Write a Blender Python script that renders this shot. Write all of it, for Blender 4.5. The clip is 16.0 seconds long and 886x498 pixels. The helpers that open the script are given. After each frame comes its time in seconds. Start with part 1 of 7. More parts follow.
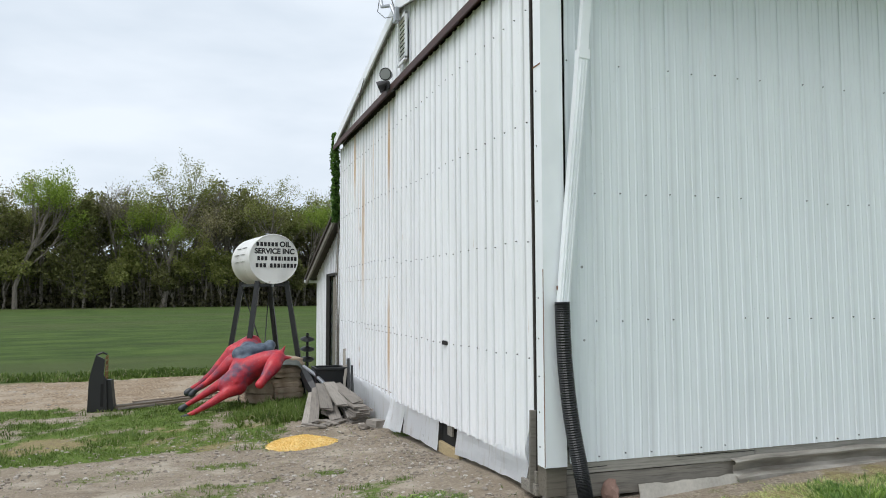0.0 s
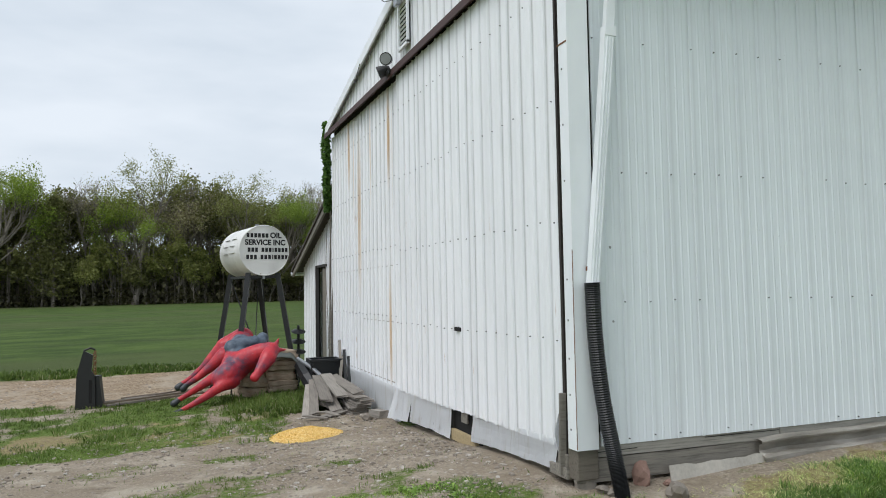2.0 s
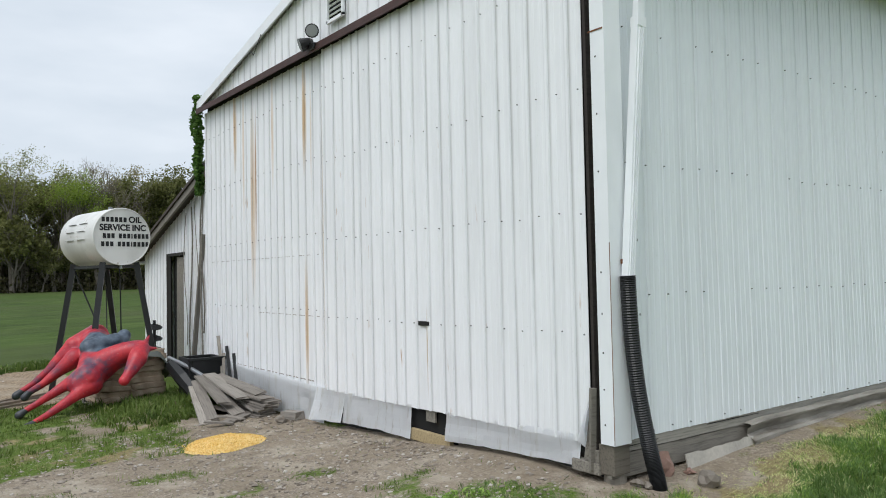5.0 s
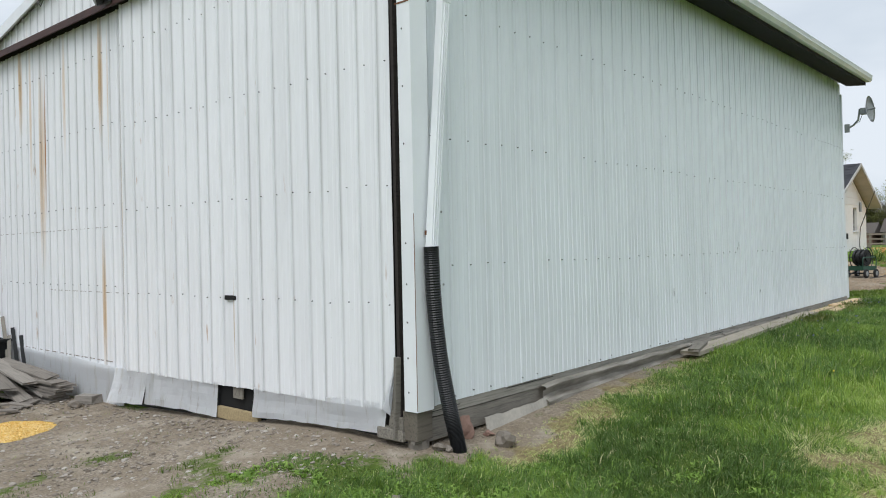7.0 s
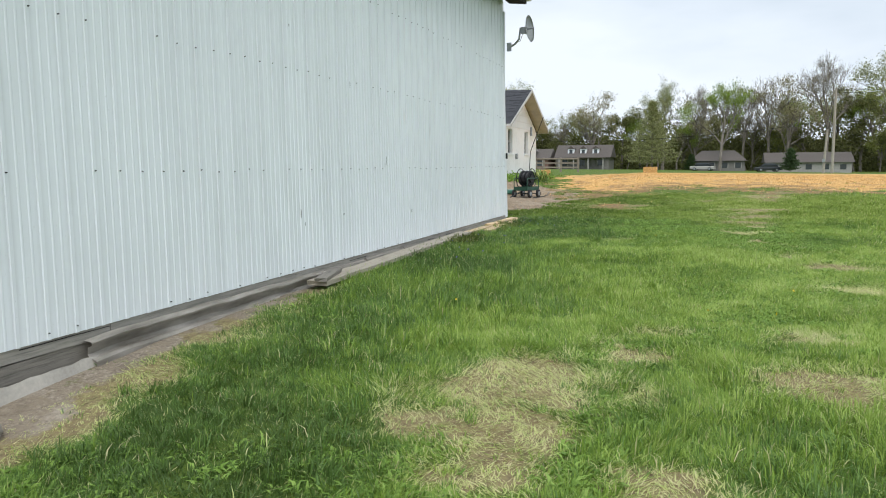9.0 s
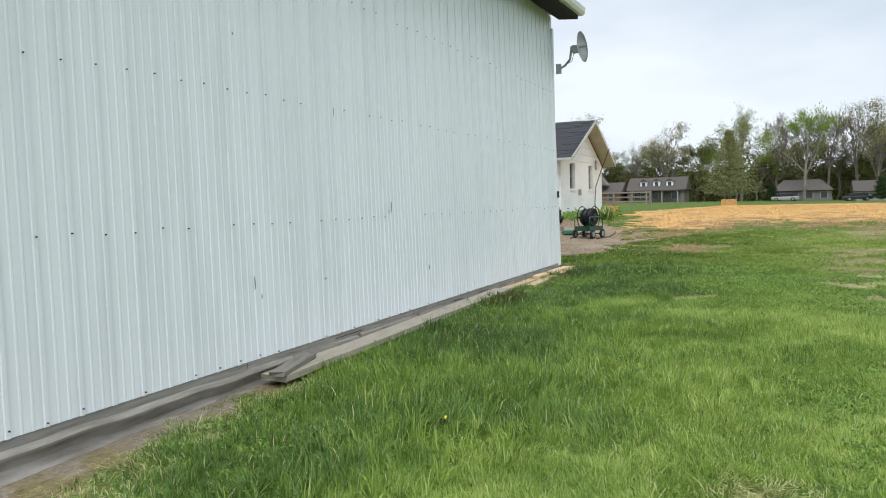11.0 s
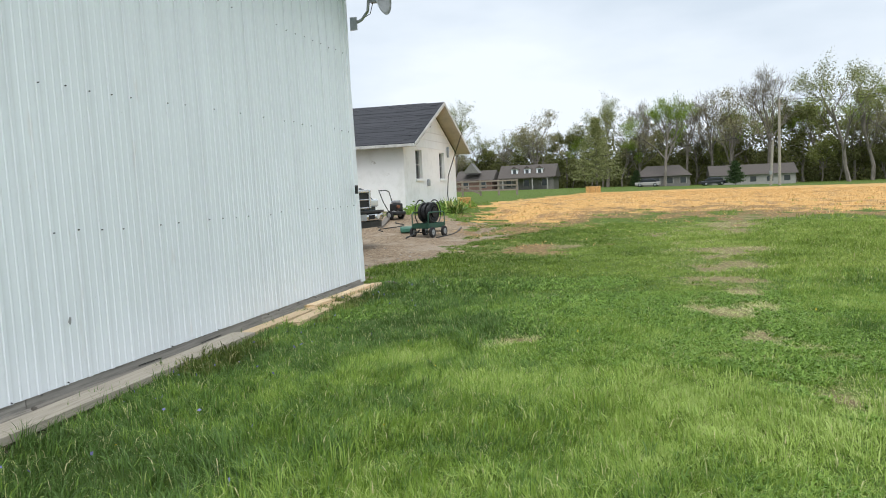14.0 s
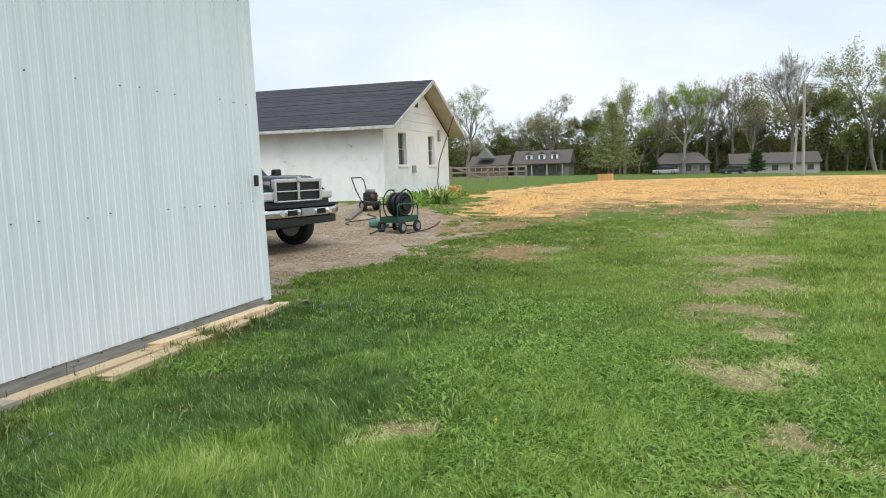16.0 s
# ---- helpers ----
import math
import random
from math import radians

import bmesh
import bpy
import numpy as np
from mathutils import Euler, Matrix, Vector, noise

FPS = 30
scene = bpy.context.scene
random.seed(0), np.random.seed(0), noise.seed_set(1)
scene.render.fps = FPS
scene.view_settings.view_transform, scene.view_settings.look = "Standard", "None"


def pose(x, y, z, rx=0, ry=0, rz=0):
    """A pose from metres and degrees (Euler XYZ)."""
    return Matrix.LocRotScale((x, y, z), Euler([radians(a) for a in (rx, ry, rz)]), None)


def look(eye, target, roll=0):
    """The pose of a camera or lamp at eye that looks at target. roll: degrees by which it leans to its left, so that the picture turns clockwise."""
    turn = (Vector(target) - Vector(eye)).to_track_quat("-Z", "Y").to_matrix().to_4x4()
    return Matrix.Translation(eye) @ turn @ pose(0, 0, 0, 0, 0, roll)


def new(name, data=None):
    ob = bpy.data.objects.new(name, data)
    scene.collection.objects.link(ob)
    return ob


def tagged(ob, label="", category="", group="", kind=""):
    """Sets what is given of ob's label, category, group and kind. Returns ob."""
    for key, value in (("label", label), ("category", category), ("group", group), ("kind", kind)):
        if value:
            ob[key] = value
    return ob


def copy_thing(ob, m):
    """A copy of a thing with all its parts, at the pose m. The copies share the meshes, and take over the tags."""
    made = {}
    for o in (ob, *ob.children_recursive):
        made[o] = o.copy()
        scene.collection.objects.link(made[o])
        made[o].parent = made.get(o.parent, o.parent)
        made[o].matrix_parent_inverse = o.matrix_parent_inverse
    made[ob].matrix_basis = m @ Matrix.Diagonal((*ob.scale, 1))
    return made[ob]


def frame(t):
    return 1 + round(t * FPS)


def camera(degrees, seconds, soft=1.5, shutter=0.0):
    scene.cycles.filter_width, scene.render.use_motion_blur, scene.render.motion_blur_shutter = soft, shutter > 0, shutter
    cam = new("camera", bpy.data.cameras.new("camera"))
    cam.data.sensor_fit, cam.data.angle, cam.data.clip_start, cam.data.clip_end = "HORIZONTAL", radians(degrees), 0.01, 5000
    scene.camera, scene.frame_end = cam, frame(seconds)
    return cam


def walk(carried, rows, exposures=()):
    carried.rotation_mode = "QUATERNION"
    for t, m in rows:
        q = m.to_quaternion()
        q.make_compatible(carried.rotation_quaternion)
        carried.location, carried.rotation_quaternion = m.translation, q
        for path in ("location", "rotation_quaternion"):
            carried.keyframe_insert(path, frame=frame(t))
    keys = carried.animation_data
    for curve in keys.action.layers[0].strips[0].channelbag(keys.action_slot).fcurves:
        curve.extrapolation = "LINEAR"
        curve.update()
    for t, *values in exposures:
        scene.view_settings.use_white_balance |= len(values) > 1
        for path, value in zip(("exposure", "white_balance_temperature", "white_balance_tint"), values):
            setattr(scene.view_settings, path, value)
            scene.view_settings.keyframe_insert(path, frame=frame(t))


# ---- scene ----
cam = camera(61.1, 16.0, soft=1.0)
PATH = [
    (0, (0.035, 0.009, 1.528), (0.65, 1.908, 1.657), -0.2),
    (0.5, (-0.113, 0.034, 1.569), (0.54, 1.914, 1.762), 0.3),
    (1, (-0.143, 0.053, 1.581), (0.509, 1.929, 1.818), 0.5),
    (1.5, (-0.208, 0.07, 1.551), (0.423, 1.954, 1.773), 0.4),
    (2, (-0.332, 0.271, 1.445), (0.353, 2.147, 1.557), -1.0),
    (2.5, (-0.565, 0.609, 1.48), (0.269, 2.427, 1.521), -1.3),
    (3, (-1.004, 0.815, 1.516), (-0.064, 2.58, 1.545), -2.1),
    (3.5, (-1.262, 1.146, 1.501), (-0.242, 2.866, 1.521), -3.5),
    (4, (-1.497, 1.364, 1.528), (-0.413, 3.045, 1.534), -3.3),
    (4.2, (-1.578, 1.426, 1.516), (-0.471, 3.092, 1.52), -2.7),
    (6.3, (-1.846, 1.556, 1.538), (-0.572, 3.087, 1.719), -0.6),
    (6.5, (-1.841, 1.55, 1.52), (-0.52, 3.046, 1.64), -0.7),
    (7, (-1.638, 1.424, 1.469), (-0.127, 2.734, 1.469), -1.2),
    (7.5, (-1.263, 1.287, 1.442), (0.454, 2.307, 1.346), -0.8),
    (8, (-0.824, 1.285, 1.371), (1.019, 2.044, 1.207), -0.2),
    (8.5, (-0.265, 1.264, 1.345), (1.623, 1.891, 1.138), 0.3),
    (9, (0.288, 1.317, 1.358), (2.164, 1.974, 1.138), -0.4),
    (9.2, (0.48, 1.388, 1.379), (2.341, 2.09, 1.164), -0.8),
    (11.3, (2.958, 1.584, 1.453), (4.771, 2.42, 1.335), -1.7),
    (11.5, (3.198, 1.633, 1.432), (5.037, 2.41, 1.313), -1.4),
    (12, (3.819, 1.67, 1.393), (5.703, 2.329, 1.268), -0.9),
    (12.5, (4.383, 1.688, 1.451), (6.283, 2.299, 1.323), -1.0),
    (13, (4.971, 1.611, 1.484), (6.876, 2.206, 1.354), -1.3),
    (13.5, (5.581, 1.43, 1.514), (7.493, 2.0, 1.374), -2.2),
    (14, (6.261, 1.407, 1.53), (8.181, 1.946, 1.368), -2.5),
    (14.5, (6.964, 1.224, 1.532), (8.888, 1.736, 1.345), -2.3),
    (15, (7.576, 1.201, 1.534), (9.5, 1.71, 1.333), -2.1),
    (15.5, (8.246, 1.17, 1.57), (10.164, 1.696, 1.362), -1.8),
    (16, (8.967, 1.139, 1.578), (10.87, 1.721, 1.377), -1.8),
]
walk(cam, [(t, look(eye, target, roll)) for t, eye, target, roll in PATH],
     [(t, s, 6330, 11) for t, s in ((0, 0.14), (1.2, 0.08), (2, 0.02), (3, 0.16), (6.5, -0.06), (7.3, 0.02), (9, 0.22), (12, 0.17), (14, 0.22), (16, 0.27))])

# ---- world and light ----
world = bpy.data.worlds.new("overcast_sky")
scene.world = world
world.use_nodes = True
wn, wl = world.node_tree.nodes, world.node_tree.links
wn.clear()
w_out = wn.new("ShaderNodeOutputWorld")
w_bg = wn.new("ShaderNodeBackground")
w_sky = wn.new("ShaderNodeTexSky")
w_sky.sky_type = "NISHITA"
w_sky.sun_disc = False
w_sky.sun_elevation = radians(62)
w_sky.sun_rotation = radians(246)
w_sky.air_density, w_sky.dust_density, w_sky.ozone_density = 1.0, 4.0, 1.0
w_tc = wn.new("ShaderNodeTexCoord")
w_map = wn.new("ShaderNodeMapping")
w_map.inputs["Scale"].default_value = (1.0, 1.0, 3.2)
w_noise = wn.new("ShaderNodeTexNoise")
w_noise.inputs["Scale"].default_value = 2.1
w_noise.inputs["Detail"].default_value = 5
w_noise.inputs["Roughness"].default_value = 0.5
w_ramp = wn.new("ShaderNodeValToRGB")
w_ramp.color_ramp.elements[0].position, w_ramp.color_ramp.elements[1].position = 0.36, 0.62
w_ramp.color_ramp.elements[0].color = (6.3, 7.1, 7.8, 1)
w_ramp.color_ramp.elements[1].color = (8.4, 9.0, 9.5, 1)
w_mix = wn.new("ShaderNodeMix")
w_mix.data_type = "RGBA"
w_mix.inputs[0].default_value = 0.94
wl.new(w_tc.outputs["Generated"], w_map.inputs["Vector"])
wl.new(w_map.outputs[0], w_noise.inputs["Vector"])
wl.new(w_noise.outputs[0], w_ramp.inputs[0])
wl.new(w_sky.outputs[0], w_mix.inputs[6])
wl.new(w_ramp.outputs[0], w_mix.inputs[7])
wl.new(w_mix.outputs[2], w_bg.inputs[0])
w_bg.inputs[1].default_value = 0.1
wl.new(w_bg.outputs[0], w_out.inputs[0])
sun = new("sun", bpy.data.lights.new("sun", "SUN"))
sun.data.energy, sun.data.angle, sun.data.color = 1.9, radians(40), (1.0, 0.975, 0.95)
sun.matrix_world = look((-38, -17, 66), (0, 0, 0))


# ---- materials ----
class Mat:
    """A node material with short calls for its nodes."""

    def __init__(self, name, rough=0.6, metal=0.0, spec=0.5):
        self.m = bpy.data.materials.new(name)
        self.m.use_nodes = True
        self.n, self.l = self.m.node_tree.nodes, self.m.node_tree.links
        self.b = self.n["Principled BSDF"]
        self.b.inputs["Roughness"].default_value = rough
        self.b.inputs["Metallic"].default_value = metal
        self.b.inputs["Specular IOR Level"].default_value = spec
        self.pos = self.n.new("ShaderNodeTexCoord").outputs["Object"]

    def world(self):
        self.pos = self.n.new("ShaderNodeNewGeometry").outputs["Position"]
        return self

    def noise(self, scale, detail=4, stretch=(1, 1, 1), rough=0.55):
        mp, t = self.n.new("ShaderNodeMapping"), self.n.new("ShaderNodeTexNoise")
        mp.inputs["Scale"].default_value = stretch
        t.inputs["Scale"].default_value, t.inputs["Detail"].default_value = scale, detail
        t.inputs["Roughness"].default_value = rough
        self.l.new(self.pos, mp.inputs[0])
        self.l.new(mp.outputs[0], t.inputs["Vector"])
        return t.outputs[0]

    def voronoi(self, scale, stretch=(1, 1, 1), out="Distance"):
        mp, t = self.n.new("ShaderNodeMapping"), self.n.new("ShaderNodeTexVoronoi")
        mp.inputs["Scale"].default_value = stretch
        t.inputs["Scale"].default_value = scale
        self.l.new(self.pos, mp.inputs[0])
        self.l.new(mp.outputs[0], t.inputs["Vector"])
        return t.outputs[out]

    def ramp(self, fac, stops):
        r = self.n.new("ShaderNodeValToRGB")
        e = r.color_ramp.elements
        while len(e) < len(stops):
            e.new(0.5)
        for el, (p, c) in zip(e, stops):
            el.position = p
            el.color = (*c, 1) if len(c) == 3 else c
        self.l.new(fac, r.inputs[0])
        return r.outputs[0]

    def level(self, fac, lo, hi):
        r = self.n.new("ShaderNodeMapRange")
        r.inputs[1].default_value, r.inputs[2].default_value = lo, hi
        self.l.new(fac, r.inputs[0])
        return r.outputs[0]

    def mix(self, fac, a, b, blend="MIX"):
        m = self.n.new("ShaderNodeMix")
        m.data_type, m.blend_type = "RGBA", blend
        for sock, v in ((m.inputs[0], fac), (m.inputs[6], a), (m.inputs[7], b)):
            if isinstance(v, (int, float)):
                sock.default_value = v
            elif isinstance(v, tuple):
                sock.default_value = (*v, 1)
            else:
                self.l.new(v, sock)
        return m.outputs[2]

    def math(self, op, a, b):
        m = self.n.new("ShaderNodeMath")
        m.operation = op
        for sock, v in zip(m.inputs, (a, b)):
            if isinstance(v, (int, float)):
                sock.default_value = v
            else:
                self.l.new(v, sock)
        return m.outputs[0]

    def attr(self, name):
        a = self.n.new("ShaderNodeAttribute")
        a.attribute_name = name
        return a.outputs["Fac"]

    def random(self, island=False):
        if island:
            return self.n.new("ShaderNodeNewGeometry").outputs["Random Per Island"]
        return self.n.new("ShaderNodeObjectInfo").outputs["Random"]

    def color(self, c):
        if isinstance(c, tuple):
            self.b.inputs["Base Color"].default_value = (*c, 1)
        else:
            self.l.new(c, self.b.inputs["Base Color"])
        return self

    def rough(self, v):
        self.l.new(v, self.b.inputs["Roughness"])
        return self

    def bump(self, h, strength=0.3, dist=0.01):
        b = self.n.new("ShaderNodeBump")
        b.inputs["Strength"].default_value, b.inputs["Distance"].default_value = strength, dist
        self.l.new(h, b.inputs["Height"])
        self.l.new(b.outputs[0], self.b.inputs["Normal"])
        return self


def worn(name, c, rough=0.6, metal=0.0, dark=0.75, scale=3.0, bump=0.1, grain=40.0):
    """A plain coloured surface with blotches, grain and fine relief."""
    k = Mat(name, rough, metal)
    big = k.ramp(k.noise(scale, 5), [(0.3, tuple(v * dark for v in c)), (0.7, c)])
    fine = k.noise(grain, 3)
    k.color(k.mix(0.25, big, k.ramp(fine, [(0.3, tuple(v * 0.6 for v in c)), (0.7, tuple(min(1, v * 1.2) for v in c))])))
    return k.bump(fine, bump, 0.004).m


# ---- geometry helpers ----
def part(name, bm, material, parent=None, label="", smooth=False):
    """Links a bmesh as one mesh object under a thing or a part."""
    me = bpy.data.meshes.new(name)
    bm.to_mesh(me)
    bm.free()
    if smooth:
        me.polygons.foreach_set("use_smooth", [True] * len(me.polygons))
    for m in material if isinstance(material, (list, tuple)) else [material]:
        me.materials.append(m)
    ob = new(name, me)
    if parent is not None:
        ob.parent = parent
    if label:
        ob["label"] = label
    return ob


def thing(name, label, category, group="", kind="", m=None):
    ob = new(name)
    ob.empty_display_size = 0.2
    if m is not None:
        ob.matrix_basis = m
    return tagged(ob, label, category, group, kind)


def box(bm, x0, x1, y0, y1, z0, z1, bevel=0.0, m=None):
    r = bmesh.ops.create_cube(bm, size=1.0)
    vs = r["verts"]
    for v in vs:
        v.co = Vector((x0 + (v.co.x + 0.5) * (x1 - x0), y0 + (v.co.y + 0.5) * (y1 - y0), z0 + (v.co.z + 0.5) * (z1 - z0)))
    if m is not None:
        bmesh.ops.transform(bm, matrix=m, verts=vs)
    if bevel:
        es = list({e for v in vs for e in v.link_edges})
        bmesh.ops.bevel(bm, geom=es, offset=bevel, segments=2, affect="EDGES", profile=0.5)
    return bm


def tube(bm, points, radius, sides=8, cap=True):
    """A tube along a list of points; radius may be one number or one for each point."""
    pts = [Vector(p) for p in points]
    rad = radius if isinstance(radius, (list, tuple)) else [radius] * len(pts)
    rings = []
    ref = None
    for i, p in enumerate(pts):
        d = (pts[min(i + 1, len(pts) - 1)] - pts[max(i - 1, 0)]).normalized()
        if ref is None:
            ref = d.orthogonal().normalized()
        ref = (ref - d * ref.dot(d))
        ref = ref.normalized() if ref.length > 1e-6 else d.orthogonal().normalized()
        side = d.cross(ref)
        rings.append([bm.verts.new(p + (ref * math.cos(a) + side * math.sin(a)) * rad[i]) for a in [2 * math.pi * k / sides for k in range(sides)]])
    for a, b in zip(rings, rings[1:]):
        for k in range(sides):
            bm.faces.new((a[k], a[(k + 1) % sides], b[(k + 1) % sides], b[k]))
    if cap:
        bm.faces.new(rings[0][::-1])
        bm.faces.new(rings[-1])
    return bm


def beam(bm, a, b, w, h, up=(0, 0, 1)):
    """A straight square bar from a to b, w wide and h high."""
    a, b = Vector(a), Vector(b)
    d = (b - a).normalized()
    side = d.cross(Vector(up))
    side = side.normalized() if side.length > 1e-5 else d.orthogonal().normalized()
    top = side.cross(d)
    q = []
    for p in (a, b):
        q.append([bm.verts.new(p + side * sx * w / 2 + top * sz * h / 2) for sx, sz in ((-1, -1), (1, -1), (1, 1), (-1, 1))])
    for k in range(4):
        bm.faces.new((q[0][k], q[0][(k + 1) % 4], q[1][(k + 1) % 4], q[1][k]))
    bm.faces.new(q[0][::-1])
    bm.faces.new(q[1])
    return bm


def prism(bm, outline, a, b, place):
    """Sweeps a flat outline of (u, v) from a to b; place(u, v, w) gives the point."""
    p = [bm.verts.new(place(u, v, a)) for u, v in outline]
    q = [bm.verts.new(place(u, v, b)) for u, v in outline]
    n = len(outline)
    for k in range(n):
        bm.faces.new((p[k], p[(k + 1) % n], q[(k + 1) % n], q[k]))
    bm.faces.new(p[::-1])
    bm.faces.new(q)
    bmesh.ops.recalc_face_normals(bm, faces=bm.faces[:])
    return bm


def quick(name, verts, faces, material, parent=None, smooth=False):
    me = bpy.data.meshes.new(name)
    me.from_pydata(verts, [], faces)
    me.update()
    if smooth:
        me.polygons.foreach_set("use_smooth", [True] * len(me.polygons))
    me.materials.append(material)
    ob = new(name, me)
    if parent is not None:
        ob.parent = parent
    return ob


# ---- the lie of the land ----
LAND = [
    (0, 0, 0), (3, 4.7, -0.13), (2.6, 6.3, -0.09), (2.6, 8, -0.20), (2.6, 11, -0.36), (1.3, 9.9, -0.42), (0, 14.8, -0.56), (3.2, 18, -0.55),
    (-1.8, 16, -0.64), (-3.3, 22, -0.62), (-30, 18, -0.7), (5.2, 5, 0.02), (8, 5.2, 0.07), (10, 3, 0.04), (12, 5, 0.14), (16.4, 5.3, 0.17),
    (12, 1, 0.1), (22, 7.6, 0.3), (24.5, 6.8, 0.3), (29, 9, 0.82), (36, 9, 0.88), (30.3, 6.9, 0.65), (66, 5.8, 0.66), (31, -0.5, 0.45),
    (60, -15, 0.33), (150, 27, 0.6), (150, -30, -0.5), (0, 105, 0.45), (-60, 85, 0.3), (5, -30, 0),
]
_p = np.array(LAND, float)
_k = np.sqrt(((_p[:, None, :2] - _p[None, :, :2]) ** 2).sum(-1) + 1.0)
_w = np.linalg.solve(np.block([[_k, np.ones((len(_p), 1))], [np.ones((1, len(_p))), np.zeros((1, 1))]]), np.append(_p[:, 2], 0))


def land(x, y):
    """Heights of the ground at arrays of places."""
    x, y = np.asarray(x, float), np.asarray(y, float)
    r = np.sqrt((x[..., None] - _p[:, 0]) ** 2 + (y[..., None] - _p[:, 1]) ** 2 + 1.0)
    far = np.clip((np.hypot(x, y) - 150) / 300, 0, 1)
    return (r @ _w[:-1] + _w[-1]) * (1 - far) + 0.3 * far


def gz(x, y):
    return float(land(x, y))

# ---- barn ----
FX, FXB, SY, BX, BY = 2.64, 2.70, 5.43, 16.36, 14.85
EAVE, PEAK_Y, PEAK_Z = 4.62, 9.85, 5.58


def blob_mask(k, centre, radii, soft=0.05):
    """One inside an ellipsoid, falling to nought across its edge."""
    mp = k.n.new("ShaderNodeMapping")
    mp.vector_type = "TEXTURE"
    mp.inputs["Location"].default_value = centre
    mp.inputs["Scale"].default_value = radii
    ln = k.n.new("ShaderNodeVectorMath")
    ln.operation = "LENGTH"
    k.l.new(k.pos, mp.inputs[0])
    k.l.new(mp.outputs[0], ln.inputs[0])
    return k.level(ln.outputs[1] if len(ln.outputs) > 1 else ln.outputs[0], 1.0 + soft, 1.0 - soft)


RUST, BUFF = (0.36, 0.16, 0.045), (0.62, 0.42, 0.22)
RUNS = [(12.55, 3.1, 0.03, 0.75, 1.0, RUST), (12.66, 2.75, 0.07, 1.0, 0.7, BUFF), (13.4, 4.0, 0.05, 0.5, 0.8, BUFF), (13.05, 3.6, 0.04, 0.8, 0.6, BUFF), (10.83, 3.75, 0.05, 0.55, 0.9, BUFF), (10.62, 3.5, 0.03, 0.7, 0.8, BUFF),
        (10.31, 2.2, 0.014, 1.1, 0.45, BUFF), (10.81, 0.9, 0.028, 0.6, 0.8, BUFF), (7.90, 0.75, 0.012, 0.32, 1.0, (0.50, 0.36, 0.20)), (11.9, 3.7, 0.04, 0.6, 0.6, BUFF)]


def metal_white(name, streak, tint=(0.835, 0.88, 0.905), runs=(), rib_shade_grime=0.25):
    k = Mat(name, 0.38, 0.0, 0.5).world()
    stain = k.noise(1.3, 5, (4, 4, 0.25))
    c = k.ramp(stain, [(0.25, tuple(v * 0.86 for v in tint)), (0.55, tint)])
    c = k.mix(k.level(k.noise(0.7, 4, (1, 1, 0.5)), 0.35, 0.75), c, tuple(v * 0.93 for v in tint))
    c = k.mix(k.math("MULTIPLY", k.level(k.random(), 0, 1), 0.06), c, (0.70, 0.74, 0.74))
    rust = k.level(k.math("MULTIPLY", k.noise(2.2, 3, (2.2, 2.2, 0.1)), k.noise(14, 4, (1, 1, 0.25))), 0.395, 0.5)
    c = k.mix(k.math("MULTIPLY", rust, streak), c, (0.42, 0.22, 0.08))
    for cy, cz, wy, wz, amount, col in runs:
        c = k.mix(k.math("MULTIPLY", k.math("MULTIPLY", blob_mask(k, (2.68, cy, cz), (0.3, wy, wz), soft=0.6), k.level(k.noise(9, 4, (6, 6, 0.35)), 0.15, 0.45)), amount), c, col)
    # rib-foot shade painted into the colour, broken up as streaks of dirt
    dirt = k.math("MULTIPLY", k.level(k.attr("rib_shade_grime"), 0.35, 1.0), k.level(k.noise(1.6, 5, (3, 3, 0.35), 0.65), 0.22, 0.55))
    c = k.mix(k.math("MULTIPLY", dirt, rib_shade_grime), c, (0.20, 0.195, 0.185))
    speck = k.level(k.noise(60, 2), 0.70, 0.76)
    c = k.mix(k.math("MULTIPLY", speck, 0.25), c, (0.35, 0.33, 0.30))
    k.color(c)
    k.rough(k.level(k.noise(5, 4), -0.6, 1.9))
    return k.bump(k.noise(2.6, 3, (1, 1, 0.35)), 0.25, 0.02).m


m_side = metal_white("white_painted_steel", 0.12)
m_front = metal_white("weathered_white_steel", 0.85, (0.90, 0.915, 0.935), RUNS, 0.75)
k = Mat("white_trim", 0.4).world()
m_trim = k.color(k.ramp(k.noise(2.5, 5, (1, 1, 0.5)), [(0.3, (0.80, 0.83, 0.85)), (0.6, (0.88, 0.905, 0.925))])).bump(k.noise(4, 3, (1, 1, 0.4)), 0.2, 0.01).m
m_rail = worn("rusty_brown_rail", (0.075, 0.03, 0.025), 0.6, dark=0.5, scale=6)
m_black = worn("black_rubber", (0.012, 0.013, 0.014), 0.45, dark=0.7)
m_dark = worn("dark_inside", (0.03, 0.028, 0.025), 0.9)


def wood(name, c, dark=0.5, rough=0.85):
    k = Mat(name, rough)
    g = k.noise(9, 6, (0.35, 6, 6), 0.65)
    col = k.ramp(g, [(0.28, tuple(v * dark for v in c)), (0.5, c), (0.75, tuple(min(1, v * 1.25) for v in c))])
    col = k.mix(k.math("MULTIPLY", k.random(), 0.5), col, tuple(v * 0.55 for v in c))
    col = k.mix(k.math("MULTIPLY", k.level(k.noise(2.5, 4), 0.5, 0.7), 0.4), col, tuple(v * 0.6 for v in c))
    k.color(col)
    return k.bump(g, 0.5, 0.006).m


m_sill = wood("grey_weathered_timber", (0.25, 0.23, 0.195), 0.3)
m_roof_metal = worn("roof_steel", (0.55, 0.57, 0.57), 0.4)


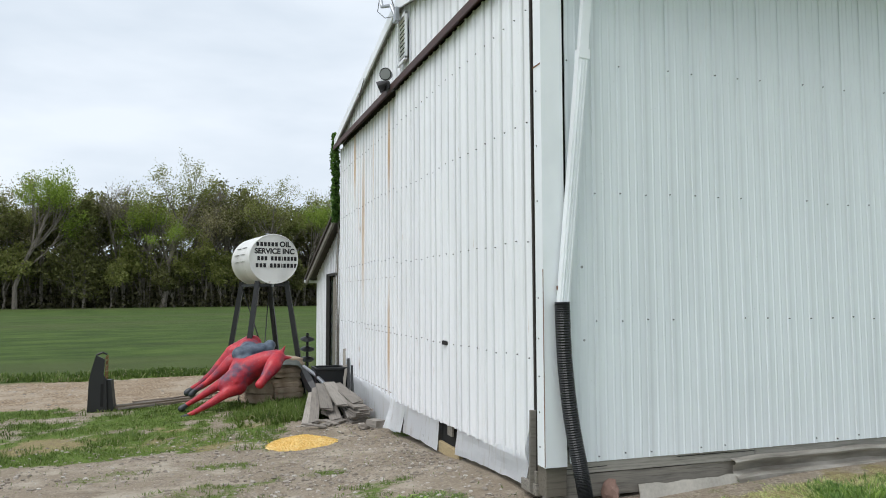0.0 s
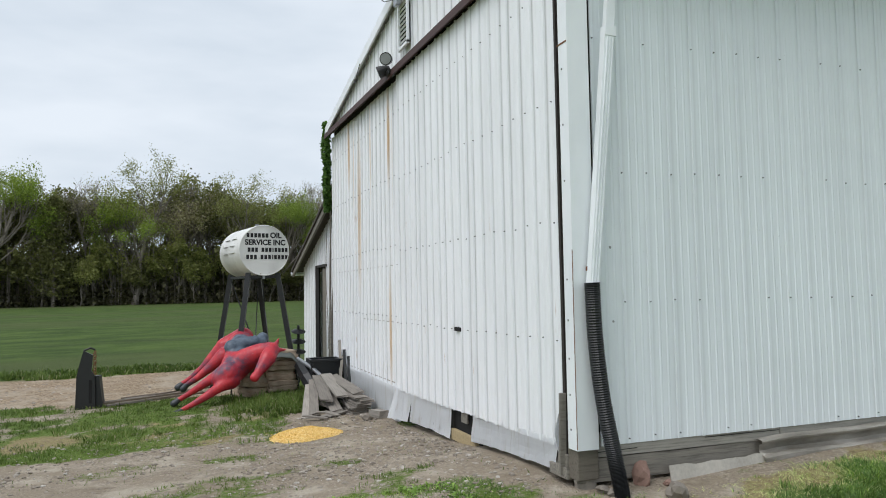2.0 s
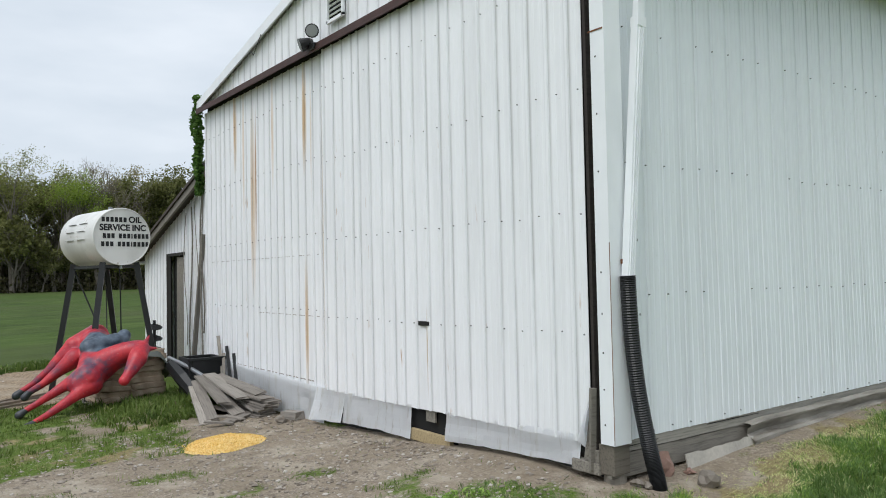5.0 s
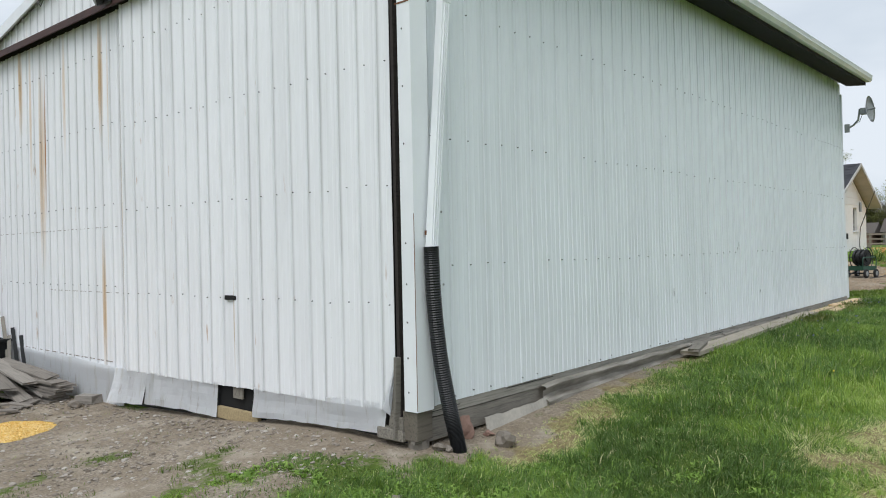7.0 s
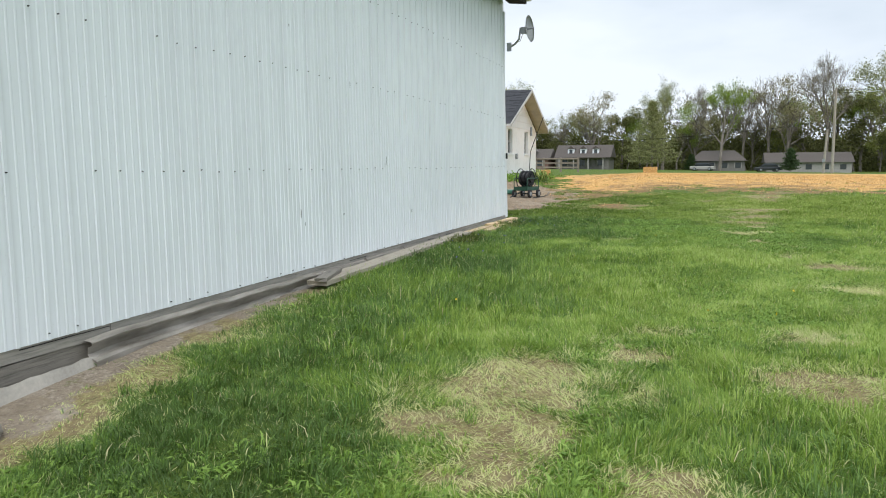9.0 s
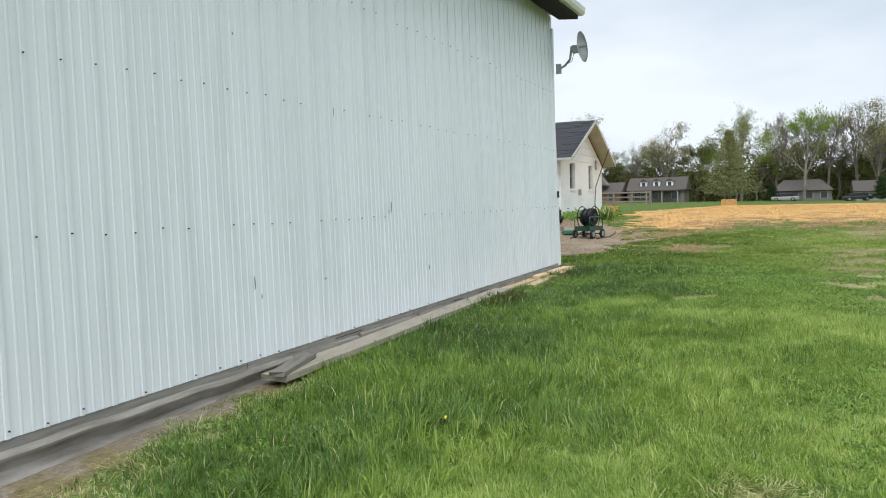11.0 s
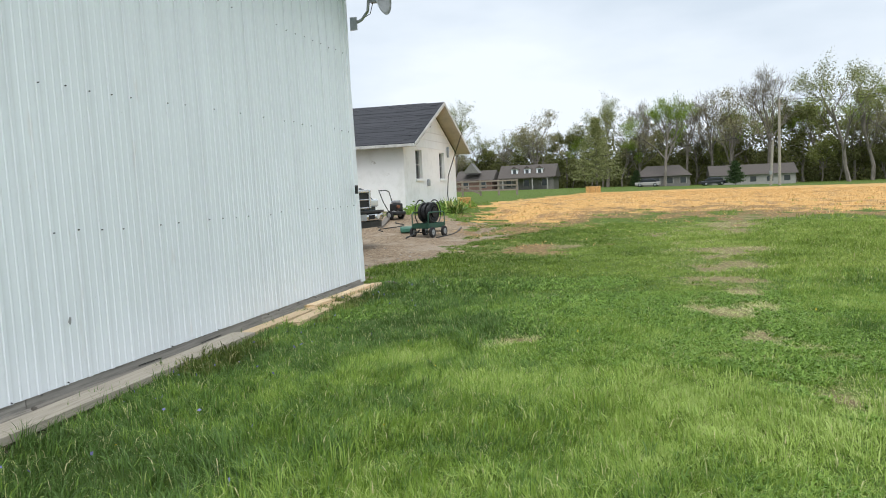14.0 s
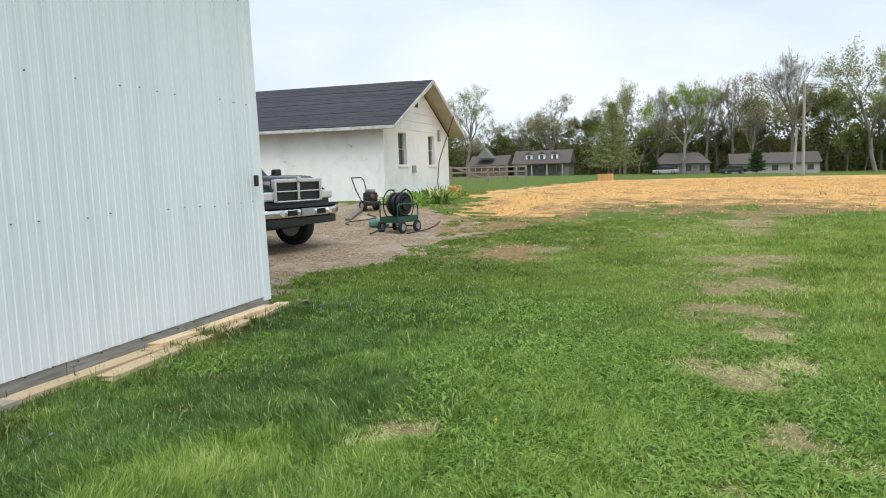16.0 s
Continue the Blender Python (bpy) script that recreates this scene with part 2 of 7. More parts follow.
def corrugated(bm, length, z0, z1, place, pitch=0.2413, step=0.6, seed=0, along=0.0, rib=0.021):
    """A ribbed steel sheet: u runs along the wall, d stands out of it. z0 and z1 may be functions of u."""
    prof = []
    u = 0.0
    while u < length - 1e-4:
        for du, d in ((0.0, 0.0), (0.004, rib), (0.030, rib), (0.036, 0.0), (0.093, 0.0), (0.099, 0.004), (0.110, 0.004), (0.116, 0.0),
                      (0.165, 0.0), (0.171, 0.004), (0.182, 0.004), (0.188, 0.0)):
            if u + du < length:
                prof.append((u + du, d))
        u += pitch
    prof.append((length, 0.0))
    f0 = z0 if callable(z0) else (lambda u: z0)
    f1 = z1 if callable(z1) else (lambda u: z1)
    rows = max(2, int(abs(f1(0) - f0(0)) / step) + 1)
    rib_shade_grime = bm.verts.layers.float.new("rib_shade_grime")
    grid = []
    for r in range(rows):
        line = []
        for u, d in prof:
            z = f0(u) + (f1(u) - f0(u)) * r / (rows - 1)
            wob = 0.006 * noise.noise(Vector(((u + along) * 1.3 + seed * 7.1, z * 0.7, seed * 3.3)))
            v = bm.verts.new(place(u, d + wob, z))
            # marks both feet of each rib for the painted shade and dirt
            f = (u + 0.001) % pitch
            v[rib_shade_grime] = (1.0 if u < 0.01 else 0.75) if f < 0.003 or 0.034 < f < 0.038 else 0.0
            line.append(v)
        grid.append(line)
    for a, b in zip(grid, grid[1:]):
        for k in range(len(prof) - 1):
            bm.faces.new((a[k], a[k + 1], b[k + 1], b[k]))
    return bm


def joined_screws(name, places, axis, parent):
    """Many screw heads as one mesh; axis: the way they point."""
    bm = bmesh.new()
    turn = Vector(axis).to_track_quat("Z", "Y").to_matrix().to_4x4()
    for p in [q for q in places if q is not None]:
        bmesh.ops.create_cone(bm, cap_ends=True, segments=6, radius1=0.006, radius2=0.004, depth=0.012, matrix=Matrix.Translation(p) @ turn)
    return tagged(part(name, bm, m_black, parent), kind="stuff")


def eave_rise(x):
    """The eave climbs a little towards the far end."""
    return 0.017 * (x - FX)


def sway(x, z):
    """The long wall leans inward a little towards its far end."""
    return 0.012 + 0.024 * max(0.0, z - 0.3) * min(1.0, max(0.0, (x - FX) / (BX - FX)))


barn = thing("barn", "white ribbed steel pole barn with weathered sliding door", "barn")
shell = bmesh.new()
box(shell, FXB + 0.05, FXB + 0.13, SY + 0.14, BY, -0.5, EAVE)
shell_front = part("gable_backing", shell, m_dark, barn)

# long side: sheets, each one a panel
side_wall = bmesh.new()
box(side_wall, FX + 0.1, BX - 0.02, SY + 0.14, SY + 0.2, 0.2, EAVE)
side_wall = part("side_wall", side_wall, m_dark, barn)
SIDE_W = 0.9652
x0, idx = FX + 0.20, 0
while x0 < BX - 0.14:
    ln = min(SIDE_W + 0.036, BX - 0.10 - x0)
    bm = corrugated(bmesh.new(), ln, lambda u, x0=x0: 0.212 + 0.0052 * (x0 + u - FX), lambda u, x0=x0: EAVE + 0.04 + eave_rise(x0 + u), lambda u, d, z, x0=x0, i=idx: Vector((x0 + u, SY - d - (i % 2) * 0.002 + sway(x0 + u, z), z)), along=x0, rib=0.010)
    part("panel", bm, m_side, side_wall)
    x0 += SIDE_W
    idx += 1
places = []
for z in (0.26, 1.33, 2.38, 3.46):
    u = FX + 0.20 + 0.017
    while u < BX - 0.15:
        places.append(Vector((u + random.uniform(-0.008, 0.008), SY - 0.018 + sway(u, z), z + random.uniform(-0.012, 0.012))) if random.random() < 0.8 else None)
        u += 0.2413
joined_screws("screw", places, (0, -1, 0), side_wall)

# gable front: two sliding leaves under a rail, gable sheets above
front_wall = bmesh.new()
box(front_wall, FXB + 0.03, FXB + 0.05, SY + 0.25, BY - 0.02, 4.2, EAVE)
front_wall = part("front_wall", front_wall, m_dark, barn)
LEAF_Y0, LEAF_Y1 = 5.66, 10.15


def leaf_bottom(y):
    return float(np.interp(y, [5.6, 5.85, 7.5, 8.2, 10.3, 10.6, 14.9], [0.22, 0.17, 0.15, 0.13, 0.10, 0.04, 0.14]))


def rail_z(y):
    return 4.42 + (y - 5.6) * 0.012


leaf = bmesh.new()
box(leaf, FX + 0.03, FX + 0.05, LEAF_Y0 + 0.05, LEAF_Y1 - 0.05, 0.4, 4.3)
leaf = part("sliding_door", leaf, m_sill, barn, "white ribbed steel sliding door leaf with rust streaks")
n = 5
for k in range(n):
    w = (LEAF_Y1 - LEAF_Y0) / n
    y1 = LEAF_Y0 + w * (k + 1)
    bm = corrugated(bmesh.new(), w, lambda u, y1=y1: leaf_bottom(y1 - u), lambda u, y1=y1: rail_z(y1 - u) - 0.02,
                    lambda u, d, z, y1=y1, k=k: Vector((FX - d - (k % 2) * 0.006, y1 - u, z)), seed=40 + k)
    part("panel", bm, m_front, leaf)
n = 5
for k in range(n):
    w = (BY - LEAF_Y1) / n
    y1 = LEAF_Y1 + w * (k + 1)
    bm = corrugated(bmesh.new(), w, lambda u, y1=y1: leaf_bottom(y1 - u), lambda u, y1=y1: rail_z(y1 - u) - 0.02,
                    lambda u, d, z, y1=y1, k=k: Vector((FXB - d - (k % 2) * 0.002, y1 - u, z)), seed=50 + k)
    part("panel", bm, m_front, front_wall)


def roof_z(y):
    return EAVE + (y - SY) * (PEAK_Z - EAVE) / (PEAK_Y - SY) if y < PEAK_Y else PEAK_Z - (y - PEAK_Y) * (PEAK_Z - 4.66) / (BY - PEAK_Y)


y0, k = SY + 0.02, 0
while y0 < BY - 0.05:
    w = min(0.9652, BY - y0)
    bm = corrugated(bmesh.new(), w, lambda u, y1=y0 + w: rail_z(y1 - u) + 0.05, lambda u, y1=y0 + w: max(rail_z(y1 - u) + 0.06, roof_z(y1 - u) - 0.03),
                    lambda u, d, z, y1=y0 + w, k=k: Vector((FXB - 0.03 - d - (k % 2) * 0.002, y1 - u, z)), seed=70 + k)
    part("panel", bm, m_front, front_wall)
    y0 += 0.9652
    k += 1
places = []
for z in (1.03, 2.0, 3.0, 3.95):
    y = LEAF_Y0 + 0.03
    while y < LEAF_Y1:
        places.append(Vector((FX - 0.026, y, z + random.uniform(-0.015, 0.015))))
        y += 0.2413
joined_screws("screw", places, (-1, 0, 0), leaf)
places = []
for z in (1.1, 2.1, 3.1, 4.0):
    y = LEAF_Y1 + 0.1
    while y < BY:
        places.append(Vector((FXB - 0.024, y, z + random.uniform(-0.015, 0.015))))
        y += 0.2413
joined_screws("screw", places, (-1, 0, 0), front_wall)

m_seam = worn("rusty_seam", (0.42, 0.38, 0.34), 0.9, dark=0.4, scale=14)
for ya, yb, z, h in ((10.32, 14.6, 1.83, 0.006), (10.32, 12.5, 1.015, 0.008), (10.6, 14.9, 0.155, 0.012)):
    n = int((yb - ya) / 0.12)
    for i in range(n):
        y = ya + (yb - ya) * (i + random.uniform(0.0, 0.15)) / n
        part("lap_edge", box(bmesh.new(), FXB - 0.006, FXB + 0.002, y, y + 0.12 * random.uniform(0.5, 0.95), z - h / 2, z + h / 2), m_seam, front_wall)

rail = bmesh.new()
prism(rail, [(0, 0), (-0.13, -0.02), (-0.13, -0.11), (-0.11, -0.11), (-0.11, -0.03), (0, -0.02)], SY - 0.02, BY + 0.05,
      lambda u, v, y: Vector((FXB - 0.03 + u, y, rail_z(y) + 0.07 + v)))
part("door_rail", rail, m_rail, barn, "rust-brown steel sliding door rail")

# roof with rake and gutter
roof = bmesh.new()
for ya, za, yb, zb in ((SY - 0.35, roof_z(SY) - 0.03, PEAK_Y, PEAK_Z + 0.03), (PEAK_Y, PEAK_Z + 0.03, BY + 0.15, roof_z(BY) - 0.02)):
    prism(roof, [(ya, za), (yb, zb), (yb, zb + 0.05), (ya, za + 0.05)], FX - 0.05, BX + 0.2, lambda u, v, x: Vector((x, u, v + eave_rise(x))))
part("roof", roof, m_roof_metal, barn)
rake = bmesh.new()
for ya, za, yb, zb in ((SY - 0.35, roof_z(SY) - 0.03, PEAK_Y, PEAK_Z + 0.03), (PEAK_Y, PEAK_Z + 0.03, BY + 0.15, roof_z(BY) - 0.02)):
    prism(rake, [(ya, za - 0.10), (yb, zb - 0.10), (yb, zb + 0.06), (ya, za + 0.06)], FX - 0.08, FX - 0.052, lambda u, v, x: Vector((x, u, v)))
part("rake_trim", rake, m_trim, barn)
# underside and lip in near-black: the eave's shade is put into the colour
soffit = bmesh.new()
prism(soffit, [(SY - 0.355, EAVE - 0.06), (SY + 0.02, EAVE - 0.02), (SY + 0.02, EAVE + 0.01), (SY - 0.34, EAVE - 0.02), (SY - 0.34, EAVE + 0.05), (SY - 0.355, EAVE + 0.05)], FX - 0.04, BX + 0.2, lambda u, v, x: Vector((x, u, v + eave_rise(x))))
part("soffit", soffit, worn("soffit_shade_black", (0.008, 0.008, 0.008), 0.9), barn, "eave soffit with its shade painted black")
gutter = bmesh.new()
prism(gutter, [(0, 0), (-0.08, 0), (-0.12, 0.055), (-0.105, 0.07), (-0.125, 0.13), (-0.115, 0.13), (-0.095, 0.07), (-0.11, 0.055), (-0.075, 0.01), (0, 0.01)], FX - 0.02, BX + 0.25,
      lambda u, v, x: Vector((x, SY - 0.36 + u, EAVE + 0.005 + v + eave_rise(x))))
part("gutter", gutter, m_trim, barn, "white steel eave gutter")
for nm, args in (("back_wall", (BX - 0.1, BX - 0.02, SY + 0.06, BY, 0.0, EAVE)), ("far_wall", (FXB + 0.1, BX, BY - 0.06, BY, -0.6, EAVE))):
    part(nm, box(bmesh.new(), *args), m_side, barn)

# corner trim, sill timber
trim = bmesh.new()
prism(trim, [(0.0, 0.0), (0.0, 0.14), (0.02, 0.14), (0.02, 0.02), (0.19, 0.02), (0.19, 0.0)], 0.20, EAVE, lambda u, v, z: Vector((FX - 0.03 + u, SY - 0.03 + v, z)))
part("corner_trim", trim, m_trim, barn, "white bent steel corner trim")
trim = bmesh.new()
prism(trim, [(0.0, 0.0), (0.0, 0.12), (-0.02, 0.12), (-0.02, 0.02), (-0.14, 0.02), (-0.14, 0.0)], 0.24, EAVE + 0.24, lambda u, v, z: Vector((BX + u, SY - 0.012 + v + sway(BX, z), z)))
part("corner_trim", trim, m_trim, barn)
m_sill_top = wood("pale_sill_timber", (0.38, 0.36, 0.315), 0.35)
for xa, xb in ((FX - 0.01, 4.62), (4.63, 7.30), (7.31, 10.22), (10.23, 13.38), (13.39, BX - 0.03)):
    for z0, z1, dy, m in ((0.128, 0.31, 0.020, m_sill_top), (-0.06, 0.12, 0.026, m_sill)):
        bm = bmesh.new()
        n = 14
        rows = []
        for i in range(n + 1):
            x = xa + (xb - xa) * i / n
            q = 0.006 * noise.noise(Vector((x * 2.1, z0 * 9, 0)))
            rows.append([bm.verts.new(p) for p in ((x, SY + dy + q, z0 + q), (x, SY + dy + 0.045, z0 + q), (x, SY + dy + 0.045, z1 + q), (x, SY + dy + q, z1 + q))])
        for a, b in zip(rows, rows[1:]):
            for k in range(4):
                bm.faces.new((a[k], a[(k + 1) % 4], b[(k + 1) % 4], b[k]))
        bm.faces.new(rows[0][::-1])
        bm.faces.new(rows[-1])
        bmesh.ops.recalc_face_normals(bm, faces=bm.faces[:])
        part("sill_board", bm, m, barn, "grey weathered sill board")
part("sill_shadow", box(bmesh.new(), FX + 0.02, BX - 0.03, SY + 0.075, SY + 0.09, -0.06, 0.31), m_dark, barn)
for i in range(16):
    x = 2.8 + i * 0.85 + random.uniform(-0.2, 0.2)
    z = random.choice((0.04, 0.08, 0.165, 0.2))
    part("crack", beam(bmesh.new(), (x, SY + 0.0185, z), (x + random.uniform(0.2, 0.6), SY + 0.0185, z + random.uniform(-0.012, 0.012)), 0.004, 0.006), m_dark, barn)


# ---- zones of the ground ----
def inside(poly, x, y):
    """Whether arrays of places lie inside a polygon."""
    hit = np.zeros(np.shape(x), bool)
    for (xa, ya), (xb, yb) in zip(poly, poly[1:] + poly[:1]):
        if ya != yb:
            hit ^= ((ya > y) != (yb > y)) & (x < (xb - xa) * (y - ya) / (yb - ya) + xa)
    return hit


_rs = np.random.RandomState(5)
_waves = [(_rs.normal(0, 1, 2) * f, _rs.uniform(0, 6.28), 1.0 / (1 + f * 0.35)) for f in (0.35, 0.5, 0.8, 1.1, 1.6, 2.2, 3.0, 4.2, 6.0, 8.0) for _ in range(3)]


def rumple(x, y, s=1.0):
    """A smooth random field of about -1 to 1."""
    v = sum(a * np.sin((x * k[0] + y * k[1]) * s + p) for k, p, a in _waves)
    return v / 4.2


STRAW = [(26.4, 6.1), (29.5, 6.6), (35, 7.6), (48, 7.5), (66, 6.0), (78, -2), (84, -16), (88, -60), (40, -60), (33, -14), (30.8, -5), (31.6, -3), (31.8, -0.6), (30.4, 1.9), (27.6, 3.2), (25.6, 4.6)]
DRIVE = [(16.9, 5.7), (18.5, 5.5), (20.6, 5.1), (24, 5.2), (26.7, 5.9), (28.5, 8.0), (29.2, 26), (16.5, 26), (16.5, 6.5)]
YARD = [(3.4, 5.0), (2.75, 12.4), (1.7, 12.4), (1.0, 10.5), (-0.3, 10.7), (-1.5, 10.6), (-9, 11.2), (-14, 6.5), (-3, 7.0), (-0.4, 6.9), (1.4, 6.0), (2.2, 5.1), (2.8, 4.7)]
TUFTS = [(0.14, 7.7, 0.42), (0.89, 8.05, 0.45), (1.4, 7.0, 0.25), (1.72, 6.92, 0.2), (1.15, 6.35, 0.4), (1.8, 6.05, 0.32), (2.06, 5.64, 0.3), (2.25, 5.2, 0.38), (1.6, 5.6, 0.35), (2.95, 4.95, 0.35), (0.4, 6.9, 0.4), (0.2, 9.3, 0.3), (-0.9, 9.2, 0.5),
         (-2.6, 8.6, 0.6), (2.55, 12.6, 0.3), (-0.5, 7.3, 0.35)]
WORN = [(4.1, 2.8, 0.3), (4.5, 2.7, 0.42), (5.1, 2.5, 0.42), (4.9, 2.1, 0.42), (4.7, 1.9, 0.3), (5.8, 1.9, 0.3), (6.4, 1.66, 0.22), (4.0, 2.3, 0.4), (3.5, 2.35, 0.3), (6.5, 0.55, 0.4), (5.2, 0.48, 0.5), (7.8, -0.2, 0.5),
        (3.5, 1.4, 0.25), (5.3, 5.04, 0.45), (4.8, 5.16, 0.35), (7.2, 5.15, 0.3), (12.25, 0.78, 0.5), (12.15, 0.06, 0.4), (12.9, 0.5, 0.3), (13.2, 0.6, 0.26), (14.1, 0.43, 0.42), (14.9, 0.46, 0.5), (16.5, 0.6, 0.5), (15.6, 0.3, 0.4), (17.9, 0.4, 0.7), (19.0, 0.3, 0.6), (14.45, 0.66, 0.5),
        (20.2, 0.2, 0.8), (23.3, 1.1, 1.0), (24.5, -0.1, 1.0), (26.3, -0.4, 1.3), (3.5, 5.0, 0.5), (4.2, 4.9, 0.45), (3.2, 4.75, 0.35), (5.9, 5.08, 0.4), (6.5, 5.1, 0.35), (13.0, 2.75, 0.24), (10.6, -0.2, 0.4), (11.4, 0.3, 0.3), (9.0, 0.1, 0.4), (12.7, 0.25, 0.25), (22.0, 0.6, 0.6), (28.2, -1.0, 1.0), (21.5, 3.6, 0.8),
        (-0.4, 11.5, 0.6), (0.4, 11.0, 0.5), (-2.0, 12.0, 0.8), (1.0, 12.6, 0.4), (-3.5, 12.5, 0.9), (-0.4, 13.0, 0.5)]


def spots(rows, x, y):
    v = np.zeros(np.shape(x))
    for px, py, r in rows:
        v = np.maximum(v, 1.35 - np.hypot(x - px, y - py) / r)
    return v


def soil_z(x, y):
    """The ground's height with its small unevenness."""
    return land(x, y) + 0.016 * rumple(x, y, 0.55) * np.exp(-(np.hypot(x - 8, y - 5) / 30) ** 2)


def mud_share(x, y):
    """Churned brown earth along the near rim of the straw."""
    far = 1.0 + 0.9 * rumple(x * 1.4, y * 1.4) + 0.5 * rumple(x * 5, y * 5)
    near = np.clip((y + 0.5) / 3.0, 0.35, 1.0)
    grown = inside(STRAW, x + 5.2 * far * near, y + 0.8 * far) | inside(STRAW, x + 2.4 * far, y + 0.8 * far) | inside(STRAW, x + 1.0 * far, y - 0.2 * far)
    inner = inside(STRAW, x - 2.2 * far, y - 0.9 * far)
    return np.where(grown & ~inner, 0.56 + 0.6 * rumple(x * 4 + 3, y * 4), 0.0).clip(0, 1) * (x < 60)


def zones(x, y):
    """Shares of bare earth, straw, gravel and worn turf at arrays of places."""
    w = rumple(x, y)
    jx, jy = x + 0.35 * w, y + 0.35 * rumple(x + 31, y - 17)
    straw = inside(STRAW, jx + 1.4 * w + 0.9 * rumple(x * 3, y * 3), jy + 0.7 * rumple(x * 2.5, y * 2.5 + 4)).astype(float)
    drive = inside(DRIVE, jx + 0.8 * rumple(x * 3, y * 3), jy + 0.5 * rumple(x * 4 + 9, y * 4)).astype(float)
    yard = inside(YARD, jx + 0.18 * rumple(x * 5, y * 5) + 0.1 * rumple(x * 14, y * 14), jy + 0.18 * rumple(x * 5 + 8, y * 5)).astype(float)
    road = ((jy > 16.4 + 0.02 * jx) & (jy < 21.6) & (jx < 1.4 + 0.6 * w)).astype(float)
    yard = np.where(spots(TUFTS, jx, jy) + 0.35 * w > 0.35, np.minimum(yard, 0.42), yard)
    bare, drive = yard, np.maximum(drive, road)
    patch = np.clip(spots(WORN, x + 0.10 * rumple(x * 6, y * 6) + 0.15 * w, y + 0.10 * rumple(x * 6 + 7, y * 6) + 0.10 * w), 0, 1)
    worn_turf = np.clip(patch * (0.85 + 0.6 * rumple(x * 2 + 5, y * 2) + 0.75 * rumple(x * 8 + 3, y * 8)), 0, 0.85)
    thin = (x < 2.5) * (y > 5.0) * (y < 16.6) * np.clip(0.10 + 1.0 * rumple(x * 1.5 + 3, y * 1.5) + 0.7 * rumple(x * 6, y * 6), 0, 0.85)
    bare = np.maximum(bare, thin)
    edge = (x > 2.6) & (x < 16.5) & (y > 5.16 + 0.12 * w) & (y < 5.8)
    bare = np.maximum(bare, edge * 0.7)
    worn_turf = np.maximum(worn_turf, 0.3 * mud_share(x, y))
    return bare, straw, drive, worn_turf


# ground material: soil, turf, gravel and straw by zone
k = Mat("ground", 0.95, 0, 0.2).world()
fine, mid, big = k.noise(38, 5), k.noise(7, 5), k.noise(0.9, 5)
turf = k.ramp(k.noise(48, 6, rough=0.75), [(0.28, (0.034, 0.055, 0.010)), (0.5, (0.095, 0.150, 0.022)), (0.72, (0.21, 0.29, 0.055))])
turf = k.mix(0.35, turf, k.ramp(k.noise(14, 6, rough=0.7), [(0.3, (0.05, 0.075, 0.016)), (0.7, (0.15, 0.215, 0.045))]))
soil = k.ramp(fine, [(0.28, (0.085, 0.068, 0.05)), (0.5, (0.27, 0.225, 0.175)), (0.72, (0.56, 0.50, 0.42))])
soil = k.mix(k.level(mid, 0.35, 0.65), soil, (0.27, 0.225, 0.165))
soil = k.mix(k.level(k.noise(0.5, 4), 0.4, 0.7), soil, (0.25, 0.205, 0.15))
soil = k.mix(k.math("MULTIPLY", k.level(k.noise(1.7, 6, rough=0.7), 0.5, 0.66), 0.7), soil, (0.46, 0.41, 0.33))
soil = k.mix(k.math("MULTIPLY", k.level(k.noise(2.6, 5, rough=0.7), 0.56, 0.68), 0.6), soil, (0.13, 0.10, 0.07))
soil = k.mix(k.level(k.voronoi(46), 0.13, 0.05), soil, (0.50, 0.47, 0.42))
gravel = k.ramp(k.voronoi(30, out="Color"), [(0.2, (0.10, 0.068, 0.04)), (0.5, (0.27, 0.20, 0.125)), (0.85, (0.52, 0.43, 0.31))])
gravel = k.mix(k.level(mid, 0.3, 0.7), gravel, (0.27, 0.20, 0.135))
gravel = k.mix(k.math("MULTIPLY", k.level(k.noise(1.1, 5, rough=0.7), 0.48, 0.62), 0.6), gravel, (0.42, 0.36, 0.28))
straw_c = k.ramp(k.noise(9, 6, (1, 1.6, 1), 0.75), [(0.25, (0.22, 0.13, 0.06)), (0.42, (0.56, 0.33, 0.115)), (0.7, (0.84, 0.55, 0.22))])
straw_c = k.mix(k.level(k.noise(0.8, 6, (0.6, 1.6, 1)), 0.50, 0.66), straw_c, (0.30, 0.19, 0.10))
dry = k.ramp(k.noise(16, 7, rough=0.75), [(0.3, (0.10, 0.075, 0.045)), (0.47, (0.27, 0.20, 0.12)), (0.58, (0.30, 0.25, 0.12)), (0.72, (0.52, 0.44, 0.28))])
jag = k.math("MULTIPLY", k.math("SUBTRACT", k.noise(11, 5, rough=0.7), 0.5), 1.3)
sharp = lambda name: k.level(k.math("ADD", k.attr(name), jag), 0.35, 0.65)
c = k.mix(k.math("MULTIPLY", sharp("worn"), 0.85), turf, dry)
c = k.mix(sharp("bare"), c, soil)
c = k.mix(sharp("gravel"), c, gravel)
c = k.mix(sharp("straw"), c, straw_c)
mud_c = k.ramp(k.noise(16, 6, rough=0.75), [(0.30, (0.07, 0.042, 0.022)), (0.5, (0.24, 0.155, 0.075)), (0.72, (0.60, 0.42, 0.19))])
c = k.mix(k.math("MULTIPLY", sharp("mud"), 0.9), c, mud_c)
far_field = k.ramp(k.noise(0.7, 7, (0.45, 1.0, 1), 0.7), [(0.3, (0.026, 0.048, 0.009)), (0.5, (0.052, 0.088, 0.016)), (0.7, (0.092, 0.135, 0.030))])
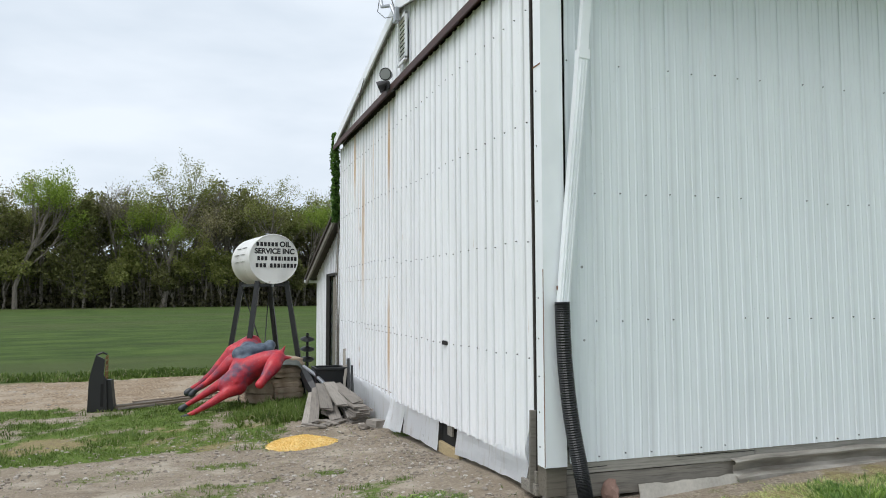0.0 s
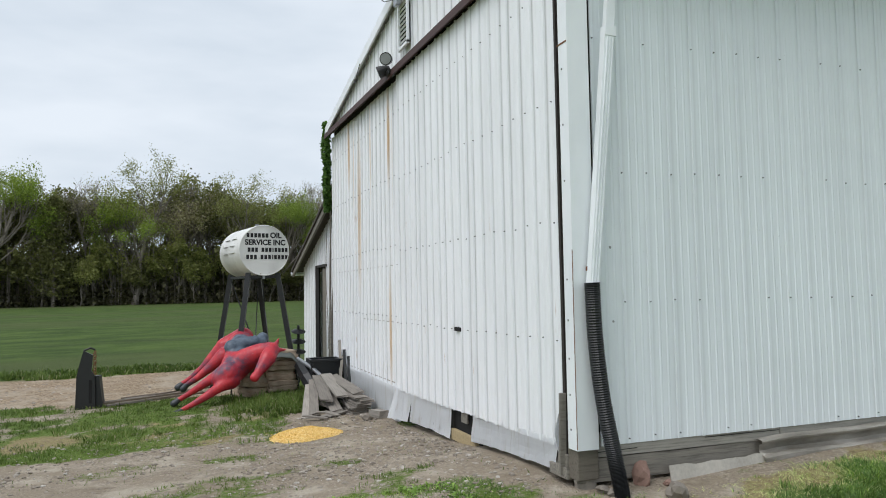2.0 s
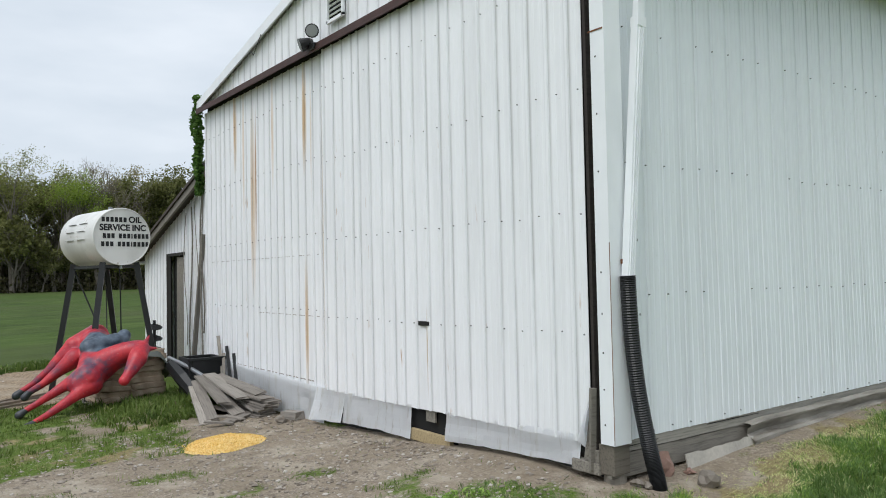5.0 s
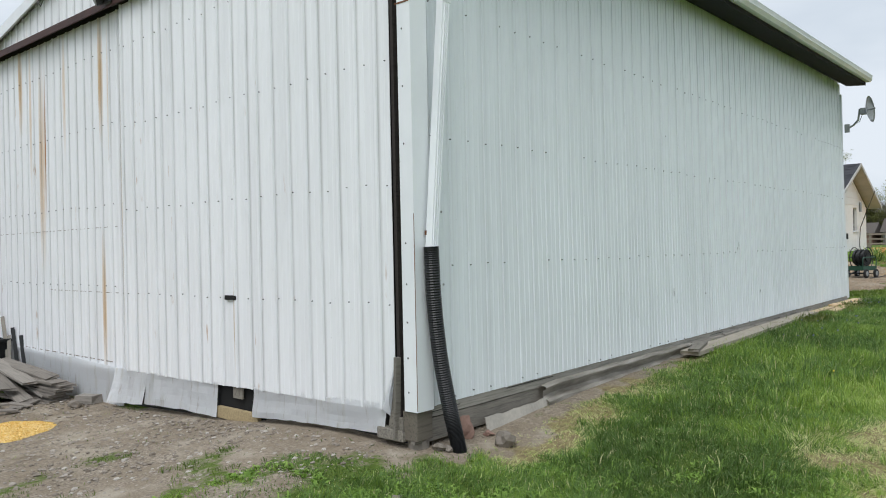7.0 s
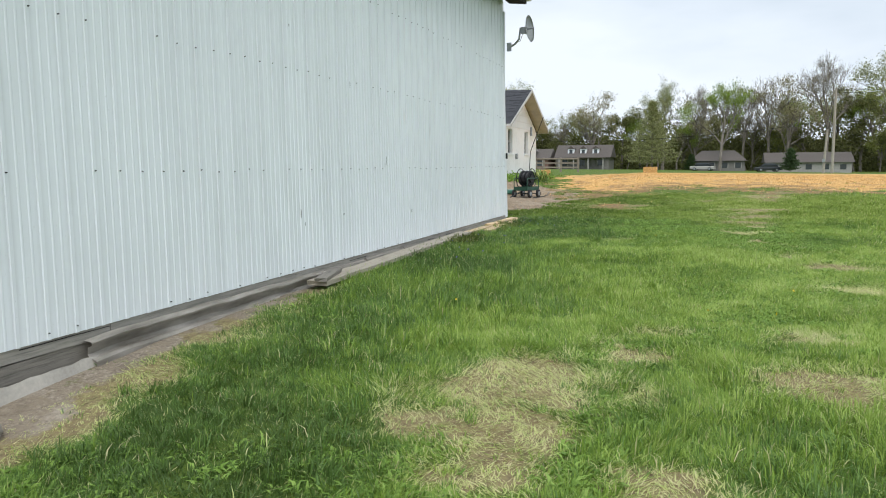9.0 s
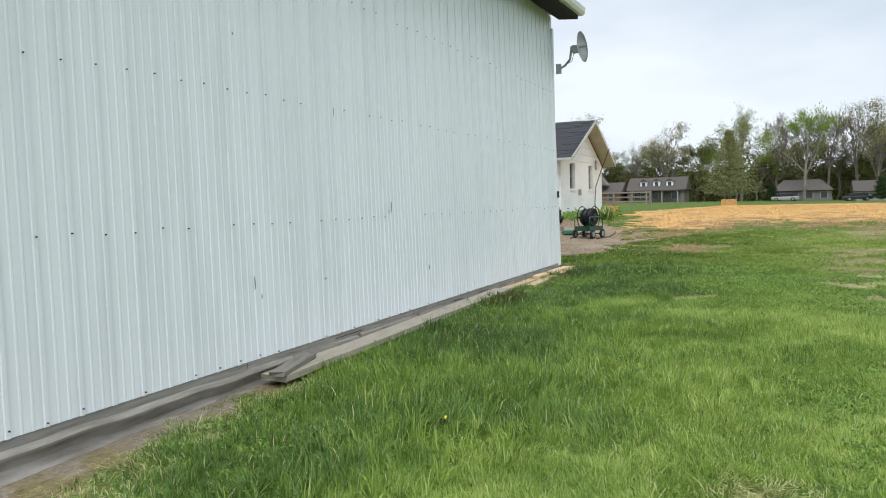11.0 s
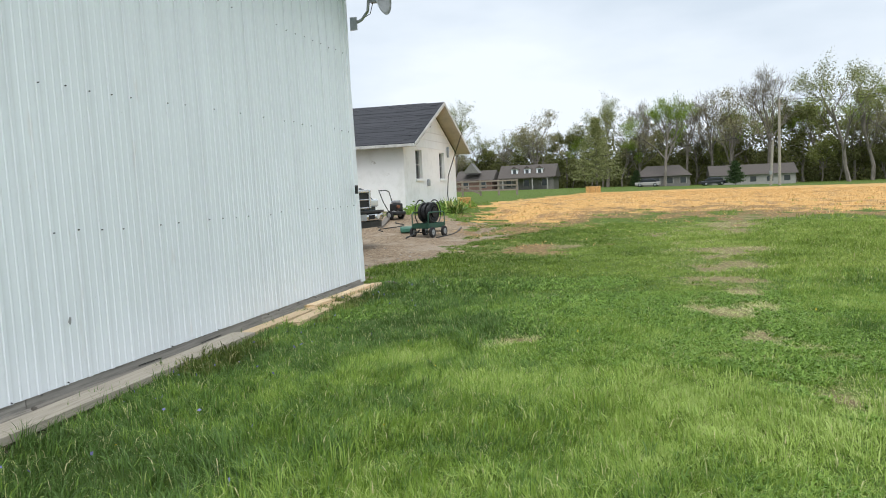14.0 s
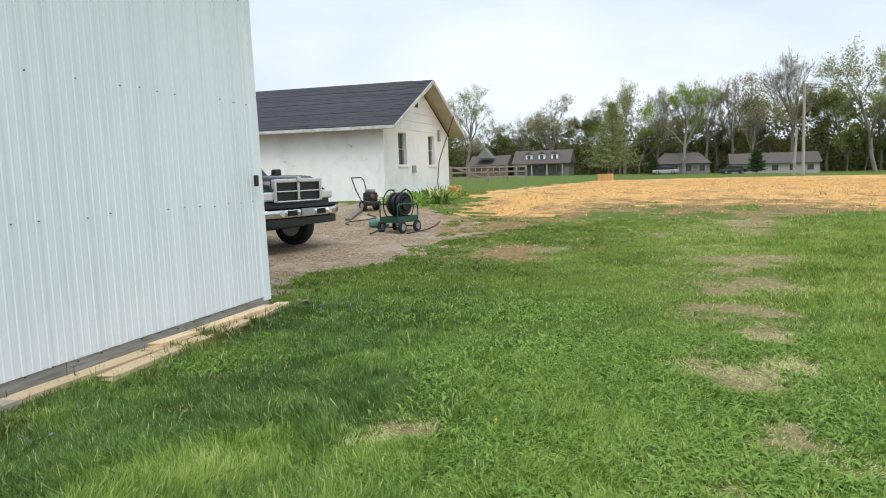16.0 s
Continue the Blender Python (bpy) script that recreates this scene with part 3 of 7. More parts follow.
far_field = k.mix(k.level(k.noise(0.07, 4, (0.45, 1, 1)), 0.48, 0.66), far_field, (0.07, 0.085, 0.030))
c = k.mix(k.attr("field"), c, far_field)
k.color(c)
k.bump(k.mix(0.5, fine, mid), 1.0, 0.05)
xs = np.concatenate([np.linspace(-600, -60, 14)[:-1], np.linspace(-60, -10, 60)[:-1], np.arange(-10, 34, 0.22), np.linspace(34, 110, 110), np.linspace(116, 700, 24)])
ys = np.concatenate([np.linspace(-600, -40, 14)[:-1], np.linspace(-40, -5, 50)[:-1], np.arange(-5, 24, 0.22), np.linspace(24, 110, 80), np.linspace(116, 700, 24)])
gx, gy = np.meshgrid(xs, ys)
bare, straw, drive, worn_turf = zones(gx, gy)
gzz = soil_z(gx, gy)
nx, ny = len(xs), len(ys)
ii = np.arange(nx * ny).reshape(ny, nx)
fc = np.stack([ii[:-1, :-1], ii[:-1, 1:], ii[1:, 1:], ii[1:, :-1]], -1).reshape(-1, 4)
ground = quick("ground", np.stack([gx, gy, gzz], -1).reshape(-1, 3).tolist(), fc.tolist(), k.m, smooth=True)
field = np.clip((gy - 21.8 - 0.4 * rumple(gx, gy)) * 2, 0, 1) * (gx < 40)
for nm, v in (("bare", bare), ("straw", straw), ("gravel", drive), ("worn", worn_turf), ("mud", mud_share(gx, gy)), ("field", field)):
    ground.data.attributes.new(nm, "FLOAT", "POINT").data.foreach_set("value", np.ascontiguousarray(v, dtype=np.float32).ravel())
tagged(ground, "green lawn with bare gravelly earth, straw and a field", "ground", kind="structure")


# ---- grass and straw ----
def blades(name, x, y, h, w, lean, tone, material, label, seed, way=None):
    """Many bent, tapering blades as one mesh; arrays give place, height, width, lean, tone and way of each."""
    rs = np.random.RandomState(seed)
    n = len(x)
    z = soil_z(x, y) - 0.006
    a = rs.uniform(0, 6.283, n)
    b = rs.uniform(0, 6.283, n) if way is None else way
    dx, dy = np.cos(a) * w / 2, np.sin(a) * w / 2
    lx, ly = np.cos(b) * lean * h, np.sin(b) * lean * h
    mid, top = z + h * (0.62 - 0.10 * lean), z + h * np.clip(1 - 0.42 * lean, 0.12, 1)
    v = np.empty((n, 5, 3), np.float32)
    v[:, 0] = np.stack([x - dx, y - dy, z], -1)
    v[:, 1] = np.stack([x + dx, y + dy, z], -1)
    v[:, 2] = np.stack([x + dx * 0.85 + lx * 0.35, y + dy * 0.85 + ly * 0.35, mid], -1)
    v[:, 3] = np.stack([x - dx * 0.85 + lx * 0.35, y - dy * 0.85 + ly * 0.35, mid], -1)
    v[:, 4] = np.stack([x + lx, y + ly, top], -1)
    q = np.arange(n, dtype=np.int32)[:, None] * 5 + np.array([0, 1, 2, 3, 3, 2, 4], np.int32)
    me = bpy.data.meshes.new(name)
    me.vertices.add(n * 5)
    me.vertices.foreach_set("co", v.ravel())
    me.loops.add(n * 7)
    me.loops.foreach_set("vertex_index", q.ravel())
    me.polygons.add(n * 2)
    start = np.arange(n, dtype=np.int32)[:, None] * 7 + np.array([0, 4], np.int32)
    me.polygons.foreach_set("loop_start", start.ravel())
    me.polygons.foreach_set("loop_total", np.tile(np.array([4, 3], np.int32), n))
    me.update(calc_edges=True)
    me.polygons.foreach_set("use_smooth", np.ones(n * 2, bool))
    me.attributes.new("tone", "FLOAT", "POINT").data.foreach_set("value", np.repeat(tone.astype(np.float32), 5))
    me.materials.append(material)
    return tagged(new(name, me), label, name, kind="stuff")


def foliage(name, stops, rough=0.55, through_light=0.35):
    k = Mat(name, rough, 0, 0.3).world()
    c = k.ramp(k.attr("tone"), stops)
    k.color(k.mix(k.math("MULTIPLY", k.noise(1.1, 3), 0.4), c, stops[1][1]))
    tr = k.n.new("ShaderNodeBsdfTranslucent")
    add = k.n.new("ShaderNodeMixShader")
    add.inputs[0].default_value = through_light
    k.l.new(c, tr.inputs[0])
    k.l.new(k.b.outputs[0], add.inputs[1])
    k.l.new(tr.outputs[0], add.inputs[2])
    k.l.new(add.outputs[0], k.n["Material Output"].inputs[0])
    return k.m


m_grass = foliage("grass_blades", [(0.0, (0.075, 0.130, 0.030)), (0.25, (0.150, 0.265, 0.066)), (0.5, (0.290, 0.420, 0.060)), (0.8, (0.55, 0.67, 0.20)), (1.0, (0.78, 0.68, 0.42))], 0.45, 0.3)
m_clover = foliage("clover_leaves", [(0.0, (0.12, 0.22, 0.035)), (0.5, (0.225, 0.37, 0.065)), (1.0, (0.35, 0.50, 0.12))])
m_yard = foliage("yard_grass_blades", [(0.0, (0.045, 0.080, 0.016)), (0.4, (0.125, 0.19, 0.038)), (0.8, (0.23, 0.29, 0.08)), (1.0, (0.44, 0.37, 0.23))])
m_olive = foliage("olive_weeds", [(0.0, (0.07, 0.10, 0.02)), (0.4, (0.20, 0.26, 0.06)), (0.8, (0.36, 0.40, 0.13)), (1.0, (0.56, 0.48, 0.27))])
m_mown = foliage("shorter_grass_blades", [(0.0, (0.08, 0.13, 0.022)), (0.4, (0.23, 0.33, 0.055)), (0.8, (0.43, 0.52, 0.135)), (1.0, (0.66, 0.57, 0.34))])
m_straw = foliage("straw_strands", [(0.0, (0.42, 0.25, 0.09)), (0.5, (0.78, 0.49, 0.18)), (1.0, (0.90, 0.66, 0.32))], 0.7, 0.15)


def clear_of_barn(x, y):
    return ~((x > 2.62) & (y > 5.32) & (x < 16.4) & (y < 15))


def lawn_tone(x, y):
    """How light the turf is: patches of two sizes, darker and ranker beside the far half of the barn."""
    t = 0.46 + 0.12 * rumple(x + 70, y, 0.7) + 0.17 * rumple(x, y + 11, 2.6) - 0.11 * np.clip((y - 3.2) / 0.8, 0, 1) * (x < 7)
    return t - 0.26 * np.clip((y - 2.0) / 1.8, 0, 1) * (y < 6) * np.clip((x - 6) / 4, 0.2, 1) + 0.12 * np.clip((1.6 - y) / 1.2, 0, 1) * (x > 2)


def lawn(name, n, x0, x1, y0, y1, hmin, hmax, width, seed, label, material=None, only=None, dry_share=0.05, per=9, spread=0.035):
    """Grass in tufts: the blades of one tuft share a tone, a height and a lean."""
    rs = np.random.RandomState(seed)
    nt = n // per
    cx, cy = rs.uniform(x0, x1, nt), rs.uniform(y0, y1, nt)
    bare, straw, drive, worn_turf = zones(cx, cy)
    thick = 0.75 + 0.5 * rumple(cx, cy, 1.7)
    keep = rs.uniform(size=nt) < np.clip(1 - 1.0 * bare - 1.2 * drive - 0.97 * straw - 0.95 * worn_turf - 0.9 * mud_share(cx, cy), 0, 1) * np.clip(thick, 0.45, 1)
    if only is not None:
        keep &= only(cx, cy)
    cx, cy, worn_turf = cx[keep], cy[keep], worn_turf[keep]
    nt = len(cx)
    lush = np.clip(0.5 + 0.55 * rumple(cx + 9, cy, 0.8) + 0.35 * rumple(cx, cy + 40, 2.2), 0, 1)
    big = (rs.uniform(size=nt) < 0.05) * 0.5
    th = (hmin + (hmax - hmin) * np.clip(lush + big, 0, 1.3)) * (1 - 0.55 * worn_turf)
    tt = lawn_tone(cx, cy) + rs.normal(0, 0.12, nt) - 0.16 * big
    tw = 2.2 * rumple(cx * 0.5, cy * 0.5, 1.0) * 3.0 + rs.normal(0, 0.9, nt)
    tl = np.clip(rs.normal(0.55, 0.22, nt), 0.1, 1.1)
    idx = np.repeat(np.arange(nt), per)
    m = len(idx)
    off, oa = spread * np.sqrt(rs.uniform(size=m)) * (0.6 + 0.9 * rs.uniform(size=nt))[idx], rs.uniform(0, 6.283, m)
    x, y = cx[idx] + off * np.cos(oa), cy[idx] + off * np.sin(oa)
    ok = clear_of_barn(x, y)
    idx, x, y, oa = idx[ok], x[ok], y[ok], oa[ok]
    m = len(idx)
    h = th[idx] * rs.uniform(0.5, 1.1, m)
    way = np.where(rs.uniform(size=m) < 0.45, oa, tw[idx] + rs.normal(0, 0.5, m))
    lean = np.clip(tl[idx] + rs.normal(0, 0.28, m), 0.05, 1.5)
    tone = np.clip(tt[idx] + rs.normal(0, 0.10, m), 0, 0.8)
    tone = np.where(rs.uniform(size=m) < dry_share + 0.45 * worn_turf[idx], rs.uniform(0.85, 1.0, m), tone)
    return blades(name, x, y, h, width * rs.uniform(0.6, 1.25, m), lean, tone, material or m_grass, label, seed + 1, way)


def mat_of_grass(n, x0, x1, y0, y1, hmin, hmax, width, seed, label, material):
    """The dense lower layer of the turf: short pointed blades, dead ones where the turf is worn."""
    rs = np.random.RandomState(seed)
    x, y = rs.uniform(x0, x1, n), rs.uniform(y0, y1, n)
    bare, straw, drive, worn_turf = zones(x, y)
    keep = (rs.uniform(size=n) < np.clip(1 - 0.95 * bare - 1.2 * drive - 0.97 * straw - 0.8 * mud_share(x, y) - 0.6 * worn_turf, 0, 1)) & clear_of_barn(x, y)
    x, y, worn_turf = x[keep], y[keep], worn_turf[keep]
    n = len(x)
    clump = rumple(x * 5, y * 5) + 0.6 * rumple(x * 13 + 4, y * 13)
    h = (hmin + (hmax - hmin) * np.clip(0.45 + 0.35 * clump + 0.3 * rumple(x, y, 1.2), 0, 1)) * rs.uniform(0.5, 1.2, n) * (1 - 0.25 * worn_turf)
    tone = np.clip(lawn_tone(x, y) + 0.12 * clump + rs.normal(0, 0.13, n), 0, 0.8)
    tone = np.where(rs.uniform(size=n) < 0.05 + 1.1 * worn_turf, rs.uniform(0.82, 1.0, n), tone)
    b = 6.0 * rumple(x * 0.6, y * 0.6) + 2.5 * rumple(x * 7, y * 7) + rs.normal(0, 0.8, n)
    a = rs.uniform(0, 6.283, n)
    lean = np.clip(rs.normal(0.75, 0.35, n) + 0.8 * worn_turf, 0.05, 2.2)
    w = width * rs.uniform(0.6, 1.3, n) / 2
    z = soil_z(x, y) - 0.004
    v = np.empty((n, 3, 3), np.float32)
    v[:, 0] = np.stack([x - np.cos(a) * w, y - np.sin(a) * w, z], -1)
    v[:, 1] = np.stack([x + np.cos(a) * w, y + np.sin(a) * w, z], -1)
    v[:, 2] = np.stack([x + np.cos(b) * lean * h, y + np.sin(b) * lean * h, z + h * np.clip(1 - 0.4 * lean, 0.22, 1)], -1)
    me = bpy.data.meshes.new("turf")
    me.vertices.add(n * 3)
    me.vertices.foreach_set("co", v.ravel())
    me.loops.add(n * 3)
    me.loops.foreach_set("vertex_index", np.arange(n * 3, dtype=np.int32))
    me.polygons.add(n)
    me.polygons.foreach_set("loop_start", np.arange(0, n * 3, 3, dtype=np.int32))
    me.polygons.foreach_set("loop_total", np.full(n, 3, np.int32))
    me.update(calc_edges=True)
    me.attributes.new("tone", "FLOAT", "POINT").data.foreach_set("value", np.repeat(tone.astype(np.float32), 3))
    me.materials.append(material)
    return tagged(new("turf", me), label, "turf", kind="stuff")


mat_of_grass(820000, 1.8, 15.6, -1.0, 5.32, 0.03, 0.095, 0.0075, 41, "dense short lawn turf with dead stems", m_grass)
mat_of_grass(120000, -1.5, 2.2, 1.0, 6.2, 0.03, 0.08, 0.009, 42, "short lawn turf before the barn corner", m_grass)
mat_of_grass(170000, 15.4, 27, -4.0, 6.2, 0.03, 0.08, 0.015, 43, "short lawn turf beyond the barn", m_mown)
mat_of_grass(110000, -7, 3.3, 5.2, 16.4, 0.015, 0.06, 0.010, 44, "low patchy turf in the yard", m_yard)
lawn("grass", 190000, -0.5, 11.5, -1.2, 5.32, 0.06, 0.15, 0.0055, 11, "green spring lawn grass with dry blades between")
lawn("grass", 110000, 9.5, 17.5, -1.6, 5.32, 0.05, 0.13, 0.0065, 21, "thick green lawn grass")
lawn("grass", 26000, -2.5, 17.5, -4.5, -1.6, 0.05, 0.15, 0.010, 23, "green lawn grass in the open")
lawn("grass", 60000, 16.0, 38, -14, 8.0, 0.04, 0.12, 0.019, 12, "green lawn grass beyond the barn", m_mown, per=6, spread=0.08)
lawn("grass", 60000, 16.2, 26, -4.5, 6.0, 0.04, 0.12, 0.011, 22, "green lawn grass near the drive", m_mown, per=7, spread=0.05)
lawn("grass", 60000, -8, 2.6, 10.2, 16.6, 0.03, 0.12, 0.010, 13, "green yard grass with bare places", m_yard, per=6, spread=0.05)
lawn("grass", 42000, -4, 3.3, 4.6, 10.4, 0.015, 0.075, 0.006, 14, "low grass tufts on bare earth", m_yard, per=6, spread=0.04)
lawn("grass", 16000, -12, 3.0, 21.3, 23.2, 0.06, 0.22, 0.03, 15, "rough grass at the field's edge", m_yard, per=5, spread=0.1)
lawn("tall_grass", 60000, 2.9, 16.2, 2.9, 5.1, 0.11, 0.22, 0.0065, 16, "long dark grass beside the barn", only=lambda x, y: rumple(x * 0.8, y, 1.0) > -0.1, dry_share=0.02)
lawn("weeds", 16000, 0.6, 2.6, 12.2, 15.2, 0.08, 0.26, 0.02, 17, "low green weeds beside the planks", m_yard, dry_share=0.02, per=5)
lawn("weeds", 12000, 11.3, 16.3, 4.76, 5.24, 0.06, 0.18, 0.009, 18, "rank olive weeds growing over the boards", m_olive, only=lambda x, y: rumple(x * 1.5, y, 1.0) > -0.25, dry_share=0.12)


def clover(name, n, x0, x1, y0, y1, size, seed, label):
    """Small broad leaves lying low in the lawn."""
    rs = np.random.RandomState(seed)
    x, y = rs.uniform(x0, x1, n), rs.uniform(y0, y1, n)
    bare, straw, drive, worn_turf = zones(x, y)
    keep = (rumple(x + 3, y - 8, 1.4) > 0.02) & (bare + drive + straw + worn_turf < 0.4)
    keep &= ~((x > 2.62) & (y > 5.32) & (x < 16.4) & (y < 15))
    x, y = x[keep], y[keep]
    n = len(x)
    return blades(name, x, y, rs.uniform(0.03, 0.075, n), size * rs.uniform(0.6, 1.3, n), rs.uniform(0.8, 1.5, n), rs.uniform(0, 1, n), m_clover, label, seed)


clover("clover", 60000, 1, 17, 1.6, 5.2, 0.020, 31, "small green clover and broad-leaved weeds")
clover("clover", 90000, 6, 15.5, -1.0, 2.2, 0.018, 33, "mat of green clover in the lawn")
clover("clover", 14000, 0.2, 3.3, 4.3, 8.5, 0.024, 32, "small weeds at the edge of the lawn")

rs = np.random.RandomState(44)
x, y = rs.uniform(21, 64, 74000), rs.uniform(-26, 6.5, 74000)
bare, straw, drive, worn_turf = zones(x, y)
keep = ((straw > 0.5) & (rs.uniform(size=len(x)) > 0.75 * mud_share(x, y))) | (rs.uniform(size=len(x)) < 0.02 * (x < 40) + 0.3 * mud_share(x, y))
x, y = x[keep], y[keep]
n = len(x)
blades("straw", x, y, rs.uniform(0.03, 0.12, n), rs.uniform(0.012, 0.028, n), rs.uniform(1.0, 2.6, n), rs.uniform(0, 1, n), m_straw, "loose golden straw spread over the seeded field", 45)


def stones(name, n, places, smin, smax, material, label, seed):
    """Loose stones as one mesh: squashed, uneven six-sided lumps."""
    rs = np.random.RandomState(seed)
    verts, faces = [], []
    for _ in range(n):
        px, py = places(rs)
        s = smin * (smax / smin) ** (rs.uniform() ** 2.2)
        a0, base = rs.uniform(0, 6.28), len(verts)
        z = gz(px, py)
        for zz, rr in ((-0.3, 0.9), (0.15, 1.0), (0.45, 0.55)):
            for q in range(5):
                r = s * rr * rs.uniform(0.7, 1.2)
                verts.append((px + r * math.cos(a0 + q * 1.257), py + r * math.sin(a0 + q * 1.257) * 0.8, z + s * zz * rs.uniform(0.7, 1.1)))
        for lv in (0, 5):
            for q in range(5):
                faces.append((base + lv + q, base + lv + (q + 1) % 5, base + lv + 5 + (q + 1) % 5, base + lv + 5 + q))
        faces.append(tuple(base + 10 + q for q in range(5)))
    return tagged(quick(name, verts, faces, material), label, name, kind="stuff")


k = Mat("pale_stone", 0.9)
k.color(k.mix(0.5, k.ramp(k.random(True), [(0.1, (0.17, 0.14, 0.11)), (0.6, (0.31, 0.275, 0.235)), (0.85, (0.52, 0.48, 0.43)), (1.0, (0.74, 0.71, 0.66))]), k.ramp(k.noise(30, 4), [(0.3, (0.17, 0.14, 0.11)), (0.7, (0.36, 0.32, 0.27))])))
m_stone = k.bump(k.noise(60, 4), 0.4, 0.005).m
stones("gravel", 3400, lambda r: (2.55 - abs(r.normal(0, 1.5)), r.uniform(5.6, 12.0)), 0.006, 0.030, m_stone, "pale loose gravel on bare earth", 61)
stones("gravel", 1800, lambda r: (r.uniform(-4, 1.6), r.uniform(6.3, 11.8)), 0.007, 0.04, m_stone, "pale loose gravel in the yard", 62)
stones("gravel", 700, lambda r: (r.uniform(17, 27), r.uniform(5.2, 10)), 0.012, 0.04, m_stone, "gravel of the drive", 63)
stones("gravel", 700, lambda r: (r.uniform(-9, 1.5), r.uniform(16.5, 21.5)), 0.015, 0.05, m_stone, "stones on the dirt road", 64)

# ---- fittings of the barn ----
m_flood = worn("black_lamp", (0.02, 0.02, 0.02), 0.35)
m_glass_lamp = Mat("lamp_glass", 0.15, 0, 0.6).color((0.25, 0.26, 0.26)).m
m_galv = worn("galvanised_steel", (0.42, 0.44, 0.46), 0.4, 0.7, scale=8)
m_rust = worn("rust", (0.24, 0.10, 0.05), 0.85, dark=0.5, scale=10)
m_hole = worn("dark_void", (0.01, 0.01, 0.01), 0.95)

# skirt sheets below the door, bent outward and torn
k = Mat("stained_skirt_steel", 0.5).world()
st = k.noise(3.0, 5, (3, 3, 0.5))
c = k.ramp(st, [(0.28, (0.80, 0.80, 0.77)), (0.45, (0.90, 0.915, 0.93))])
c = k.mix(k.math("MULTIPLY", k.level(k.noise(16, 5, (1, 1, 0.15), 0.7), 0.58, 0.74), 0.6), c, (0.38, 0.31, 0.22))
m_skirt = k.color(c).bump(k.noise(6, 4), 0.3, 0.02).m


def skirt(y0, y1, ztop, zbot, out_top, out_bot, curl=0.0, seed=0):
    """A thin bent sheet that hangs between two places along the front."""
    bm = bmesh.new()
    nu, nv = 14, 5
    grid = []
    for j in range(nv + 1):
        row = []
        for i in range(nu + 1):
            u, v = i / nu, j / nv
            y = y0 + (y1 - y0) * u
            zt, zb = ztop[0] + (ztop[1] - ztop[0]) * u, zbot[0] + (zbot[1] - zbot[0]) * u
            d = out_top + (out_bot - out_top) * v ** 1.5 + 0.012 * noise.noise(Vector((y * 3, v * 2, seed))) + 0.003 * math.sin(y * 26)
            d += curl * max(0, u - 0.75) * 4 * v
            row.append(bm.verts.new((FX - d, y, zt + (zb - zt) * v + 0.015 * noise.noise(Vector((y * 4, 3, seed))) * v)))
        grid.append(row)
    for a, b in zip(grid, grid[1:]):
        for i in range(nu):
            bm.faces.new((a[i], a[i + 1], b[i + 1], b[i]))
    bmesh.ops.solidify(bm, geom=bm.faces[:], thickness=0.004)
    return part("skirt_sheet", bm, m_skirt, barn, "bent stained white steel skirt sheet")


skirt(5.78, 7.02, (0.23, 0.19), (-0.02, -0.07), 0.0, 0.022, seed=1)
skirt(7.00, 7.60, (0.19, 0.17), (-0.07, -0.12), 0.0, 0.022, seed=2)
skirt(8.22, 8.80, (0.16, 0.15), (-0.20, -0.20), 0.0, 0.03, seed=3)
skirt(8.78, 9.70, (0.15, 0.13), (-0.20, -0.24), 0.0, 0.03, seed=4)
skirt(9.68, 10.45, (0.13, 0.11), (-0.24, -0.30), 0.0, 0.07, 0.05, seed=5)
skirt(10.3, 12.6, (0.10, 0.15), (-0.36, -0.46), -0.034, -0.022, seed=6)
skirt(12.58, 14.86, (0.12, 0.2), (-0.45, -0.55), -0.034, -0.022, seed=7)
bm = box(bmesh.new(), FX + 0.0, FX + 0.05, 7.55, 8.25, -0.21, -0.09, 0.006)
part("timber", bm, wood("yellow_timber", (0.46, 0.36, 0.20)), barn, "pale timber inside the torn opening")
part("timber", box(bmesh.new(), FX + 0.02, FX + 0.04, 7.82, 7.98, 0.02, 0.2), m_sill, barn)
part("opening", box(bmesh.new(), FX + 0.06, FX + 0.07, 7.5, 8.3, -0.3, 0.3), m_hole, barn, "black hole under the door")
part("hole", box(bmesh.new(), FX - 0.026, FX - 0.0, 7.84, 8.03, 1.005, 1.05, 0.004), m_hole, barn, "small dark torn slot")
# gap beside the door, its shade painted onto the post, and frayed timber
part("door_post", beam(bmesh.new(), (FX + 0.01, 5.61, -0.02), (FX + 0.0, 5.61, 4.4), 0.03, 0.05), wood("post_gap_shade", (0.035, 0.028, 0.024), 0.25), barn, "door post with the gap's shade painted on")
part("post_board", beam(bmesh.new(), (FX - 0.035, 5.63, -0.02), (FX - 0.04, 5.60, 0.62), 0.05, 0.03), m_sill, barn, "split grey board")
part("post_board", beam(bmesh.new(), (FX - 0.02, 5.70, 0.05), (FX - 0.005, 5.655, 0.42), 0.02, 0.04), m_sill, barn)
part("sill_end", box(bmesh.new(), FX - 0.04, FX + 0.05, 5.56, 5.85, -0.05, 0.04, 0.006), m_sill, barn)
part("sill_end", box(bmesh.new(), FX - 0.03, FX + 0.05, 5.57, 5.66, 0.04, 0.14, 0.006), m_sill, barn)
bm = bmesh.new()
vs = [bm.verts.new(v) for v in ((FX - 0.022, 5.63, 0.60), (FX - 0.022, 5.80, 0.18), (FX - 0.03, 5.70, 0.14), (FX - 0.09, 5.655, 0.30))]
bm.faces.new(vs)
bmesh.ops.solidify(bm, geom=bm.faces[:], thickness=0.003)
part("torn_flap", bm, m_front, leaf)

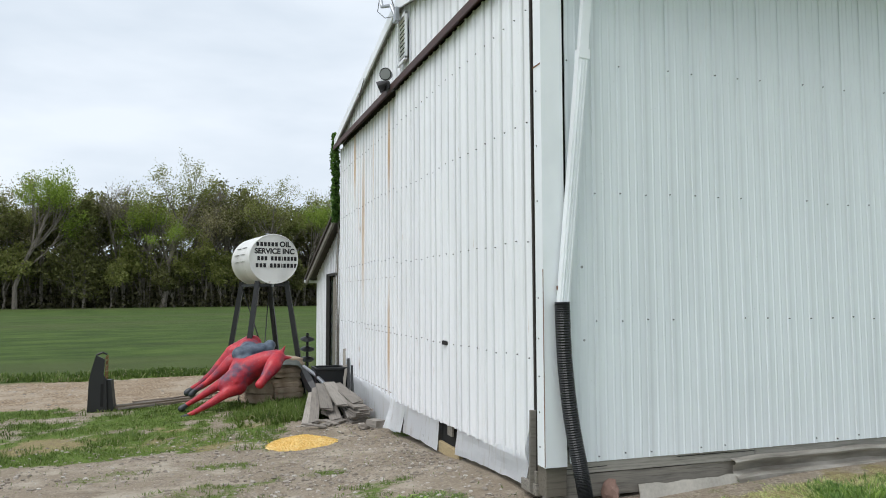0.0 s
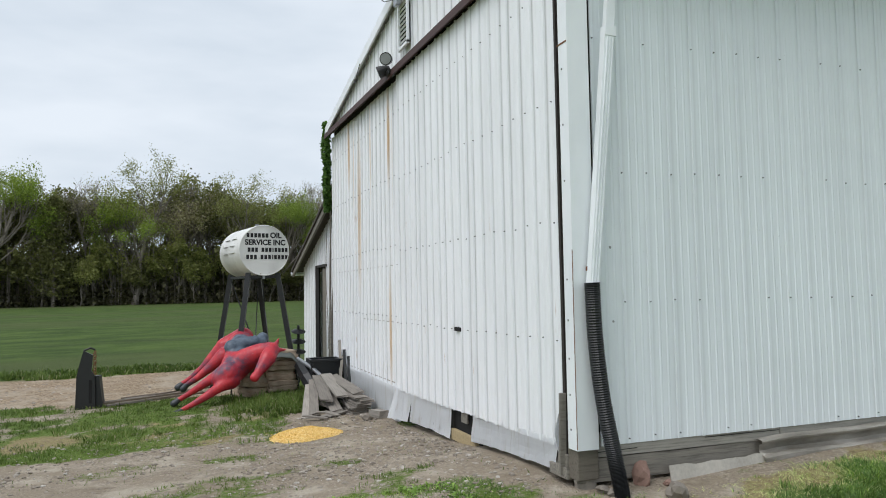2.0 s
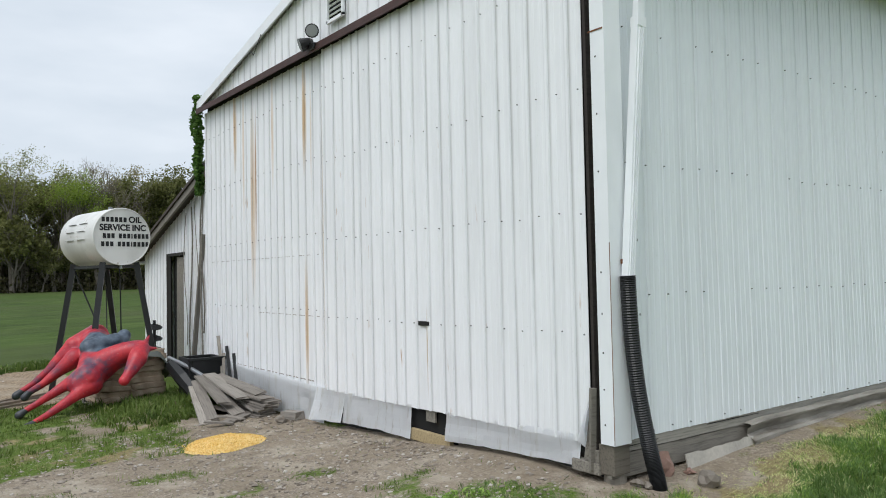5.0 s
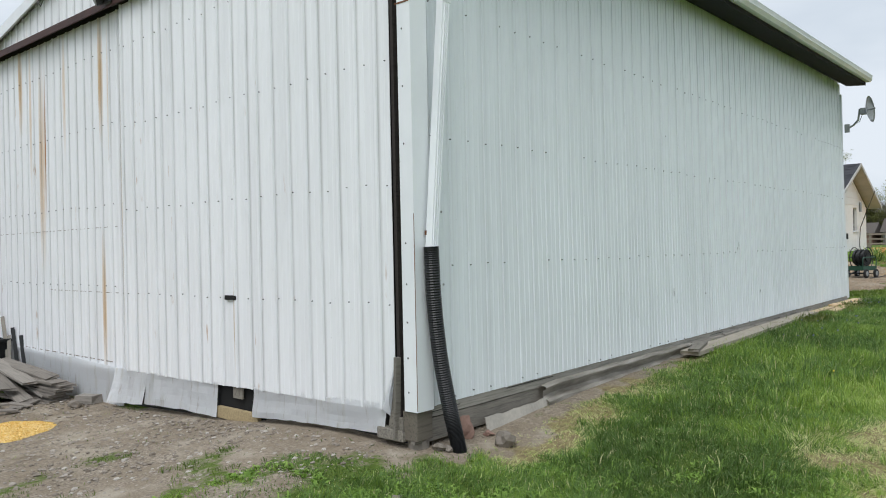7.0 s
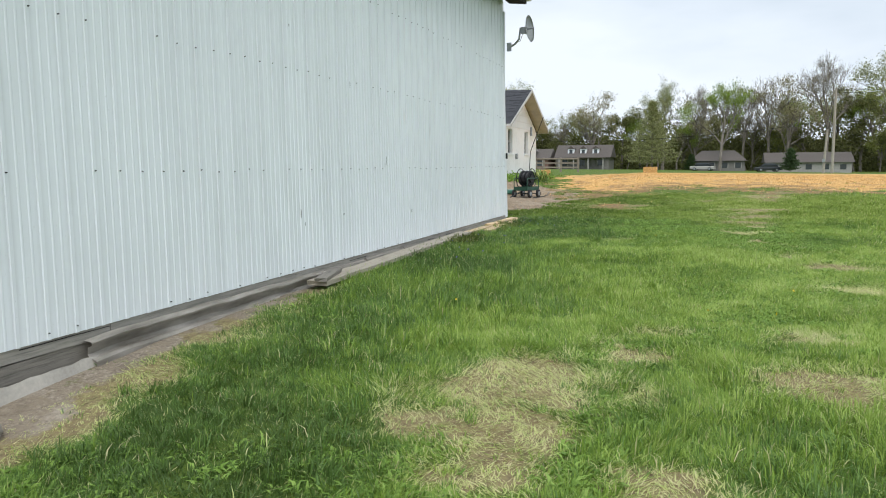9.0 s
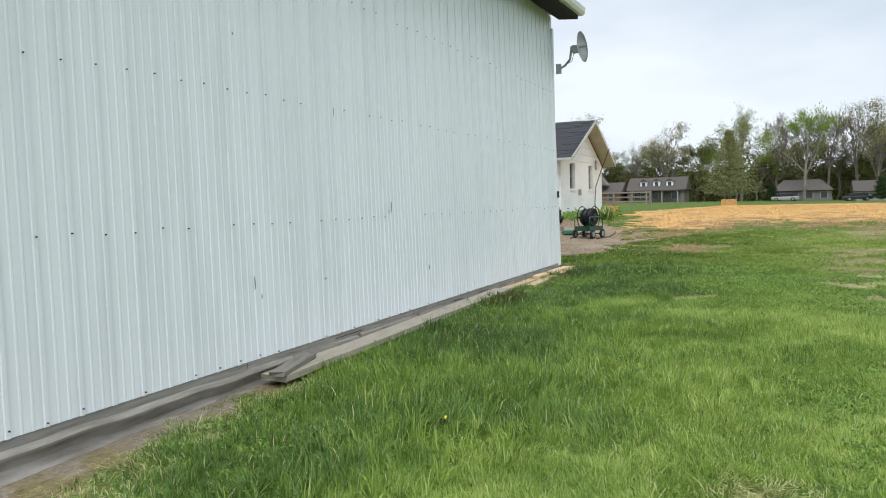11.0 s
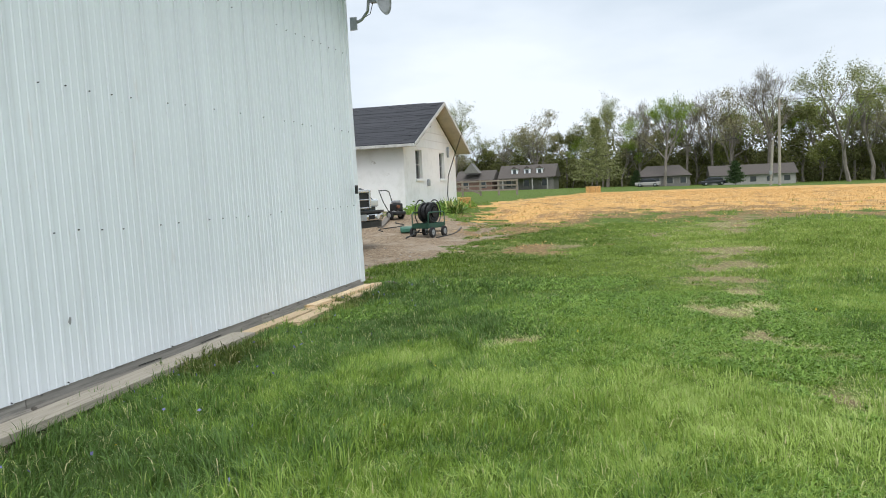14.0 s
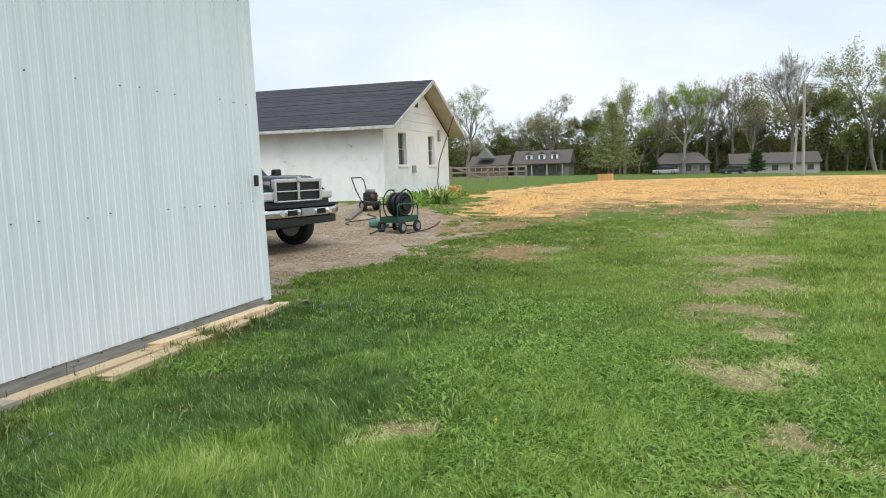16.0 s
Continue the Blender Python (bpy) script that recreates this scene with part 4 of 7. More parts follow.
m_block = wood("dark_corner_timber", (0.20, 0.175, 0.14), 0.3)
part("corner_block", box(bmesh.new(), FX - 0.015, FX + 0.17, SY - 0.004, SY + 0.150, -0.035, 0.195, 0.008), m_block, barn, "dark split corner timber")
part("crease", beam(bmesh.new(), (FX - 0.032, SY - 0.031, 0.21), (FX - 0.032, SY - 0.031, 1.75), 0.005, 0.005), m_rust, barn, "thin rusty crease")
for z in (0.35, 0.62, 0.9, 1.2, 1.52, 1.9, 2.3, 2.75, 3.2, 3.7):
    for yy in (SY + 0.115, SY + 0.06):
        if (z * 10 + yy * 7) % 3 > 0.8:
            part("nail", box(bmesh.new(), FX - 0.034, FX - 0.030, yy - 0.005, yy + 0.005, z - 0.006, z + 0.006), m_dark, barn)
# concrete pier, rubble
pier = bmesh.new()
bmesh.ops.create_cone(pier, cap_ends=True, segments=14, radius1=0.095, radius2=0.085, depth=0.30, matrix=Matrix.Translation((FX + 0.11, SY + 0.10, -0.15)))
part("pier", pier, worn("old_concrete", (0.30, 0.27, 0.23), 0.9), barn, "round concrete pier")


def rock(x, y, s, label, seed, flat=0.6, mat=None, lift=0.0):
    bm = bmesh.new()
    bmesh.ops.create_icosphere(bm, subdivisions=2, radius=s)
    for v in bm.verts:
        f = 0.95 + 0.75 * noise.noise(v.co / s * 0.9 + Vector((seed * 3.1, seed, 0)))
        v.co = Vector((v.co.x * f, v.co.y * f * 0.8, v.co.z * f * flat))
    ob = part("rock", bm, mat or m_rock)
    ob.location = (x, y, gz(x, y) + s * flat * 0.45 + lift)
    ob.rotation_euler = (0.2 * math.sin(seed), 0.3 * math.cos(seed), seed)
    return tagged(ob, label, "rock", "rocks by the barn corner")


m_rock = worn("grey_rubble", (0.25, 0.22, 0.185), 0.9)
m_redstone = worn("reddish_stone", (0.30, 0.19, 0.15), 0.9)
rock(3.22, 5.02, 0.11, "grey wedge of broken concrete on bare soil", 1, 0.7)
rock(3.18, 5.38, 0.09, "reddish broken flagstone by the drain pipe", 2, 1.3, m_redstone)
rock(2.84, 5.26, 0.06, "small pale stone by the drain pipe", 3)
rock(2.80, 5.34, 0.07, "small pale stone under the corner", 4)
rock(3.34, 5.28, 0.05, "small reddish stone by the drain pipe", 5, 0.5, m_redstone)
rock(1.82, 4.86, 0.045, "small pale stone in the grass", 6)
rock(2.35, 10.9, 0.09, "pale stone by the barn wall", 7)

# downspout and drain pipe
spout = thing("downspout", "white ribbed steel downspout running into a black drain pipe", "downspout")
bm = bmesh.new()
pts = [(3.06, 5.12, 4.60), (3.05, 5.20, 4.46), (3.03, 5.345, 4.30), (2.955, 5.345, 3.48)]
for a, b in zip(pts, pts[1:]):
    beam(bm, a, b, 0.075, 0.055, (0, -1, 0))
part("upper_pipe", bm, m_trim, spout)
bm = bmesh.new()
beam(bm, (2.955, 5.345, 3.52), (2.750, 5.345, 1.45), 0.085, 0.065, (0, -1, 0))
part("lower_pipe", bm, m_trim, spout)
part("collar", beam(bmesh.new(), (2.962, 5.345, 3.53), (2.955, 5.345, 3.45), 0.098, 0.078, (0, -1, 0)), m_trim, spout)
for q in (-0.025, 0.0, 0.025):
    part("pipe_flute", beam(bmesh.new(), (2.955 + q, 5.310, 3.44), (2.750 + q, 5.310, 1.46), 0.007, 0.012, (0, -1, 0)), m_trim, spout)
bm = bmesh.new()
ctl = [Vector(p) for p in ((2.745, 5.345, 1.49), (2.755, 5.335, 1.05), (2.79, 5.31, 0.60), (2.85, 5.27, 0.18), (2.87, 5.22, -0.06), (2.87, 5.19, -0.2))]
path, rad = [], []
n = 240
for i in range(n):
    f = i / (n - 1) * (len(ctl) - 1)
    a = min(int(f), len(ctl) - 2)
    q0, q1, q2, q3 = ctl[max(a - 1, 0)], ctl[a], ctl[a + 1], ctl[min(a + 2, len(ctl) - 1)]
    t = f - a
    path.append(0.5 * (2 * q1 + (q2 - q0) * t + (2 * q0 - 5 * q1 + 4 * q2 - q3) * t * t + (3 * q1 - q0 - 3 * q2 + q3) * t ** 3))
    rad.append(0.063 if i % 2 else 0.0565)
tube(bm, path, rad, 14)
part("drain_pipe", bm, m_black, spout, "black corrugated plastic drain pipe")
part("bracket", beam(bmesh.new(), (2.72, 5.38, 1.60), (2.80, 5.38, 1.60), 0.02, 0.035), m_rust, spout, "rusty strap")
part("trim_crack", box(bmesh.new(), FX - 0.034, FX - 0.0305, SY - 0.02, SY + 0.13, 3.40, 3.412), m_rust, barn)

# side wall: skirt pieces, planks
bm = bmesh.new()
for i in range(12):
    a, b = 3.42 + i * 0.085, 3.42 + (i + 1) * 0.085
    za, zb = 0.025 + 0.03 * noise.noise(Vector((a * 5, 0, 0))), 0.025 + 0.03 * noise.noise(Vector((b * 5, 0, 0)))
    ga, gb = gz(a, 5.3) - 0.05, gz(b, 5.3) - 0.05
    q = [bm.verts.new(p) for p in ((a, SY - 0.05, za), (b, SY - 0.05, zb), (b, SY - 0.085, gb), (a, SY - 0.085, ga))]
    bm.faces.new(q)
bmesh.ops.remove_doubles(bm, verts=bm.verts[:], dist=1e-4)
bmesh.ops.solidify(bm, geom=bm.faces[:], thickness=0.01)
part("skirt_sheet", bm, worn("dirty_pale_sheet", (0.52, 0.49, 0.43), 0.7, dark=0.55), barn, "crumpled pale sheet along the sill")
k = Mat("old_gutter_steel", 0.6, 0.0)
m_oldg = k.color(k.ramp(k.noise(5, 5, (0.4, 2, 2)), [(0.3, (0.24, 0.215, 0.175)), (0.5, (0.46, 0.43, 0.375)), (0.7, (0.66, 0.63, 0.57))])).m
for xa, xb in ((4.35, 6.1), (6.05, 7.9)):
    bm = bmesh.new()
    n = 24
    prof = [(0.02, 0.165), (-0.040, 0.158), (-0.052, 0.146), (-0.046, 0.128), (-0.016, 0.118), (-0.008, 0.065), (-0.03, 0.038), (-0.062, 0.034), (-0.085, 0.018), (-0.088, -0.02), (-0.07, -0.08)]
    rows = []
    for i in range(n + 1):
        xx = xa + (xb - xa) * i / n
        dz = 0.03 * noise.noise(Vector((xx * 2.2, 1, 0))) + 0.02 * (xx - 4.35) / 3.5
        rows.append([bm.verts.new((xx, SY - 0.02 + u, v + dz)) for u, v in prof])
    for a, b in zip(rows, rows[1:]):
        for j in range(len(prof) - 1):
            bm.faces.new((a[j], b[j], b[j + 1], a[j + 1]))
    bmesh.ops.solidify(bm, geom=bm.faces[:], thickness=0.004)
    part("sill_flashing", bm, m_oldg, barn, "dull rolled steel flashing along the sill")
for xa, xb, dz in ((7.85, 8.9, 0.0), (8.95, 10.2, 0.01), (10.25, 12.2, 0.015)):
    part("sill_roll", tube(bmesh.new(), [(xa + (xb - xa) * i / 8, SY - 0.025, 0.145 + dz + 0.01 * noise.noise(Vector((xa + i, 0, 0)))) for i in range(9)], 0.04, 8), m_sill, barn)


def plank(a, b, w, t, mat, label, name="plank", group="boards along the barn", roll=0.0, category="plank"):
    """A sawn board from a to b with slightly uneven ends."""
    a, b = Vector(a), Vector(b)
    d = (b - a).normalized()
    m = d.to_track_quat("X", "Z").to_matrix().to_4x4() @ pose(0, 0, 0, roll)
    ln = (b - a).length
    bm = bmesh.new()
    n = 8
    rows = []
    for i in range(n + 1):
        xx = ln * i / n
        s = 0.006 * noise.noise(Vector((xx * 1.5 + a.x * 7, a.y, 0)))
        rows.append([bm.verts.new((xx + (0.02 * (j % 2) if i in (0, n) else 0), sy * w / 2 + s, sz * t / 2 + s)) for j, (sy, sz) in enumerate(((-1, -1), (1, -1), (1, 1), (-1, 1)))])
    for p, q in zip(rows, rows[1:]):
        for j in range(4):
            bm.faces.new((p[j], p[(j + 1) % 4], q[(j + 1) % 4], q[j]))
    bm.faces.new(rows[0][::-1])
    bm.faces.new(rows[-1])
    ob = part(name, bm, mat)
    ob.matrix_basis = Matrix.Translation(a) @ m
    return tagged(ob, label, category, group)


m_pale = wood("pale_weathered_board", (0.46, 0.41, 0.33))
m_new = wood("fresh_yellow_timber", (0.70, 0.53, 0.33), 0.7)
plank((7.3, 5.20, 0.125), (12.6, 5.22, 0.205), 0.24, 0.05, m_pale, "long pale weathered board lying along the barn sill")
plank((7.25, 5.13, 0.17), (7.9, 5.28, 0.185), 0.13, 0.035, m_sill, "short grey board across the long board")
plank((12.5, 5.25, 0.185), (14.4, 5.22, 0.20), 0.15, 0.04, m_new, "fresh yellow board lying along the barn sill")
plank((13.3, 5.04, 0.18), (15.3, 5.12, 0.205), 0.15, 0.035, m_new, "fresh yellow board lying in the grass")
plank((14.1, 5.24, 0.235), (15.9, 5.19, 0.24), 0.13, 0.03, m_new, "fresh yellow board on top of another board")
plank((15.35, 5.10, 0.20), (16.25, 5.22, 0.21), 0.15, 0.035, m_new, "fresh yellow board near the far corner")
rock(16.45, 5.08, 0.13, "flat pale flagstone at the far corner", 9, 0.25)

# latch block, dents on the side wall
part("latch", box(bmesh.new(), BX - 0.27, BX - 0.21, SY - 0.05, SY - 0.02, 1.50, 1.62, 0.006), m_black, barn, "small black box on the corner")
m_scuff = worn("grey_scuff", (0.34, 0.35, 0.35), 0.8)
for xx, z, w, h in ((7.30, 2.82, 0.02, 0.03), (7.42, 0.86, 0.02, 0.12), (7.5, 0.74, 0.015, 0.05), (9.77, 1.43, 0.02, 0.14), (9.71, 1.38, 0.012, 0.06), (2.97, 1.77, 0.02, 0.025), (2.98, 1.18, 0.02, 0.02), (8.7, 2.35, 0.012, 0.1), (8.43, 0.79, 0.05, 0.02), (10.66, 0.7, 0.03, 0.06)):
    bm = bmesh.new()
    bmesh.ops.create_circle(bm, cap_ends=True, segments=7, radius=0.5)
    for v in bm.verts:
        v.co = Vector((xx + v.co.x * w * (1 + 0.4 * math.sin(v.index * 5 + xx)), SY - 0.0135 + sway(xx, z), z + v.co.y * h))
    part("scuff", bm, m_scuff, side_wall)

# satellite dish at the far corner
dish = thing("satellite_dish", "grey satellite dish on a bent pipe arm", "satellite dish")
bm = bmesh.new()
rings = []
c0, ax = Vector((16.36, 5.02, 4.24)), Vector((-0.10, -1.0, 0.08)).normalized()
q = ax.to_track_quat("Z", "Y").to_matrix()
for r, d in ((0.0, 0.0), (0.08, 0.004), (0.16, 0.02), (0.22, 0.042), (0.28, 0.07)):
    rings.append([bm.verts.new(c0 + q @ Vector((r * math.cos(a), r * math.sin(a), d))) for a in [6.2832 * i / 24 for i in range(24)]] if r else [bm.verts.new(c0)])
for i in range(24):
    bm.faces.new((rings[0][0], rings[1][i], rings[1][(i + 1) % 24]))
for a, b in zip(rings[1:], rings[2:]):
    for i in range(24):
        bm.faces.new((a[i], b[i], b[(i + 1) % 24], a[(i + 1) % 24]))
bmesh.ops.solidify(bm, geom=bm.faces[:], thickness=0.008)
part("reflector", bm, worn("dish_grey", (0.55, 0.57, 0.58), 0.4), dish, "light grey reflector", True)
part("arm", tube(bmesh.new(), [(16.38, 5.42, 3.88), (16.42, 5.30, 3.95), (16.40, 5.20, 4.05), (16.37, 5.16, 4.28)], 0.022, 8), m_galv, dish)
part("mount", box(bmesh.new(), 16.36, 16.385, 5.36, 5.46, 3.80, 3.98), m_galv, dish)
part("bracket", box(bmesh.new(), -0.05, 0.05, -0.07, 0.07, -0.07, 0.07, 0.01, Matrix.Translation((16.385, 5.08, 4.22))), m_galv, dish)
part("feed", tube(bmesh.new(), [c0, c0 + ax * 0.16], 0.02, 8), m_galv, dish)
part("cable", tube(bmesh.new(), [(16.39, 5.1, 4.2), (16.44, 5.18, 4.02), (16.40, 5.34, 3.93), (16.38, 5.42, 3.9)], 0.006, 5), m_black, dish)

# floodlight, vent, antenna on the gable
lamp = thing("floodlight", "black double floodlight on the barn gable", "floodlight")
for dy, dz, dirv in ((-0.07, 0.12, (-0.5, -0.75, -0.15)), (0.12, 0.02, (-0.8, 0.3, -0.35))):
    d = Vector(dirv).normalized()
    p = Vector((FX - 0.14, 10.2 + dy, 4.54 + dz))
    head = part("lamp_head", tube(bmesh.new(), [p - d * 0.09, p - d * 0.05, p + d * 0.05, p + d * 0.09], [0.035, 0.06, 0.085, 0.09], 14), m_flood, lamp)
    part("lens", tube(bmesh.new(), [p + d * 0.088, p + d * 0.094], 0.075, 14), m_glass_lamp, head, "clear lamp lens")
part("lamp_base", box(bmesh.new(), FX - 0.13, FX - 0.02, 10.14, 10.30, 4.46, 4.54, 0.015), m_flood, lamp)
vent = bmesh.new()
box(vent, FX - 0.05, FX - 0.02, 9.50, 9.54, 4.72, 5.36)
box(vent, FX - 0.05, FX - 0.02, 9.90, 9.94, 4.72, 5.36)
box(vent, FX - 0.05, FX - 0.02, 9.50, 9.94, 5.33, 5.37)
box(vent, FX - 0.05, FX - 0.02, 9.50, 9.94, 4.71, 4.75)
vent = part("gable_vent", vent, m_trim, barn, "white louvred gable vent")
part("vent_back", box(bmesh.new(), FX - 0.020, FX - 0.014, 9.54, 9.90, 4.75, 5.33), m_hole, vent)
for i in range(9):
    part("slat", box(bmesh.new(), -0.02, 0.004, 9.545, 9.895, -0.003, 0.003, 0, Matrix.Translation((FX - 0.025, 0, 4.80 + i * 0.062)) @ Matrix.Rotation(0.6, 4, "Y")), m_trim, vent)
ant = thing("antenna", "grey antenna mast with cables on the gable peak", "antenna")
part("mast", tube(bmesh.new(), [(FX - 0.12, 9.75, 5.35), (FX - 0.16, 9.85, 5.55), (FX - 0.17, 10.35, 5.72), (FX - 0.17, 10.42, 5.85), (FX - 0.17, 10.42, 6.05)], 0.025, 8), m_galv, ant)
part("whip", tube(bmesh.new(), [(FX - 0.17, 10.42, 6.0), (FX - 0.17, 10.44, 7.2)], 0.007, 5), m_galv, ant)
part("mount", box(bmesh.new(), FX - 0.14, FX - 0.08, 9.68, 9.82, 5.28, 5.48, 0.01), m_galv, ant)
for dy in (0.0, 0.18):
    part("stub", tube(bmesh.new(), [(FX - 0.1, 9.62 - dy, 5.56), (FX - 0.1, 9.62 - dy, 5.78)], 0.014, 6), m_flood, ant)
part("cable", tube(bmesh.new(), [(FX - 0.13, 9.7, 5.4), (FX - 0.17, 9.9, 5.75), (FX - 0.16, 9.75, 5.9), (FX - 0.12, 9.64, 5.7)], 0.008, 5), m_flood, ant)
part("cable", tube(bmesh.new(), [(FX - 0.17, 10.42, 6.0), (FX - 0.2, 10.5, 5.7), (FX - 0.16, 10.2, 5.5), (FX - 0.13, 9.8, 5.38)], 0.006, 5), m_flood, ant)
part("cable", tube(bmesh.new(), [(FX - 0.1, 11.9, 5.12), (FX - 0.14, 12.1, 4.85), (FX - 0.1, 12.3, 4.98)], 0.006, 5), m_flood, ant)


# ---- ivy, leaf clumps ----
def leaf_cloud(name, places, size, material, parent, seed, label="", droop=0.5):
    """Many small leaves as one mesh, one bent quad each."""
    rs = np.random.RandomState(seed)
    p = np.asarray(places, float)
    n = len(p)
    a = rs.normal(size=(n, 3))
    a /= np.linalg.norm(a, axis=1)[:, None]
    b = np.cross(a, rs.normal(size=(n, 3)))
    b /= np.linalg.norm(b, axis=1)[:, None]
    s = (size * rs.uniform(0.6, 1.3, n))[:, None]
    v = np.stack([p - a * s, p + b * s * 0.6, p + a * s, p - b * s * 0.6], 1).astype(np.float32)
    me = bpy.data.meshes.new(name)
    me.vertices.add(n * 4)
    me.vertices.foreach_set("co", v.ravel())
    me.loops.add(n * 4)
    me.loops.foreach_set("vertex_index", np.arange(n * 4, dtype=np.int32))
    me.polygons.add(n)
    me.polygons.foreach_set("loop_start", np.arange(0, n * 4, 4, dtype=np.int32))
    me.polygons.foreach_set("loop_total", np.full(n, 4, np.int32))
    me.update(calc_edges=True)
    me.attributes.new("tone", "FLOAT", "POINT").data.foreach_set("value", np.repeat(rs.uniform(0, 1, n).astype(np.float32), 4))
    me.materials.append(material)
    ob = new(name, me)
    if parent is not None:
        ob.parent = parent
    if label:
        ob["label"] = label
    return ob


m_ivy = foliage("ivy_leaves", [(0.0, (0.03, 0.075, 0.015)), (0.5, (0.075, 0.16, 0.03)), (1.0, (0.14, 0.25, 0.05))])
ivy = thing("ivy", "green ivy climbing the far barn corner", "ivy")
rs = np.random.RandomState(77)
z = rs.uniform(3.05, 4.85, 1500) ** 1.0
leaf_cloud("leaves", np.stack([FXB - 0.02 - rs.uniform(0, 0.14, 1500), 14.92 + rs.uniform(0, 1, 1500) * (0.12 + 0.35 * np.clip((z - 3.2) / 1.4, 0, 1)) * (0.6 + 0.4 * np.sin(z * 9)), z], -1), 0.045, m_ivy, ivy, 78)
part("stem", tube(bmesh.new(), [(FXB - 0.03, 15.0, -0.5), (FXB - 0.03, 15.1, 1.5), (FXB - 0.03, 14.95, 3.2), (FXB - 0.04, 15.05, 4.6)], [0.02, 0.015, 0.012, 0.006], 5), m_sill, ivy)

# ---- lean-to at the far side of the barn ----
leanto = thing("lean_to", "white ribbed steel lean-to with dark open doorway", "shed")
LX = 3.05


def lean_z(y):
    return 3.70 - (y - 14.9) * 0.29


for ya, yb, z0 in ((14.87, 17.3, -0.6), (17.3, 18.25, 2.05), (18.25, 20.3, -0.6)):
    bm = corrugated(bmesh.new(), yb - ya, z0, lambda u, yb=yb: lean_z(yb - u), lambda u, d, z, yb=yb: Vector((LX - d, yb - u, z)), seed=int(ya * 3))
    part("panel", bm, m_front, leanto)
part("doorway", box(bmesh.new(), LX + 0.08, LX + 0.1, 17.2, 18.3, -0.6, 2.1), m_hole, leanto, "dark open doorway")
part("door", beam(bmesh.new(), (LX + 0.02, 17.62, -0.58), (LX + 0.02, 17.56, 2.02), 0.5, 0.04, (1, 0, 0)), m_sill, leanto, "grey weathered plank door")
part("door_frame", beam(bmesh.new(), (LX - 0.03, 18.27, -0.6), (LX - 0.03, 18.27, 2.1), 0.06, 0.1), m_dark, leanto)
part("door_frame", beam(bmesh.new(), (LX - 0.03, 17.25, 2.08), (LX - 0.03, 18.3, 2.08), 0.05, 0.06), m_dark, leanto)
bm = bmesh.new()
prism(bm, [(14.85, lean_z(14.85)), (20.75, lean_z(20.75)), (20.75, lean_z(20.75) + 0.06), (14.85, lean_z(14.85) + 0.06)], LX - 0.3, 9.0, lambda u, v, x: Vector((x, u, v)))
part("roof", bm, worn("dark_rusty_roof", (0.07, 0.055, 0.048), 0.85), leanto, "dark rusty sheet roof")
part("rafter", beam(bmesh.new(), (LX - 0.24, 14.87, lean_z(14.87) - 0.07), (LX - 0.24, 20.7, lean_z(20.7) - 0.07), 0.05, 0.12), m_sill, leanto, "grey weathered rafter board")
part("wall", box(bmesh.new(), LX + 0.1, 9.0, 20.25, 20.3, -0.6, 2.0), m_front, leanto)
part("eave_gutter", tube(bmesh.new(), [(LX - 0.3, 20.7, 1.98), (9, 20.7, 1.98)], 0.05, 8), m_trim, leanto)
vine = thing("bare_vine", "dry bare vines hanging on the lean-to wall", "vine")
for i in range(7):
    y = 15.0 + i * 0.35
    part("stem", tube(bmesh.new(), [(LX - 0.04, y + 0.12 * math.sin(i * 2 + j), 3.5 - i * 0.1 - j * (0.45 + 0.1 * (i % 3))) for j in range(7)], 0.008 + 0.008 * (i % 2), 4), m_sill, vine)
plank((LX - 0.15, 16.4, -0.5), (LX - 0.03, 16.0, 2.4), 0.09, 0.04, m_sill, "grey weathered pole leaning on the lean-to", "pole", "things by the lean-to", category="pole")

# ---- oil tank on its stand ----
k = Mat("tank_white", 0.42, 0.1)
c = k.ramp(k.noise(2.2, 5, (1, 1, 0.6)), [(0.3, (0.60, 0.60, 0.57)), (0.6, (0.74, 0.74, 0.71))])
c = k.mix(k.level(k.noise(9, 5), 0.66, 0.75), c, (0.25, 0.17, 0.10))
m_tank = k.color(c).m
m_stand = worn("black_stand", (0.014, 0.015, 0.015), 0.45)
tank = thing("oil_tank", "white steel oil tank with black lettering on black stand", "oil tank")
TC, TA, TR = Vector((1.47, 15.72, 2.33)), Vector((-0.18, 1.0, 0)).normalized(), 0.515
bm = bmesh.new()
tube(bm, [TC, TC + TA * 0.012, TC + TA * 0.03, TC + TA * 1.55, TC + TA * 1.58], [TR - 0.02, TR - 0.005, TR, TR, TR - 0.02], 40)
body = part("body", bm, m_tank, tank, "", True)
body.data.polygons.foreach_set("use_smooth", [len(p.vertices) == 4 for p in body.data.polygons])
rimb = bmesh.new()
sidev = TA.cross(Vector((0, 0, 1))).normalized()
pts = [TC - TA * 0.004 + sidev * (TR - 0.012) * math.cos(a) + Vector((0, 0, 1)) * (TR - 0.012) * math.sin(a) for a in [6.2832 * i / 40 for i in range(41)]]
part("rim", tube(rimb, pts, 0.012, 6, False), m_tank, tank)
part("filler_cap", tube(bmesh.new(), [TC + TA * 0.5 + Vector((0, 0, TR - 0.01)), TC + TA * 0.5 + Vector((0, 0, TR + 0.05))], 0.04, 10), m_galv, tank)
part("outlet", tube(bmesh.new(), [TC + TA * 0.06 - Vector((0, 0, TR - 0.03)), TC + TA * 0.06 - Vector((0, 0, TR + 0.06))], 0.025, 8), m_galv, tank)
